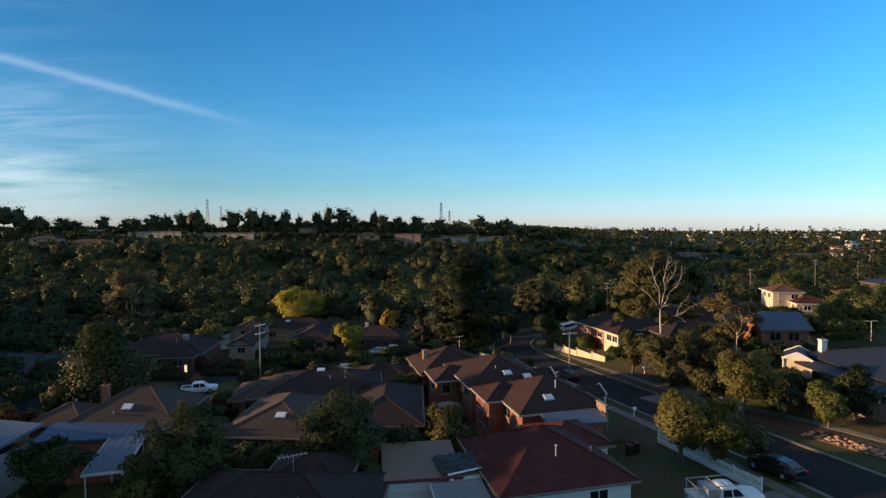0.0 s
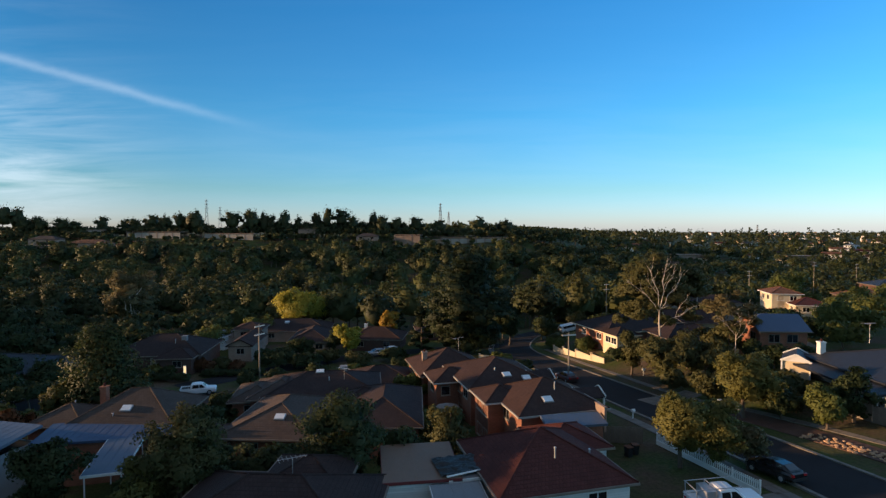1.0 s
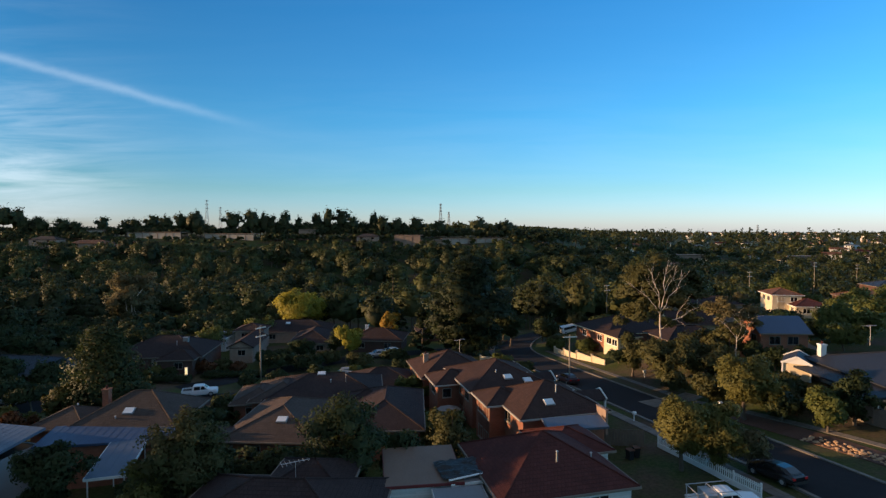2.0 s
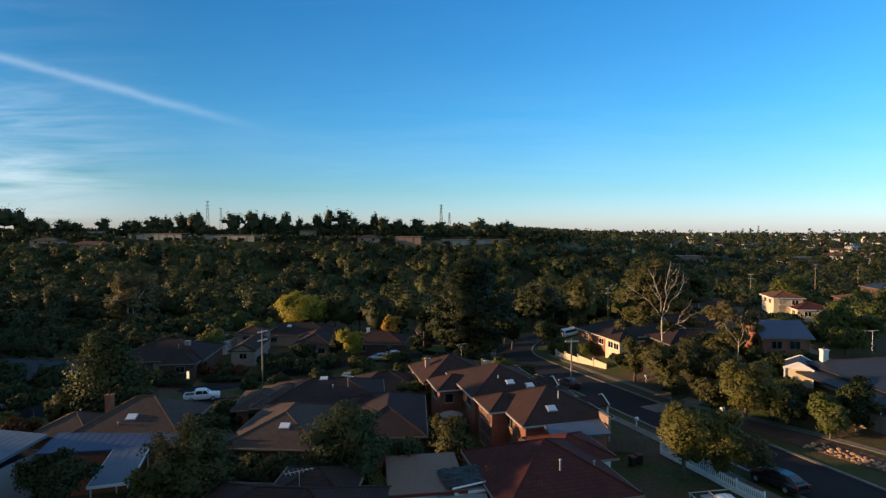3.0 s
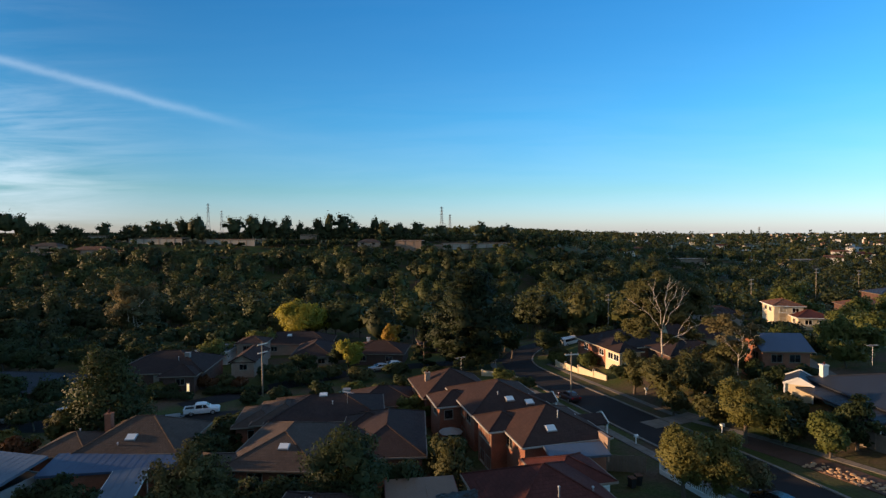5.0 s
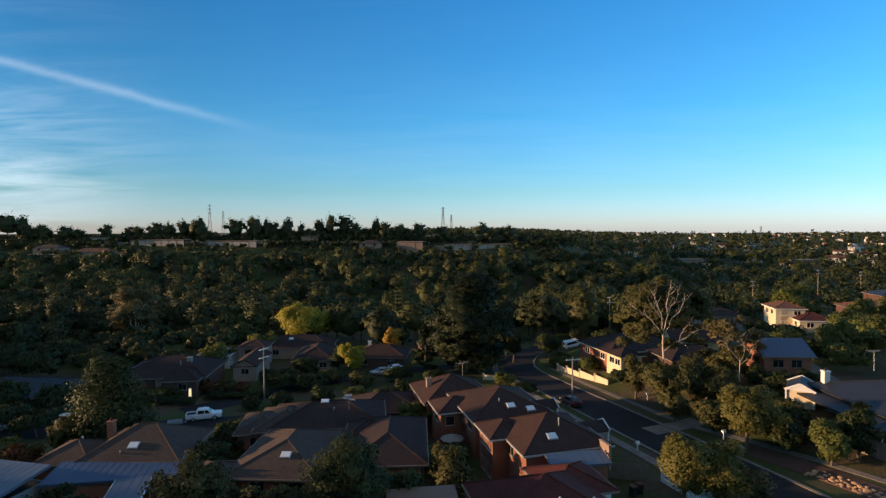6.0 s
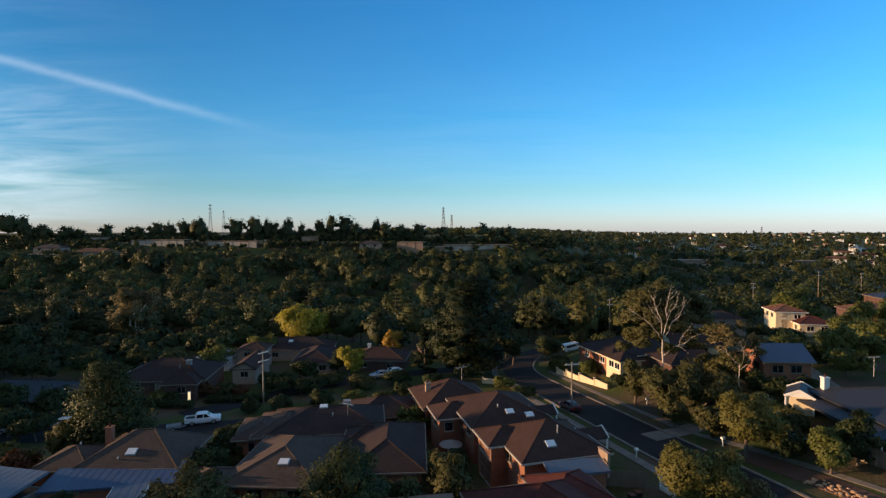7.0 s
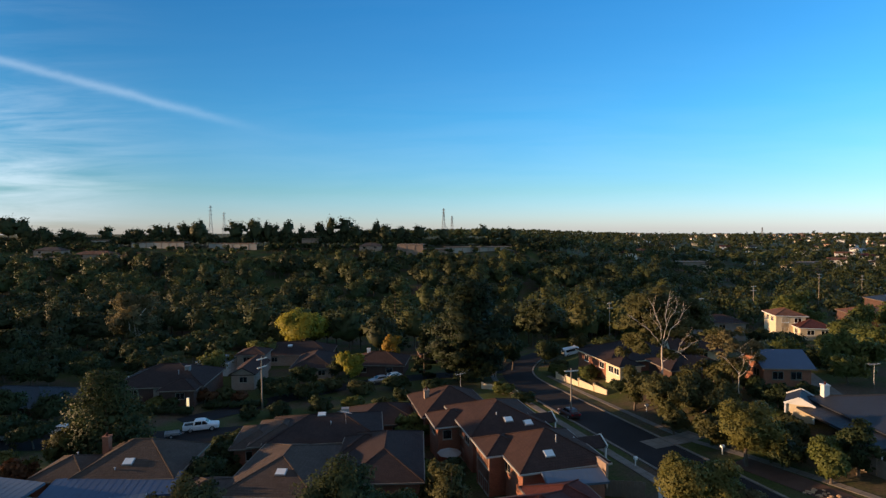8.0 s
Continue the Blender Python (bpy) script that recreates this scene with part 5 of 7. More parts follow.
for k, (tx, ty, tt, tr_, lf, lb) in enumerate((
        (-32.0, 104.0, 2.6, 4.6, "leaf_dark", "dark green garden tree by the side street"), (-26.5, 101.5, 2.0, 3.6, "leaf_dark", "dark green garden shrub"),
        (-16.5, 104.5, 1.6, 3.6, "leaf_gum", "dark shrub below a yellow tree"), (-23.0, 106.5, 2.0, 3.4, "leaf_gum", "dark shrub below a yellow tree"),
        (-9.6, 107.0, 1.8, 3.2, "leaf_dark", "dark garden shrub on a slope"), (-2.0, 104.0, 2.4, 2.8, "leaf_dark", "dark garden shrub on a slope"),
        (-45.5, 100.0, 1.6, 2.6, "leaf_rust", "rusty autumn shrub in a sloping garden"), (-42.0, 102.0, 1.4, 2.4, "leaf_gum", "grey-green shrub in a sloping garden"),
        (-52.5, 95.6, 1.6, 1.9, "leaf_olive", "yellow-green shrub by a hedge"), (-52.0, 122.0, 4.6, 4.8, "leaf_green", "green tree behind a pale house"),
        (-46.0, 134.0, 5.0, 4.0, "leaf_green", "green tree among houses"), (-60.0, 92.0, 4.6, 3.6, "leaf_dark", "dark tree beside the street"),
        (-66.0, 88.5, 4.0, 4.6, "leaf_dark", "broad dark tree above parked cars"), (-74.0, 88.5, 5.4, 5.0, "leaf_dark", "broad dark tree above parked cars"),
        (-49.5, 60.5, 6.2, 2.8, "leaf_rust", "rust-coloured shrub in a sloping garden"), (-53.0, 64.0, 4.6, 3.4, "leaf_olive", "olive garden shrub in a sloping garden"),
        (-25.0, 70.0, 2.6, 3.2, "leaf_dark", "dark garden shrub behind a fence"), (-27.0, 64.0, 3.0, 3.0, "leaf_dark", "dark garden shrub on a slope"),
        (45.0, 88.0, 10.2, 3.6, "leaf_gum", "grey-green shrub by a brick house"), (46.5, 73.6, 9.9, 2.6, "leaf_dark", "dark shrub below a brick house"),
        (50.5, 74.6, 9.9, 2.6, "leaf_dark", "dark shrub below a brick house"), (24.0, 126.5, 5.4, 4.2, "leaf_dark", "grey-green trees at the street bend"),
        (15.0, 131.0, 5.2, 4.4, "leaf_dark", "grey-green trees at the street bend"), (33.5, 134.0, 5.6, 3.4, "leaf_gum", "green tree beside a far driveway"),
        (37.4, 80.0, 11.2, 4.0, "leaf_gum", "dark spreading shrub under the gum tree"), (39.4, 75.4, 10.2, 3.6, "leaf_gum", "dark spreading garden tree"),
        (45.6, 76.4, 10.2, 2.8, "leaf_dark", "dark garden tree below a blue roof"), (33.8, 66.8, 8.6, 3.0, "leaf_gum", "dark shrub beside the footpath"),
        (31.4, 72.0, 8.2, 2.6, "leaf_gum", "dark shrub beside the footpath"), (37.6, 58.0, 8.4, 2.8, "leaf_dark", "dark shrub under a garden tree"),
        (41.0, 63.0, 8.4, 3.0, "leaf_dark", "dark shrub below a porch"), (43.0, 58.6, 8.2, 2.4, "leaf_green", "green shrub in front of a porch"),
        (56.0, 90.0, 11.5, 3.6, "leaf_dark", "dark tree behind a blue roof"), (66.0, 104.0, 10.0, 4.4, "leaf_green", "green tree in a sloping garden"),
        (72.0, 112.0, 9.2, 4.4, "leaf_dark", "dark tree below a cream house"), (84.0, 108.0, 10.5, 5.0, "leaf_dark", "dark tree in a sloping garden"),
        (94.0, 124.0, 8.8, 4.4, "leaf_green", "green tree beside a terracotta roof"), (64.0, 84.0, 11.6, 3.6, "leaf_green", "green tree beside a driveway"),
        (25.6, 118.0, 2.4, 2.4, "leaf_gum", "grey-green shrub above the street bend"), (48.0, 120.0, 7.6, 4.4, "leaf_dark", "dark tree behind a brick house"),
        (56.0, 130.0, 7.0, 4.6, "leaf_gum", "grey-green tree between houses"), (40.0, 128.0, 5.4, 4.4, "leaf_dark", "dark tree behind a brick house"),
        (-66.0, 108.0, 2.4, 3.8, "leaf_dark", "dark garden tree behind a house"), (-36.0, 106.5, 2.2, 2.6, "leaf_dark", "dark garden tree beside a gable"),
        (-29.0, 111.0, 3.6, 3.6, "leaf_dark", "dark garden tree among houses"), (-24.0, 118.0, 3.4, 3.0, "leaf_dark", "dark garden tree among houses"),
        (-83.0, 89.0, 5.4, 5.0, "leaf_dark", "broad dark tree above parked cars"), (-78.0, 116.0, 4.6, 5.0, "leaf_dark", "dark tree at the edge of the wood"), (-69.0, 120.0, 4.2, 4.6, "leaf_dark", "dark tree at the edge of the wood"),
        (-88.0, 112.0, 4.8, 5.0, "leaf_dark", "dark tree at the edge of the wood"), (-97.0, 116.0, 5.4, 5.4, "leaf_dark", "dark tree at the edge of the wood"), (-61.0, 117.0, 4.0, 4.0, "leaf_dark", "dark tree behind a brick house"),
        (-84.0, 124.0, 3.4, 5.0, "leaf_dark", "dark tree at the edge of the wood"), (-93.0, 128.0, 4.0, 5.4, "leaf_dark", "dark tree at the edge of the wood"), (-77.0, 130.0, 3.6, 5.0, "leaf_dark", "dark tree at the edge of the wood"), (-102.0, 124.0, 4.6, 5.4, "leaf_dark", "dark tree at the edge of the wood"),
        (-60.2, 96.0, 1.4, 2.0, "leaf_dark", "dark shrub in front of a brick house"), (-49.5, 95.4, 1.2, 1.8, "leaf_dark", "dark shrub in front of a brick house"), (-56.0, 95.8, 0.9, 1.6, "leaf_dark", "dark shrub in front of a brick house"),
        (-33.0, 89.6, 1.2, 2.2, "leaf_dark", "low dark shrub beside the side street"), (-28.0, 91.0, 1.7, 2.6, "leaf_dark", "low dark shrub beside the side street"),
        (-22.0, 92.6, 1.9, 2.8, "leaf_dark", "dark garden shrub behind tiled roofs"), (-16.0, 93.6, 2.0, 2.8, "leaf_green", "green garden shrub behind tiled roofs"), (-10.4, 92.0, 2.2, 2.6, "leaf_dark", "dark garden shrub behind tiled roofs"),
        (-4.4, 93.0, 2.4, 2.4, "leaf_dark", "dark garden shrub behind tiled roofs"), (-29.5, 78.0, 1.6, 2.6, "leaf_dark", "dark shrub behind a villa"), (-26.0, 82.0, 1.5, 2.4, "leaf_dark", "dark shrub behind a villa"),
        (-38.5, 99.6, 1.2, 2.2, "leaf_rust", "rusty autumn shrub beside a hedge"), (-8.0, 100.0, 1.4, 2.4, "leaf_dark", "dark garden shrub on a slope"))):
    tree(tx, ty, tt, tr_, lf, lb, 100 + k, leaves=4000, size=0.21, clear=0.0, lumps=18, puff=(0.22, 0.5))


def hedge(line, wide, tall, label, seed):
    rng = np.random.default_rng(seed)
    balls = []
    for p in dense(line, 0.7):
        for o in (-wide / 4, wide / 4):
            balls.append((p.x + rng.normal() * 0.1, p.y + o, H(p.x, p.y) + tall * 0.5, wide * 0.42, tall * 0.52))
    ob = tagged(new("hedge", quads("hedge", foliage(rng, balls, 120 * len(balls), 0.11, 4), M["leaf_dark"])), label, "hedge")
    return ob


hedge([(-52.0, 93.4), (-44.5, 92.6)], 1.6, 1.5, "clipped dark green hedge in front of a house", 61)
hedge([(-43.0, 96.0), (-33.0, 97.0)], 1.5, 1.2, "clipped dark hedge beside the side street", 62)
hedge([(40.0, 60.0), (43.5, 67.0)], 1.6, 1.4, "dark garden hedge below a house", 63)


# ---------------------------------------------------------------- woods along the creek and on the far ground
def woods(name, places, kinds, quads_each, size, mat, label, seed, trunks=True, solid=False, styles=(0, 1, 0)):
    """Many far trees in one mesh. places: (x, y, top, radius, tint)."""
    rng = np.random.default_rng(seed)
    forms = []
    for k in range(kinds):
        style = styles[k % len(styles)]
        # middle and half height of the crown, number of lumps on it
        mid, half, lumps = ((0.57, 0.40, 14), (0.50, 0.50, 16), (0.71, 0.28, 13))[style]
        balls = [(0, 0, mid, 0.62, half * 0.72)]
        for j in range(lumps):
            d = unit(rng.normal(size=3))
            d[2] = abs(d[2]) * (1 if rng.random() < 0.75 else -0.6)
            narrow = 1.0 if style != 1 else 0.95 - 0.35 * max(0.0, d[2])
            q = rng.uniform(0.26, 0.44)
            r = rng.uniform(0.50, 0.72) * narrow
            balls.append((d[0] * r, d[1] * r, mid + d[2] * half * rng.uniform(0.58, 0.80), q, q * half * 0.95))
        balls = np.array(balls)
        inner = [cores(rng, balls[:1], 0.80, BALL, 0.3), cores(rng, balls[1:], 0.60, CUBE, 0.3)]
        small = np.concatenate((balls, clumps(rng, balls, 2, 0.5)))
        forms.append(leaf_cloud(rng, small, quads_each, size, split=True, up=0.3) + (np.concatenate([p[0] for p in inner]), np.concatenate([p[1] for p in inner])))
    blocks, norms, tints, tb = [], [], [], []
    for x, y, top, rad, tint in places:
        f = forms[rng.integers(kinds)]
        a, g = rng.uniform(0, 6.283), H(x, y)
        h = top - g
        c, s = math.cos(a), math.sin(a)
        f, off, soft, inner, inner_soft = f
        turn = np.array(((c, s, 0), (-s, c, 0), (0, 0, 1)))
        size3, foot = np.array((rad, rad, h)), np.array((x, y, g))
        blocks.append(((f * size3) @ turn + foot)[:, None] + (off @ turn) * min(1.15, 0.8 + 0.25 * rad / 5))
        norms.append(soft @ turn)
        if solid:
            blocks.append((inner * size3) @ turn + foot)
            norms.append(inner_soft @ turn)
        tints.append(np.full(len(f) + (len(inner) if solid else 0), tint))
        tb.append((x, y, g, h))
    ob = tagged(new(name, quads(name, (np.concatenate(blocks), np.concatenate(norms)), mat, np.concatenate(tints))), label, "woods", kind="stuff")
    if trunks:
        s = Mesh()
        for x, y, g, h in tb:
            s.tube([(x, y, g - 0.5), (x, y, g + h * 0.75)], [0.02 * h + 0.05, 0.05], 5, False)
        part("trunks", s, M["bark"], ob)
    return ob


KEEP = [(-78, 98, 15), (-54, 104, 14), (-42, 118, 12), (-36, 132, 18), (-15, 123, 9), (-1, 136, 7), (38, 108, 14), (52, 112, 8), (82, 132, 13), (74, 150, 12), (122, 165, 18), (150, 190, 10), (-53, 124, 6),
        (4, 114, 8), (-40, 150, 10), (-95, 162, 11), (-15, 156, 8), (44, 96, 9), (66, 90, 8), (64, 76, 8)]
ROADPTS = [(p.x, p.y) for p in dense(ROAD, 4.0)]


def free(x, y, gap=4.0):
    return all((x - a) ** 2 + (y - b) ** 2 > r * r for a, b, r in KEEP) and all((x - a) ** 2 + (y - b) ** 2 > (gap + 3) ** 2 for a, b in ROADPTS)


rng = np.random.default_rng(77)
creek, slope_w, skyline, east_w, far_w, shade_w = [], [], [], [], [], []
n = 0
while n < 560:
    y = 138 + 200 * rng.random() ** 1.1
    x = y * rng.uniform(-1.0, 0.42)
    if y < 165 and -60 < x < 100 and rng.random() < 0.65 or not free(x, y):
        continue
    n += 1
    tall = rng.uniform(11, 16) if not (y < 166 and x < -50) else rng.uniform(5, 8)
    if y < 168 and -110 < x < -48:
        tall = min(tall, 3.0 - H(x, y))
    # left-hand trees: tint cut down to paint deep shade into the leaves
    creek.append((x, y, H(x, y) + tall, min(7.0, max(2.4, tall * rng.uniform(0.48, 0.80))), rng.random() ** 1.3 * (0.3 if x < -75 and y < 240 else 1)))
for _ in range(60):
    x, y = rng.uniform(-150, -62), rng.uniform(104, 140)
    if free(x, y):
        tall = rng.uniform(7, 13)
        if x > -112:
            tall = min(tall, 3.4 - H(x, y))
        # near-lowest tint here, shade put into the leaf colour
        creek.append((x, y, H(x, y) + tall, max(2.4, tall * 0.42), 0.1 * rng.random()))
n = 0
while n < 680:
    y = rng.uniform(318, 376)
    x = y * rng.uniform(-1.0, 0.40)
    n += 1
    tall = rng.uniform(7, 11) if y < 340 else rng.uniform(2.5, 5.0)
    slope_w.append((x, y, H(x, y) + tall, tall * rng.uniform(0.45, 0.7), rng.random() ** 1.2))
# single trees that stand against the sky along the plateau
for x, top, r in ((-328, 44.5, 10.1), (-319, 41.9, 6.4), (-314, 34.3, 5.5), (-305, 33.1, 6.4), (-299, 33.9, 5.5), (-284, 32.6, 6.4), (-273, 30.1, 4.6), (-257, 33.9, 6.0), (-238, 31.8, 4.6), (-230, 32.2, 4.1), (-218, 35.2, 7.4),
                  (-208, 35.2, 6.4), (-196, 37.7, 5.5), (-183, 39.0, 7.4), (-189, 36.5, 5.5), (-157, 38.1, 7.8), (-142, 40.2, 6.9), (-133, 37.7, 5.1), (-127, 34.8, 3.2), (-118, 39.0, 5.1), (-107, 34.8, 2.8), (-94, 37.3, 5.5),
                  (-86, 41.1, 4.6), (-76, 40.7, 6.9), (-67, 33.9, 5.5), (-51, 38.1, 4.1), (-44, 34.8, 6.4), (-34, 33.1, 5.5), (-19, 33.5, 6.4), (-1, 31.0, 5.5), (27, 34.3, 6.4), (48, 31.4, 8.3)):
    skyline.append((x, 398 + 2 * rng.normal(), top + 3.0, r * 1.25, 0.25 * rng.random()))
for _ in range(420):
    x = rng.uniform(-350, 80)
    high = 33.0 if -152 < x < -28 else 31.5 if -225 < x < -175 else 29.0 if x < -20 else 26.5
    skyline.append((x, rng.uniform(394, 410), high - 4.0 * rng.random(), rng.uniform(3.0, 5.4), 0.3 * rng.random()))
for _ in range(340):
    x, y = rng.uniform(-340, 80), rng.uniform(376, 383)
    if -236 < x < -180 or -178 < x < -129 or -36 < x < 50:
        continue
    slope_w.append((x, y, rng.uniform(20.5, 23.5), rng.uniform(1.8, 3.4), 0.6 * rng.random()))
for _ in range(260):
    x, y = rng.uniform(-345, 90), rng.uniform(387, 394)
    slope_w.append((x, y, rng.uniform(22.5, 25.0) + (3.0 if -245 < x < -20 else 0.5), rng.uniform(2.2, 4.0), 0.4 * rng.random()))
n = 0
while n < 560:
    y = 165 + 520 * rng.random() ** 1.3
    x = y * rng.uniform(0.18, 1.0)
    if not free(x, y):
        continue
    n += 1
    tall = rng.uniform(4, 10)
    east_w.append((x, y, H(x, y) + tall, tall * rng.uniform(0.4, 0.6), rng.random()))
n = 0
while n < 380:
    y = rng.uniform(180, 430)
    x = y * rng.uniform(0.28, 0.95)
    if not free(x, y):
        continue
    n += 1
    tall = rng.uniform(6, 11)
    east_w.append((x, y, H(x, y) + tall, tall * rng.uniform(0.45, 0.65), rng.random()))
n = 0
while n < 2000:
    y = 480 + 2300 * rng.random() ** 1.4
    x = y * rng.uniform(-0.2, 1.0)
    n += 1
    tall = rng.uniform(5, 12)
    far_w.append((x, y, H(x, y) + tall, tall * rng.uniform(0.6, 1.0), rng.random()))
for _ in range(320):
    y = rng.uniform(1300, 2700)
    x = y * rng.uniform(0.0, 0.95)
    tall = rng.uniform(7, 13)
    far_w.append((x, y, H(x, y) + tall, tall * rng.uniform(0.6, 0.9), 0.4 * rng.random()))
for _ in range(130):
    y = rng.uniform(620, 900)
    x = y * rng.uniform(0.10, 0.98)
    far_w.append((x, y, 22.0 + 8.0 * rng.random() ** 1.4, rng.uniform(5, 11), 0.4 * rng.random()))
# trees added out of view towards the low sun, to shade the near ground
for _ in range(150):
    x, y = rng.uniform(-150, -62), rng.uniform(-80, 22)
    tall = rng.uniform(20, 24)
    shade_w.append((x, y, H(x, y) + tall, tall * 0.42, rng.random()))
for _ in range(60):
    x, y = rng.uniform(-220, -115), rng.uniform(30, 112)
    tall = rng.uniform(19, 22) if y < 46 else rng.uniform(8, 11)
    shade_w.append((x, y, H(x, y) + tall, tall * 0.42, rng.random()))
for k in range(70):
    x, y = rng.uniform(-140, -114), 22 + 44 * (k + rng.random()) / 70
    tall = rng.uniform(25, 28) if y < 47 else rng.uniform(14.5, 17.5)
    shade_w.append((x, y, H(x, y) + tall, tall * 0.30, rng.random()))
# an added belt that shades the low slate-roofed house
for k in range(34):
    x, y = rng.uniform(-122, -106), 84 + 27 * (k + rng.random()) / 34
    shade_w.append((x, y, rng.uniform(11.5, 13.0), 4.6, rng.random()))
for _ in range(150):
    y = rng.uniform(112, 260)
    x = y * rng.uniform(-1.7, -0.95)
    tall = rng.uniform(8, 11) if y < 150 else rng.uniform(15, 20)
    shade_w.append((x, y, H(x, y) + tall, tall * 0.42, rng.random()))
for _ in range(110):
    x, y = rng.uniform(-420, -250), rng.uniform(95, 285)
    tall = rng.uniform(10, 15)
    shade_w.append((x, y, H(x, y) + tall, tall * 0.5, rng.random()))
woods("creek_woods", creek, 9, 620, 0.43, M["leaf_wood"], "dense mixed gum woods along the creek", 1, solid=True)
woods("hill_woods", slope_w, 9, 115, 0.75, M["leaf_wood"], "dark trees on the far plateau against the sky", 2)
woods("skyline_trees", skyline, 9, 210, 0.55, M["leaf_wood"], "dark trees standing against the sky on the plateau", 6, solid=True, styles=(0, 1, 0))
woods("suburb_trees", east_w, 9, 165, 0.56, M["leaf_wood"], "garden and street trees of the eastern suburb", 3)
woods("distant_trees", far_w, 7, 44, 1.4, M["leaf_wood"], "distant trees out to the horizon", 4, False)
woods("western_woods", shade_w, 6, 40, 1.2, M["leaf_wood"], "unseen trees added in the west to cast shade", 5, solid=True)


# ---------------------------------------------------------------- vehicles
def loft(stations, n=10):
    """A closed body through cross-sections (x, half width, floor, waist, top, half width at the top)."""
    s = Mesh()
    rings = []
    for x, w, z0, zw, z1, wt in stations:
        ring = [(x, -w * 0.92, z0), (x, -w, z0 + (zw - z0) * 0.35), (x, -w, zw), (x, -wt, z1 - 0.05), (x, -wt * 0.9, z1), (x, wt * 0.9, z1), (x, wt, z1 - 0.05), (x, w, zw), (x, w, z0 + (zw - z0) * 0.35), (x, w * 0.92, z0)]
        rings.append([Vector(p) for p in ring])
    for a, b in zip(rings, rings[1:]):
        for k in range(n):
            s.face([a[k], a[(k + 1) % n], b[(k + 1) % n], b[k]])
    s.face(rings[0][::-1]), s.face(rings[-1])
    return s


def wheel(car, x, y, r, w=0.22):
    t = Mesh().tube([(x, y - w / 2, r), (x, y - w / 2 + 0.03, r), (x, y + w / 2 - 0.03, r), (x, y + w / 2, r)], [r * 0.9, r, r, r * 0.9], 20)
    ty = part("tyre", t, M["rubber"], car)
    side = 1 if y > 0 else -1
    part("rim", Mesh().tube([(x, y + side * (w / 2 - 0.02), r), (x, y + side * (w / 2 + 0.012), r)], [r * 0.62, r * 0.55], 14), M["steel"], ty)


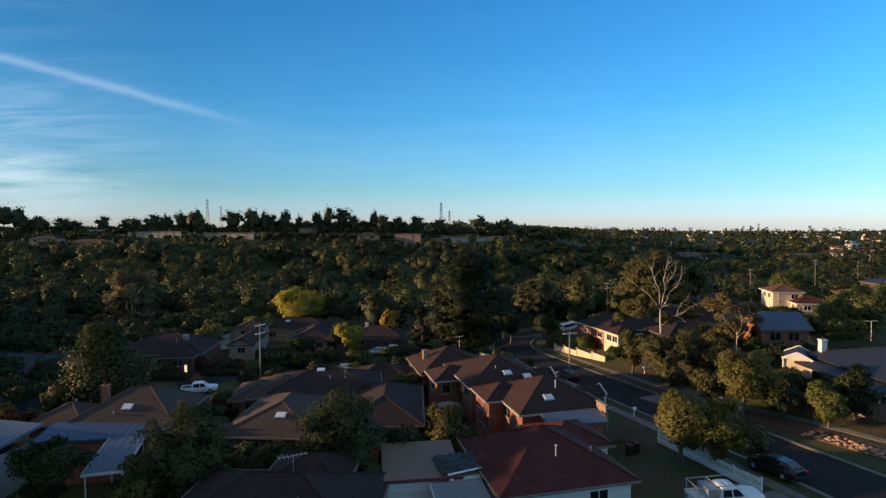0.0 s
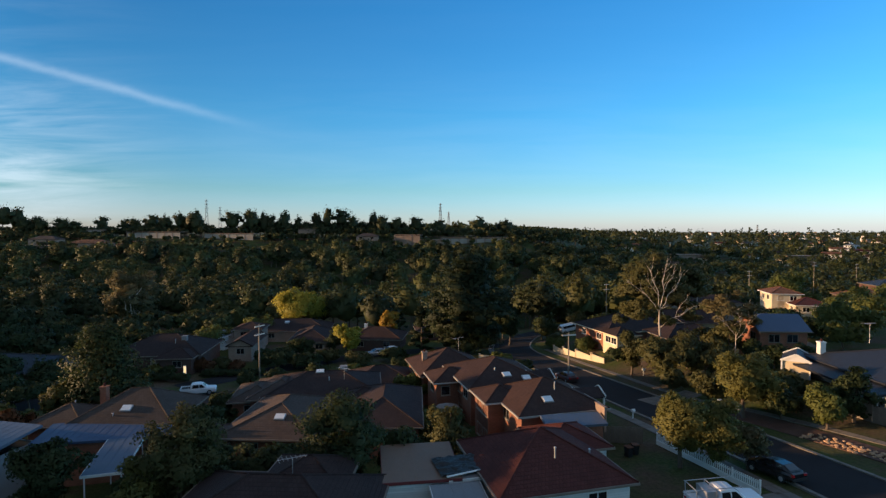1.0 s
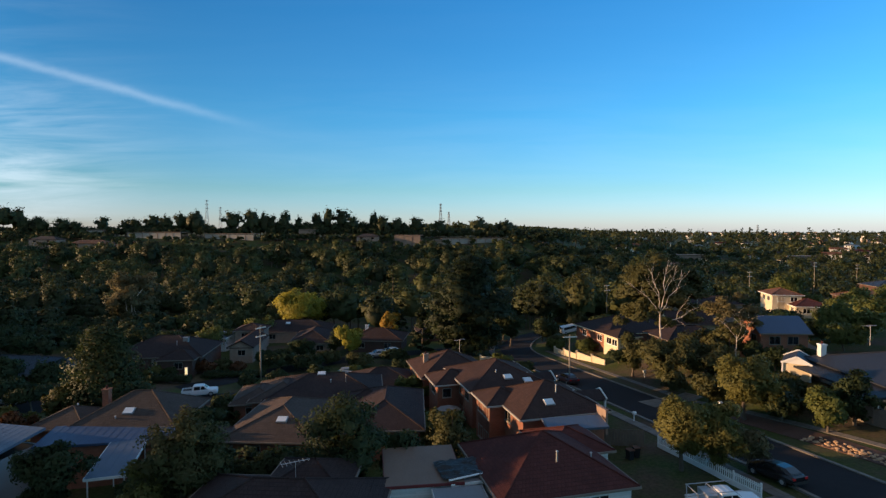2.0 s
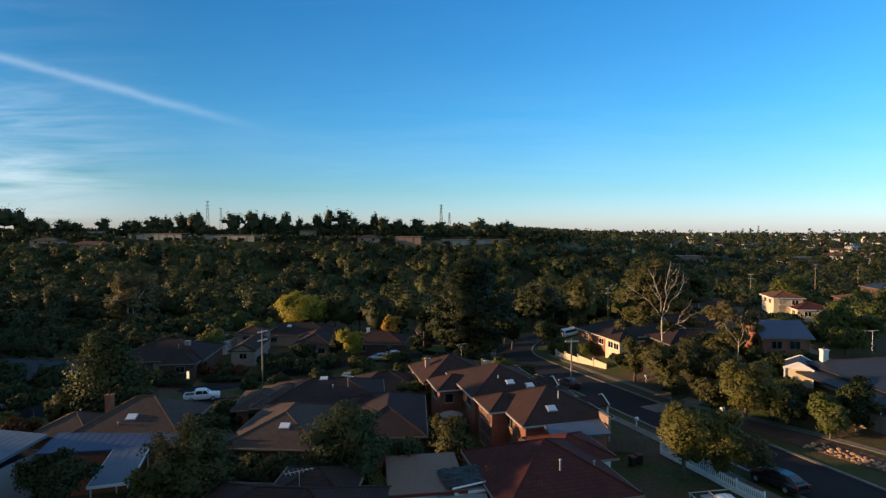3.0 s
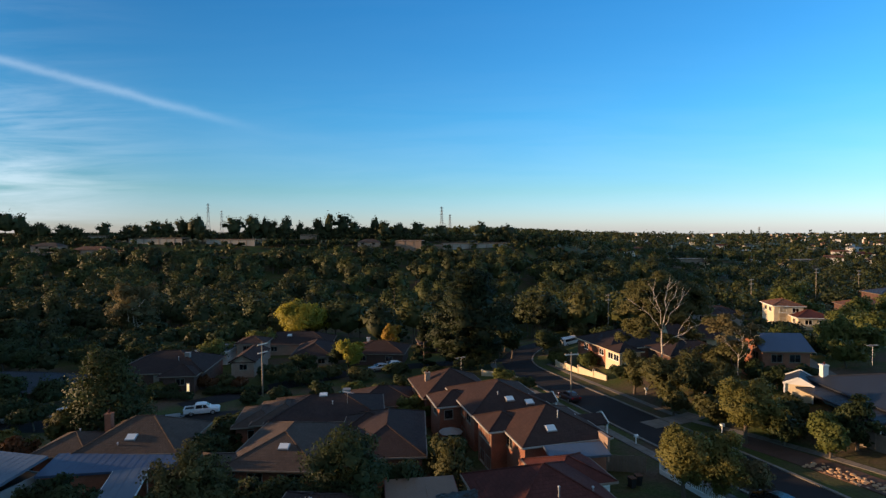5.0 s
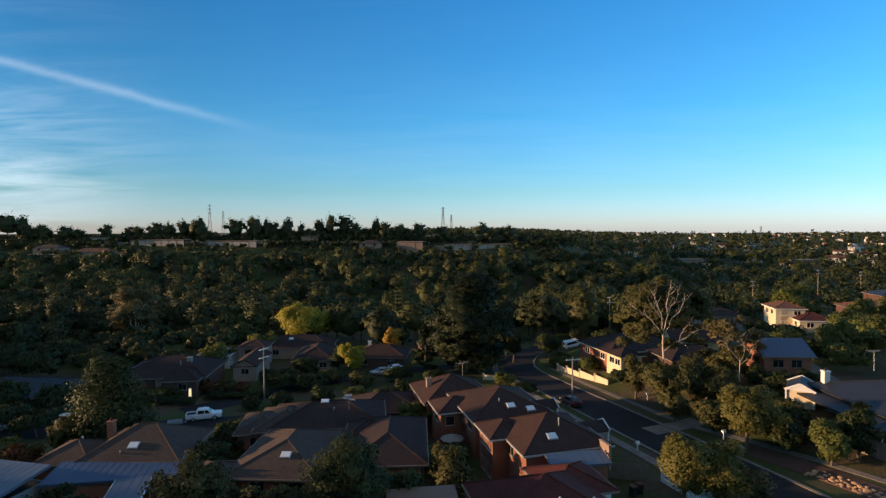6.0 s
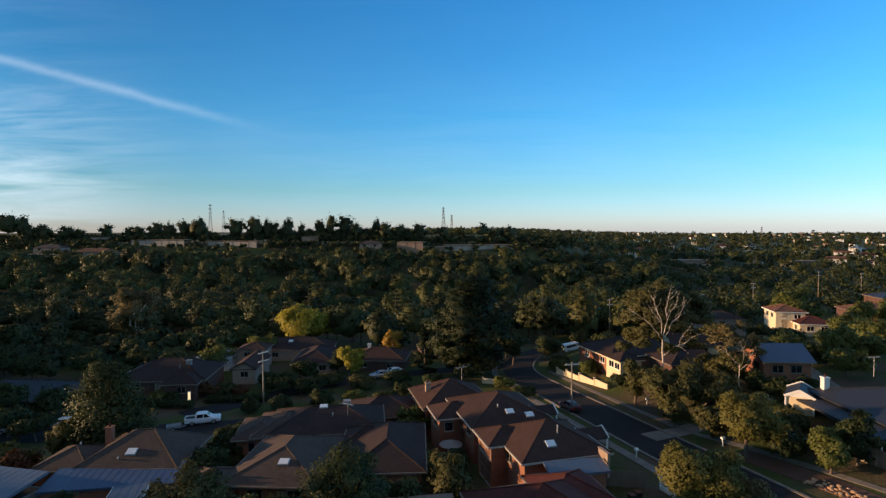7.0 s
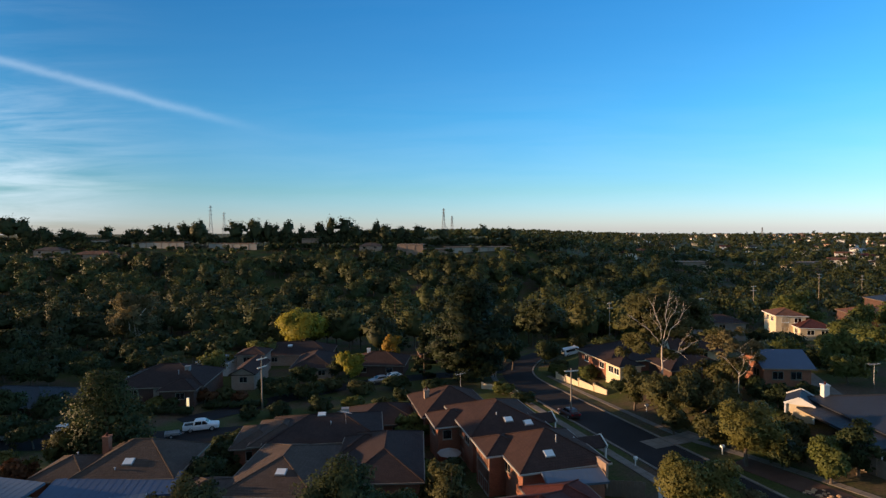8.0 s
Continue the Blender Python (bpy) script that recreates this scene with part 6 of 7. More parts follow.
def car(x, y, heading, paint, label, kind="car", name="car"):
    """A parked vehicle, its nose towards heading (degrees from +x)."""
    gz = H(x, y) + 0.07
    dx, dy = math.cos(radians(heading)), math.sin(radians(heading))
    tilt = math.degrees(math.atan2(H(x + 1.4 * dx, y + 1.4 * dy) - H(x - 1.4 * dx, y - 1.4 * dy), 2.8))
    ob = thing(name, pose(x, y, gz, 0, 0, heading) @ pose(0, 0, 0, 0, -tilt, 0), label, "car")
    P = M[paint]
    if kind == "ute":
        L, ax, r = 2.65, (1.6, -1.55), 0.38
        part("body", loft([(2.65, 0.72, 0.42, 0.75, 0.92, 0.60), (2.5, 0.86, 0.36, 0.85, 1.02, 0.74), (1.2, 0.92, 0.32, 0.95, 1.12, 0.84), (-0.75, 0.92, 0.32, 0.95, 1.10, 0.86), (-0.85, 0.92, 0.36, 0.9, 0.98, 0.90), (-2.6, 0.92, 0.42, 0.9, 0.98, 0.90)]), P, ob)
        part("cabin", loft([(1.25, 0.84, 1.08, 1.1, 1.13, 0.80), (0.55, 0.82, 1.08, 1.3, 1.72, 0.66), (0.1, 0.82, 1.08, 1.35, 1.80, 0.68), (-0.6, 0.82, 1.08, 1.35, 1.78, 0.68), (-0.85, 0.82, 1.08, 1.12, 1.16, 0.76)]), P, ob)
        g = [((1.13, -0.62, 1.19), (1.13, 0.62, 1.19), (0.62, 0.56, 1.68), (0.62, -0.56, 1.68))]
        for sd in (-1, 1):
            g.append(((0.95, sd * 0.85, 1.14), (0.15, sd * 0.85, 1.14), (0.15, sd * 0.74, 1.62), (0.5, sd * 0.74, 1.62)))
            g.append(((0.05, sd * 0.85, 1.14), (-0.62, sd * 0.85, 1.14), (-0.55, sd * 0.74, 1.62), (0.05, sd * 0.74, 1.62)))
        tray = Mesh()
        for lo, hi in (((-2.6, -0.92, 0.98), (-0.95, -0.86, 1.14)), ((-2.6, 0.86, 0.98), (-0.95, 0.92, 1.14)), ((-2.62, -0.92, 0.98), (-2.56, 0.92, 1.14))):
            tray.box(lo, hi)
        part("tray_side", tray, P, ob)
    elif kind == "dual_cab":
        L, ax, r = 2.65, (1.65, -1.5), 0.40
        part("body", loft([(2.65, 0.74, 0.44, 0.78, 0.98, 0.62), (2.5, 0.88, 0.40, 0.9, 1.08, 0.76), (1.3, 0.93, 0.36, 1.0, 1.16, 0.86), (-1.0, 0.93, 0.36, 1.0, 1.14, 0.88), (-1.1, 0.93, 0.40, 0.95, 1.04, 0.92), (-2.6, 0.93, 0.46, 0.95, 1.04, 0.92)]), P, ob)
        part("cabin", loft([(1.35, 0.84, 1.12, 1.14, 1.17, 0.80), (0.65, 0.83, 1.12, 1.34, 1.74, 0.68), (0.2, 0.83, 1.12, 1.4, 1.84, 0.70), (-0.75, 0.83, 1.12, 1.4, 1.82, 0.70), (-1.0, 0.83, 1.12, 1.36, 1.72, 0.68), (-1.15, 0.83, 1.12, 1.14, 1.18, 0.78)]), P, ob)
        g = [((1.24, -0.64, 1.22), (1.24, 0.64, 1.22), (0.72, 0.58, 1.70), (0.72, -0.58, 1.70))]
        for sd in (-1, 1):
            g.append(((1.05, sd * 0.86, 1.2), (0.2, sd * 0.86, 1.2), (0.2, sd * 0.75, 1.68), (0.6, sd * 0.75, 1.68)))
            g.append(((0.1, sd * 0.86, 1.2), (-0.85, sd * 0.86, 1.2), (-0.75, sd * 0.75, 1.68), (0.1, sd * 0.75, 1.68)))
        tray = Mesh()
        for lo, hi in (((-2.6, -0.93, 1.02), (-1.2, -0.86, 1.24)), ((-2.6, 0.86, 1.02), (-1.2, 0.93, 1.24)), ((-2.62, -0.93, 1.02), (-2.55, 0.93, 1.24))):
            tray.box(lo, hi)
        part("tray_side", tray, P, ob)
        part("tray_liner", Mesh().box((-2.5, -0.84, 1.03), (-1.22, 0.84, 1.06)), M["rubber"], ob, "black tray liner")
    elif kind == "van":
        L, ax, r = 2.5, (1.5, -1.5), 0.34
        part("body", loft([(2.45, 0.7, 0.4, 0.7, 0.9, 0.6), (2.2, 0.86, 0.32, 0.8, 1.05, 0.75), (1.4, 0.92, 0.3, 1.0, 1.85, 0.75), (-2.2, 0.92, 0.3, 1.0, 1.95, 0.78), (-2.45, 0.90, 0.35, 1.0, 1.85, 0.74)]), P, ob)
        g = [((2.0, -0.66, 1.15), (2.0, 0.66, 1.15), (1.5, 0.6, 1.75), (1.5, -0.6, 1.75))]
        for sd in (-1, 1):
            g.append(((1.5, sd * 0.93, 1.1), (-1.9, sd * 0.93, 1.1), (-1.9, sd * 0.83, 1.65), (1.2, sd * 0.83, 1.65)))
    else:
        L, ax, r = 2.3, (1.4, -1.35), 0.33
        part("body", loft([(2.28, 0.68, 0.36, 0.55, 0.68, 0.55), (2.1, 0.84, 0.28, 0.62, 0.80, 0.70), (1.0, 0.90, 0.24, 0.75, 0.96, 0.80), (-1.4, 0.90, 0.24, 0.78, 1.0, 0.80), (-2.1, 0.86, 0.30, 0.75, 0.98, 0.72), (-2.28, 0.76, 0.38, 0.7, 0.88, 0.66)]), P, ob)
        part("cabin", loft([(1.1, 0.78, 0.92, 0.95, 0.98, 0.74), (0.25, 0.76, 0.95, 1.15, 1.42, 0.60), (-0.6, 0.76, 0.95, 1.18, 1.46, 0.60), (-1.3, 0.76, 0.95, 1.12, 1.38, 0.58), (-2.0, 0.74, 0.95, 0.98, 1.02, 0.66)]), P, ob)
        g = [((0.98, -0.58, 1.04), (0.98, 0.58, 1.04), (0.32, 0.52, 1.40), (0.32, -0.52, 1.40)), ((-1.92, -0.56, 1.07), (-1.92, 0.56, 1.07), (-1.38, 0.5, 1.37), (-1.38, -0.5, 1.37))]
        for sd in (-1, 1):
            g.append(((0.8, sd * 0.79, 1.0), (-0.45, sd * 0.79, 1.0), (-0.45, sd * 0.69, 1.36), (0.2, sd * 0.69, 1.36)))
            g.append(((-0.52, sd * 0.79, 1.0), (-1.6, sd * 0.77, 1.02), (-1.2, sd * 0.68, 1.34), (-0.52, sd * 0.69, 1.36)))
    for q in g:
        c = sum((Vector(p) for p in q), Vector()) / 4
        out = Vector((c.x * 0.4, c.y, 0.35)).normalized() * 0.02
        s = Mesh()
        s.face([Vector(p) + out for p in q])
        s.face([Vector(p) - out for p in q[::-1]])
        for k in range(4):
            a, b = Vector(q[k]), Vector(q[(k + 1) % 4])
            s.face([a - out, b - out, b + out, a + out])
        part("window", s, M["glass"], ob)
    for wx in ax:
        for wy in (-0.82, 0.82):
            wheel(ob, wx, wy, r)
    for wy in (-0.62, 0.62):
        part("headlight", Mesh().box((L - 0.16, wy - 0.16, 0.62), (L - 0.02, wy + 0.16, 0.76)), M["lamp_clear"], ob)
        part("taillight", Mesh().box((-L + 0.0, wy - 0.14 + 0.08 * (wy > 0) - 0.04, 0.70), (-L + 0.12, wy + 0.14, 0.88)), M["lamp_red"], ob)
        part("mirror", Mesh().box((0.72, wy * 1.5 - 0.09, 1.02), (0.86, wy * 1.5 + 0.09, 1.16)), P, ob)
    part("bumper", Mesh().box((-L - 0.05, -0.78, 0.36), (-L + 0.06, 0.78, 0.56)), M["rubber"], ob)
    return ob


car(28.1, 44.2, 108, "car_black", "black hatchback parked at the kerb")
ute = car(21.1, 39.0, 4, "car_white", "white tray-back utility with a ladder rack", "ute")
rack = Mesh()
for px in (-2.5, -1.0):
    for py in (-0.82, 0.82):
        rack.beam((px, py, 1.0), (px, py, 1.95), 0.05)
    rack.beam((px, -0.86, 1.95), (px, 0.86, 1.95), 0.05)
for py in (-0.8, 0.8):
    rack.beam((-2.6, py, 1.97), (0.9, py, 1.97), 0.05)
part("ladder_rack", rack, M["steel"], ute, "silver tubular rack")
part("canopy", Mesh().box((-1.7, -0.75, 1.0), (-0.95, 0.75, 1.75)), M["car_silver"], ute, "grey tool canopy")
car(-38.8, 84.3, 18, "car_white", "white dual-cab utility parked on the side street", "dual_cab")


def box_trailer(x, y, heading, label):
    ob = thing("trailer", pose(x, y, H(x, y) + 0.07, 0, 0, heading), label, "trailer")
    tub = Mesh()
    for lo, hi in (((-1.0, -0.62, 0.42), (0.95, 0.62, 0.47)), ((-1.0, -0.66, 0.42), (0.95, -0.62, 0.80)), ((-1.0, 0.62, 0.42), (0.95, 0.66, 0.80)), ((0.95, -0.66, 0.42), (0.99, 0.66, 0.80)), ((-1.04, -0.66, 0.42), (-1.0, 0.66, 0.80))):
        tub.box(lo, hi)
    part("tub", tub, M["car_silver"], ob)
    part("drawbar", Mesh().beam((0.95, -0.5, 0.44), (1.7, 0, 0.44), 0.06, 0.08).beam((0.95, 0.5, 0.44), (1.7, 0, 0.44), 0.06, 0.08), M["steel"], ob)
    for wy in (-0.78, 0.78):
        wheel(ob, -0.1, wy, 0.29, 0.16)
    return ob


box_trailer(-42.0, 81.4, 24, "pale metal box trailer parked behind a white utility")
car(-13.9, 113.4, 205, "car_silver", "silver hatchback on a driveway")
car(-11.4, 116.0, 205, "car_white", "white car on a driveway")
car(5.2, 120.6, 80, "car_white", "small white car by the junction")
car(31.0, 128.8, 20, "car_white", "white van parked by a brick house", "van", "van")
car(19.8, 83.2, 105, "car_red", "dark red car parked below a power pole")
car(54.0, 134.0, 10, "car_silver", "silver car beyond the roofs")
car(-66.5, 81.0, 8, "car_silver", "silver car under dark trees")
car(-60.0, 83.5, 5, "car_white", "pale car under dark trees")
car(69.0, 158.5, 15, "car_black", "dark car on a far street")


# ---------------------------------------------------------------- poles, fences, paths
def pole(x, y, top, label, arms=2, turn=0):
    gz = H(x, y)
    h = top - gz
    ob = thing("power_pole", pose(x, y, gz, 0, 0, turn), label, "pole", "power poles")
    part("post", Mesh().tube([(0, 0, -0.5), (0, 0, h * 0.5), (0, 0, h)], [0.15, 0.125, 0.10], 9), M["timber"], ob, smooth=True)
    for k in range(arms):
        z = h - 0.35 - k * 1.5
        a = part("crossarm", Mesh().box((-1.15, -0.20, z - 0.10), (1.15, -0.06, z + 0.08)), M["arm"], ob)
        for q in (-1.0, -0.45, 0.45, 1.0):
            part("insulator", Mesh().tube([(q, -0.115, z + 0.06), (q, -0.115, z + 0.13), (q, -0.115, z + 0.24)], [0.03, 0.06, 0.04], 7), M["insulator"], a)
    return ob


pole(-32.6, 94.6, 9.0, "grey timber power pole with two crossarms", 2, 62)
pole(19.9, 82.6, 9.8, "grey timber power pole with one crossarm beside the street", 1, 12)
pole(50.2, 161.5, 9.4, "timber power pole on a far street", 2, 30)
pole(68.5, 142.0, 13.2, "timber power pole with crossarms above roofs", 2, 30)
pole(112.0, 193.0, 10.9, "timber power pole on a far street", 2, 20)
pole(163.0, 232.0, 11.8, "timber power pole on a far street", 2, 20)
pole(184.8, 236.0, 10.6, "timber power pole on a far street", 2, 20)


def picket_fence(line, tall, label, mat="white"):
    """Posts, two rails and pickets along a line, stepping down with the ground."""
    x0, y0 = line[0]
    ob = thing("fence", pose(x0, y0, H(x0, y0)), label, "fence")
    inv = ob.matrix_world.inverted()
    pts = dense(line, 2.4)
    pk = Mesh().box((-0.06, -0.014, 0.04), (0.06, 0.014, tall)).mesh("picket", M[mat])
    for k, p in enumerate(pts):
        b = inv @ Vector((p.x, p.y, H(p.x, p.y)))
        part("post", Mesh().box((b.x - 0.06, b.y - 0.06, b.z - 0.3), (b.x + 0.06, b.y + 0.06, b.z + tall + 0.1)), M[mat], ob)
        if k + 1 < len(pts):
            q = pts[k + 1]
            c = inv @ Vector((q.x, q.y, H(q.x, q.y)))
            for z in (0.3, tall - 0.2):
                part("rail", Mesh().beam(b + Vector((0, 0, z)), c + Vector((0, 0, z)), 0.04, 0.09), M[mat], ob)
            n = 14
            part("plinth", Mesh().beam(b + Vector((0, 0, 0.12)), c + Vector((0, 0, 0.12)), 0.16, 0.62), M[mat], ob, "white rendered plinth")
            az = math.atan2(c.y - b.y, c.x - b.x)
            for j in range(1, n):
                o = part("picket", pk, None, ob)
                o.matrix_local = Matrix.Translation(b.lerp(c, j / n)) @ Matrix.Rotation(az, 4, "Z") @ Matrix.Translation((0, -0.03, 0))
    return ob


def board_fence(line, tall, mat, label, name="fence"):
    x0, y0 = line[0]
    ob = thing(name, pose(x0, y0, H(x0, y0)), label, "fence")
    inv = ob.matrix_world.inverted()
    pts = dense(line, 2.4)
    for p, q in zip(pts, pts[1:]):
        b, c = inv @ Vector((p.x, p.y, H(p.x, p.y))), inv @ Vector((q.x, q.y, H(q.x, q.y)))
        d = (c - b)
        n = 16
        for j in range(n):
            s = Mesh()
            u, v = b.lerp(c, (j + 0.04) / n), b.lerp(c, (j + 0.96) / n)
            t = tall + 0.03 * ((j * 7) % 3)
            s.beam(u.lerp(v, 0.5) + Vector((0, 0, -0.2)), u.lerp(v, 0.5) + Vector((0, 0, t)), d.length / n * 0.94, 0.025, up=(-d.y, d.x, 0))
            part("paling", s, M[mat], ob)
        part("post", Mesh().box((b.x - 0.05, b.y - 0.05, b.z - 0.3), (b.x + 0.05, b.y + 0.05, b.z + tall + 0.05)), M[mat], ob)
    return ob


def low_wall(line, tall, mat, label, step=3.0, piers=True):
    x0, y0 = line[0]
    ob = thing("garden_wall", pose(x0, y0, H(x0, y0)), label, "wall")
    inv = ob.matrix_world.inverted()
    pts = dense(line, step)
    s = Mesh()
    for p, q in zip(pts, pts[1:]):
        b, c = inv @ Vector((p.x, p.y, H(p.x, p.y))), inv @ Vector((q.x, q.y, H(q.x, q.y)))
        z = max(b.z, c.z) + tall
        az = math.atan2(c.y - b.y, c.x - b.x)
        s.box((0, -0.1, min(b.z, c.z) - 0.4), ((Vector((c.x - b.x, c.y - b.y))).length, 0.1, z), Matrix.Translation((b.x, b.y, 0)) @ Matrix.Rotation(az, 4, "Z"))
        if piers:
            part("pier", Mesh().box((b.x - 0.17, b.y - 0.17, b.z - 0.4), (b.x + 0.17, b.y + 0.17, z + 0.15)).box((b.x - 0.21, b.y - 0.21, z + 0.15), (b.x + 0.21, b.y + 0.21, z + 0.21)), M[mat], ob)
    part("wall", s, M[mat], ob)
    return ob


picket_fence([(21.9, 53.3), (23.5, 46.9), (24.2, 43.6), (24.9, 40.9)], 1.15, "low white picket fence stepping down the hill")
board_fence([(16.2, 55.0), (20.6, 53.6)], 1.7, "paling", "weathered timber paling fence")
board_fence([(-26.5, 72.0), (-28.0, 62.0), (-29.5, 54.0)], 1.7, "paling", "weathered timber paling fence")
board_fence([(43.4, 56.0), (47.0, 49.0), (52.0, 45.0)], 1.8, "paling", "grey timber paling fence beside a garden")
low_wall([(23.4, 110.0), (26.0, 102.0), (28.9, 93.6)], 0.9, "cream", "cream rendered front wall with piers")
low_wall([(7.6, 105.0), (11.0, 103.2), (13.8, 98.6)], 0.8, "cream", "pale rendered garden wall at the corner")


def stone_row(line, label, seed):
    """Rough sandstone boulders set along the top of a bank."""
    rng = np.random.default_rng(seed)
    x0, y0 = line[0]
    ob = thing("stone_edging", pose(x0, y0, H(x0, y0)), label, "edging")
    inv = ob.matrix_world.inverted()
    for p in dense(line, 0.50):
        for row in range(4):
            q = p + Vector((rng.normal() * 0.14 + row * 0.38, rng.normal() * 0.12, 0))
            b = inv @ Vector((q.x, q.y, H(q.x, q.y)))
            bm = bmesh.new()
            bmesh.ops.create_icosphere(bm, subdivisions=1, radius=rng.uniform(0.13, 0.29))
            for v in bm.verts:
                v.co = Vector((v.co.x * rng.uniform(0.8, 1.3), v.co.y * rng.uniform(0.8, 1.3), v.co.z * 0.55))
            me = bpy.data.meshes.new("stone")
            bm.to_mesh(me)
            bm.free()
            me.materials.append(M["stone"])
            o = part("stone", me, None, ob)
            o.matrix_local = Matrix.Translation(b + Vector((0, 0, 0.06 + 0.07 * row))) @ Matrix.Rotation(rng.uniform(0, 6.28), 4, "Z")
    return ob


stone_row([(36.2, 52.8), (37.0, 51.0), (38.3, 46.7), (39.9, 42.0)], "rough sandstone boulders edging a garden bank", 5)


def porch(x, y, yaw, wide, deep, z, label, walled=False, roof="tile_dark"):
    """A small white gabled porch on posts, or over walls."""
    gz = H(x, y)
    ob = thing("porch", pose(x, y, gz, 0, 0, yaw), label, "porch")
    z -= gz
    planes, lines, gables = roof_planes(-wide / 2, wide / 2, -deep / 2, deep / 2, z, 28, GAB)
    r = Mesh()
    for f in planes:
        r.face(f), r.face([Vector(p) - Vector((0, 0, 0.12)) for p in f[::-1]])
    part("roof", r, M[roof], ob)
    g = Mesh()
    for t in gables:
        g.face(t)
        for k in (1, 2):
            g.beam(t[k], t[(k + 1) % 3], 0.10, 0.28)
    part("gable", g, M["white"], ob)
    for px in (-wide / 2 + 0.15, wide / 2 - 0.15):
        for py in (-deep / 2 + 0.15, deep / 2 - 0.15):
            part("post", Mesh().box((px - 0.09, py - 0.09, -0.6), (px + 0.09, py + 0.09, z)), M["white"], ob)
    if walled:
        a, b = wide / 2 - 0.25, deep / 2 - 0.25
        w = Mesh()
        for lo, hi in (((-a, -b), (a, -b + 0.15)), ((-a, b - 0.15), (a, b)), ((-a, -b + 0.15), (-a + 0.15, b - 0.15)), ((a - 0.15, -b + 0.15), (a, b - 0.15))):
            w.box((*lo, -0.6), (*hi, z - 0.02))
        part("wall", w, M["cream"], ob, "cream rendered wall")
    return ob


porch(46.3, 68.8, 54, 4.8, 3.3, 9.15, "white gabled entrance porch beside a charcoal roof", True, "tile_black")
porch(16.4, 60.0, 15, 3.4, 3.0, 7.2, "white gabled porch on posts facing the street")
porch(12.6, 68.9, 15, 3.4, 3.0, 6.8, "white gabled porch with a pale metal roof")


def umbrella(x, y, z, label):
    gz = H(x, y)
    ob = thing("patio_umbrella", pose(x, y, gz), label, "umbrella")
    h = z - gz
    c = Mesh()
    n = 8
    rim = [Vector((1.5 * math.cos(k * 6.2832 / n), 1.5 * math.sin(k * 6.2832 / n), h - 0.5)) for k in range(n)]
    for k in range(n):
        c.face([rim[k], rim[(k + 1) % n], (0, 0, h)])
        c.face([(0, 0, h - 0.03), rim[(k + 1) % n] - Vector((0, 0, 0.03)), rim[k] - Vector((0, 0, 0.03))])
    part("canopy", c, M["grey_wall"], ob, "grey canopy")
    part("pole", Mesh().tube([(0, 0, -0.2), (0, 0, h)], [0.03, 0.03], 6), M["steel"], ob)
    return ob


def wheelie_bin(x, y, turn, label):
    ob = thing("wheelie_bin", pose(x, y, H(x, y), 0, 0, turn), label, "bin")
    b = Mesh()
    lo = [Vector(p) for p in ((-0.22, -0.26, 0.05), (0.22, -0.26, 0.05), (0.22, 0.26, 0.05), (-0.22, 0.26, 0.05))]
    hi = [Vector(p) for p in ((-0.28, -0.33, 0.95), (0.28, -0.33, 0.95), (0.28, 0.33, 0.95), (-0.28, 0.33, 0.95))]
    for k in range(4):
        b.face([lo[k], lo[(k + 1) % 4], hi[(k + 1) % 4], hi[k]])
    b.face(lo[::-1]), b.face(hi)
    part("body", b, M["rubber"], ob)
    part("lid", Mesh().box((-0.31, -0.36, 0.955), (0.31, 0.36, 1.03)), M["tile_orange"], ob, "yellow-brown lid")
    for s in (-0.2, 0.2):
        part("wheel", Mesh().tube([(s - 0.04, 0.3, 0.1), (s + 0.04, 0.3, 0.1)], [0.1, 0.1], 10), M["rubber"], ob)
    return ob


def letterbox(x, y, turn, label):
    ob = thing("letterbox", pose(x, y, H(x, y), 0, 0, turn), label, "letterbox")
    part("post", Mesh().box((-0.05, -0.05, -0.2), (0.05, 0.05, 0.85)), M["white"], ob)
    bx = Mesh().box((-0.17, -0.22, 0.85), (0.17, 0.22, 1.1))
    bx.face([(-0.2, -0.25, 1.1), (0.2, -0.25, 1.1), (0.2, 0, 1.22), (-0.2, 0, 1.22)])
    bx.face([(-0.2, 0, 1.22), (0.2, 0, 1.22), (0.2, 0.25, 1.1), (-0.2, 0.25, 1.1)])
    part("box", bx, M["white"], ob)
    return ob


umbrella(0.8, 64.6, 4.7, "grey patio umbrella in a garden")
wheelie_bin(18.0, 50.4, 20, "dark wheelie bin with a yellow-brown lid")
wheelie_bin(18.8, 50.9, 5, "dark wheelie bin beside another")
letterbox(31.6, 82.4, 10, "small white letterbox on a post")
letterbox(33.8, 64.0, 10, "small white letterbox by the footpath")
letterbox(22.6, 62.0, 10, "small white letterbox by a drive")


def path(name, line, lo, hi, mat, label, lift=0.09):
    ob = tagged(new(name, ribbon(line, lo, hi, lift, 0.1, 1.0).mesh(name, M[mat], True)), label, "path", kind="structure")
    return ob


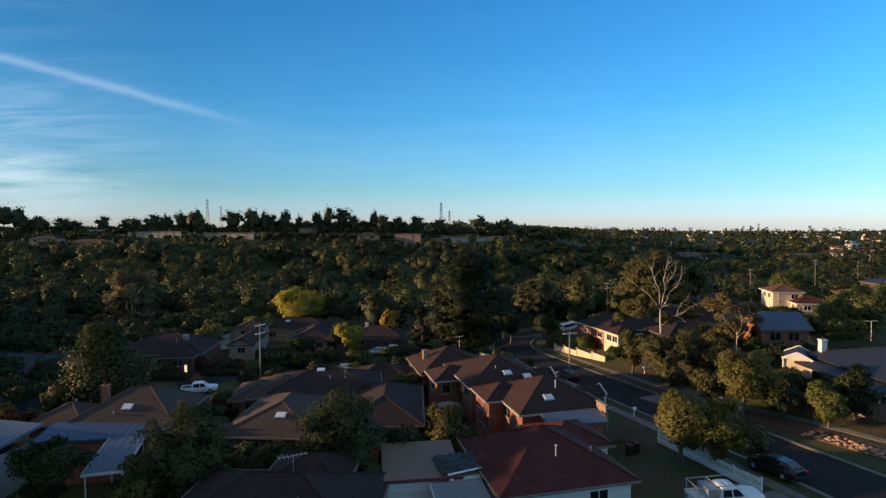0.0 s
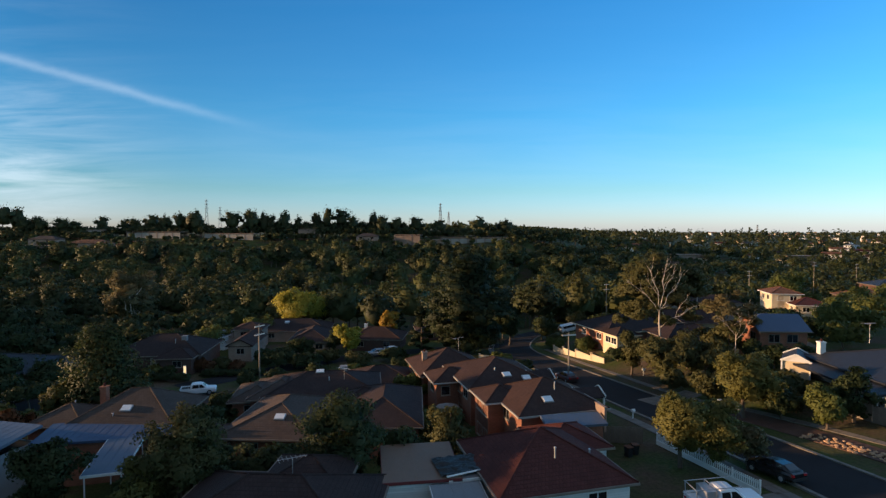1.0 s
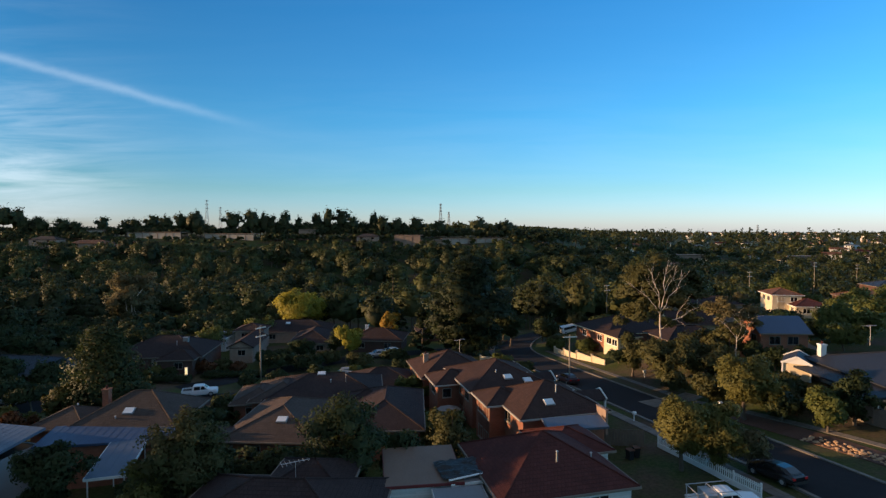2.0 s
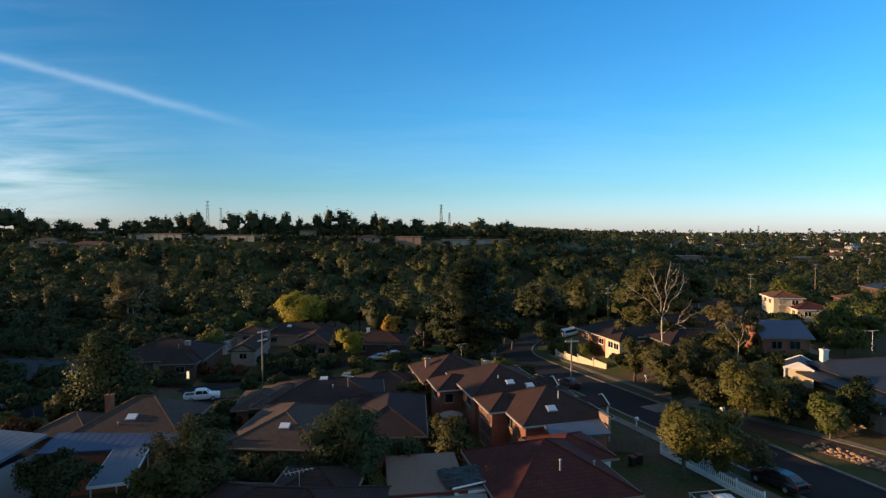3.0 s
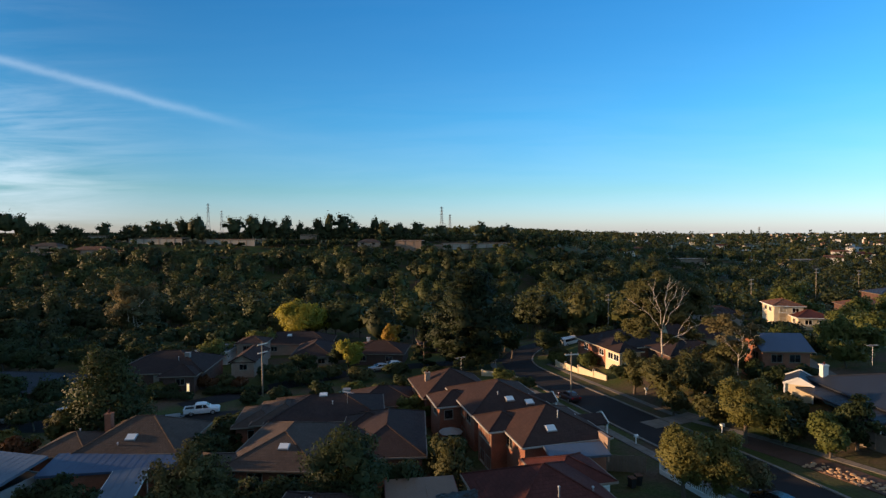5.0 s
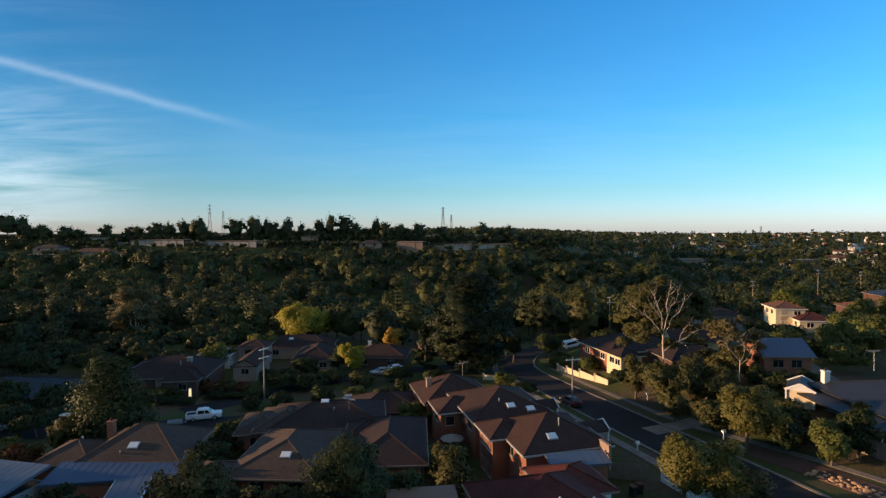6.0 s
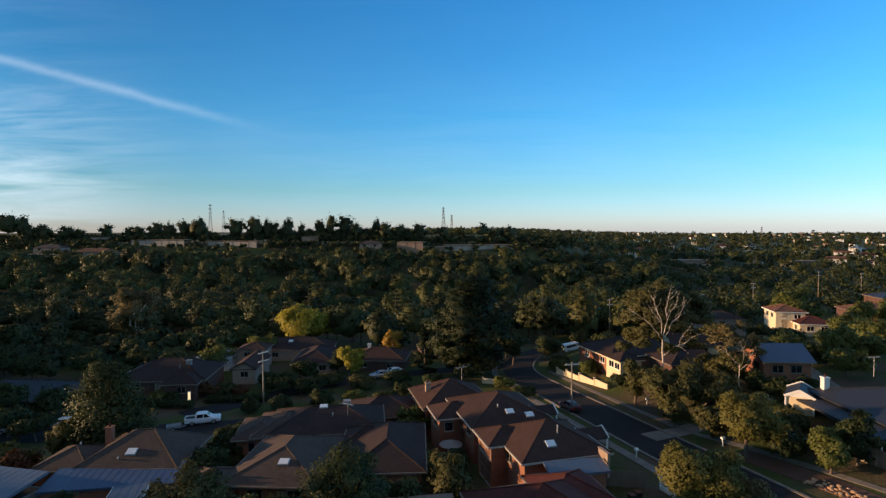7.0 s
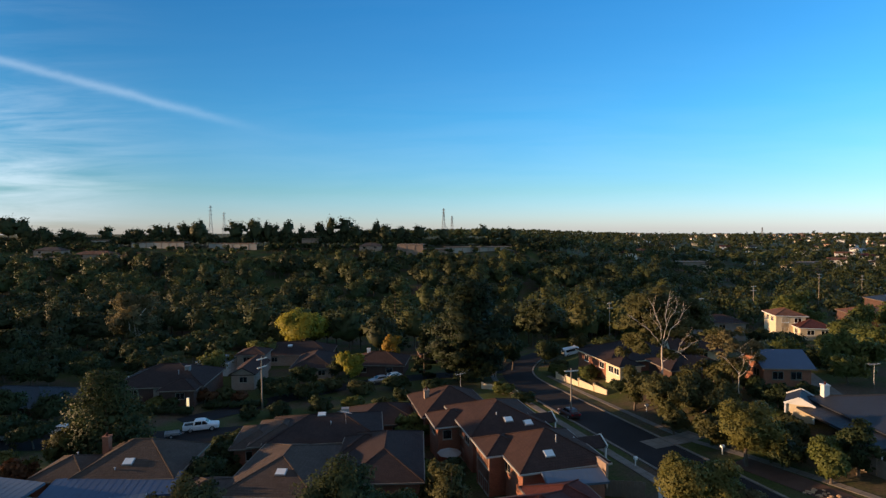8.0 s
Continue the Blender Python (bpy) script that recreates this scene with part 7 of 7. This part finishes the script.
path("pavement_1", [(22.3, 113.0), (25.6, 97.5), (29.4, 81.6), (32.2, 70.4), (34.7, 65.0), (38.2, 57.3), (41.8, 49.6), (45.2, 42.0)], -0.42, 0.42, "concrete", "pale concrete footpath beside the street")
path("pavement_2", ROAD[2:9], -6.0, -4.8, "concrete", "grey concrete footpath in the shade")
path("pavement_3", [(40.4, 43.5), (38.9, 49.0), (36.4, 56.0), (34.2, 61.5)], -1.5, 1.5, "gravel", "reddish gravel garden bed")
path("pavement_4", [(26.5, 68.5), (34.0, 71.0)], -1.6, 1.6, "concrete", "pale concrete driveway crossing the footpath")
path("pavement_6", [(56.5, 78.5), (62.0, 93.0)], -2.2, 2.2, "concrete", "pale concrete driveway beside a blue-roofed house")
path("pavement_5", [(27.0, 38.6), (17.0, 36.4)], -2.6, 2.6, "concrete", "concrete driveway beside the terracotta house")


# ---------------------------------------------------------------- far buildings and pylons
def pylon(x, y, top, label):
    """A lattice transmission tower."""
    gz = H(x, y)
    h = top - gz
    ob = thing("transmission_tower", pose(x, y, gz, 0, 0, 20), label, "tower", "transmission towers")
    s = Mesh()
    wid = lambda f: 2.6 * (1 - f) ** 1.3 + 0.6
    lv = [0, 0.2, 0.38, 0.54, 0.68, 0.8, 0.9, 1.0]
    for a, b in zip(lv, lv[1:]):
        wa, wb = wid(a), wid(b)
        for i, j in ((-1, -1), (1, -1), (1, 1), (-1, 1)):
            s.beam((i * wa, j * wa, a * h - (1 if a == 0 else 0)), (i * wb, j * wb, b * h), 0.30)
            k, l = -j, i
            s.beam((i * wa, j * wa, a * h), (k * wb, l * wb, b * h), 0.15)
            s.beam((k * wa, l * wa, a * h), (i * wb, j * wb, b * h), 0.15)
    part("lattice", s, M["tower_steel"], ob)
    for f in (0.72, 0.84, 0.95):
        part("crossarm", Mesh().beam((-2.8, 0, f * h), (2.8, 0, f * h), 0.32).beam((-2.8, 0, f * h), (0, 0, f * h + 1.6), 0.16).beam((2.8, 0, f * h), (0, 0, f * h + 1.6), 0.16), M["tower_steel"], ob)
    return ob


pylon(-2.6, 800, 64.5, "grey lattice transmission tower on the skyline")
pylon(12.0, 980, 58.0, "grey lattice transmission tower on the skyline")
pylon(-354.0, 800, 70.5, "grey lattice transmission tower on the skyline")
pylon(-409.0, 980, 67.0, "grey lattice transmission tower on the skyline")
pylon(600.0, 1010, 34.0, "grey lattice transmission mast among far trees")


def long_wall(x0, x1, y0, y1, top, mat, label, bay=6.0):
    """A far building or sound wall of upright panels between posts."""
    gz = min(H(x0, y0), H(x1, y1))
    d = Vector((x1 - x0, y1 - y0, 0))
    ob = thing("far_building", pose(x0, y0, gz, 0, 0, math.degrees(math.atan2(d.y, d.x))), label, "building")
    n = max(2, int(d.length / bay))
    tall = top - gz
    for k in range(n):
        a, b = d.length * k / n, d.length * (k + 1) / n
        part("panel", Mesh().box((a + 0.25, 0, -3), (b - 0.25, 0.3, tall)), M[mat], ob)
        part("post", Mesh().box((a - 0.25, -0.15, -3), (a + 0.25, 0.4, tall + 0.3)), M["far_brown"], ob)
    part("roof", Mesh().box((0, -0.6, tall + 0.3), (d.length, 8, tall + 0.7)), M["far_brown"], ob)
    return ob


long_wall(-230, -187, 388, 380, 23.4, "far_wall", "long pale panelled building on the plateau")
long_wall(-173, -135, 387, 380, 22.3, "far_wall", "pale panelled sound wall on the plateau")
long_wall(-262, -238, 392, 392, 25.0, "far_wall", "pale low building among plateau trees")
long_wall(-33, -15, 369, 365, 21.4, "far_brown", "brown boarded building on the plateau edge")
long_wall(-34, 0, 368, 368, 18.0, "far_brown", "low brown wall on the plateau edge")
long_wall(0, 48, 368, 374, 19.2, "far_wall", "long pale brown sound wall on the plateau edge")
long_wall(-104, -92, 386, 386, 25.4, "far_brown", "pale building among plateau trees")
long_wall(-278, -228, 345, 349, 14.5, "far_brown", "low brown building on the slope")
long_wall(-238, -208, 350, 352, 15.2, "far_wall", "low pale building on the slope")


long_wall(181, 205, 420, 420, 5.2, "far_brown", "pale sound wall among the far trees")
long_wall(273, 297, 420, 420, 4.2, "far_brown", "pale sound wall among the far trees")


def far_house(x, y, wide, deep, tall, yaw, wall, roof, k):
    g = H(x, y)
    ob = thing("far_house", pose(x, y, g, 0, 0, yaw), "small %s house far off among trees" % ("white" if wall == "white" else "cream" if wall == "cream" else "brick"), "house", "far houses")
    s = Mesh().box((-wide / 2, -deep / 2, -1), (wide / 2, deep / 2, tall))
    part("wall", s, M[wall], ob)
    planes, lines, gables = roof_planes(-wide / 2 - 0.5, wide / 2 + 0.5, -deep / 2 - 0.5, deep / 2 + 0.5, tall, 22, HIP if k % 2 else GAB)
    r = Mesh()
    for f in planes + gables:
        r.face(f)
    r.box((-wide / 2 - 0.5, -deep / 2 - 0.5, tall - 0.2), (wide / 2 + 0.5, deep / 2 + 0.5, tall - 0.01))
    part("roof", r, M[roof], ob)
    for j in (-0.28, 0.22):
        part("window", Mesh().box((wide * j - 0.9, -deep / 2 - 0.05, tall - 1.8), (wide * j + 0.9, -deep / 2 + 0.05, tall - 0.6)), M["glass"], ob)
        part("window", Mesh().box((-wide / 2 - 0.05, deep * j - 0.8, tall - 1.8), (-wide / 2 + 0.05, deep * j + 0.8, tall - 0.6)), M["glass"], ob)


far_house(-232, 352, 24, 10, 5.0, 5, "brick_pale", "tile_orange", 1)
far_house(-204, 350, 16, 10, 4.5, -4, "brick_pale", "tile_red", 3)
far_house(-272, 366, 18, 10, 4.0, 3, "brick_pale", "tile_grey", 3)
far_house(-52, 372, 15, 9, 5.5, 3, "brick_pale", "tile_grey", 3)
rng = np.random.default_rng(9)
for k in range(110):
    y = 230 + 1900 * rng.random() ** 1.2
    x = y * rng.uniform(0.34, 0.92)
    if y < 420 and x / y < 0.72:
        continue
    far_house(x, y, rng.uniform(9, 16), rng.uniform(8, 11), rng.uniform(3.0, 6.0) + y * 0.0022, rng.uniform(-35, 35), ("white", "cream", "brick_pale", "white")[k % 4], ("tile_orange", "tile_dark", "tile_grey", "metal_grey", "tile_red")[k % 5], k)
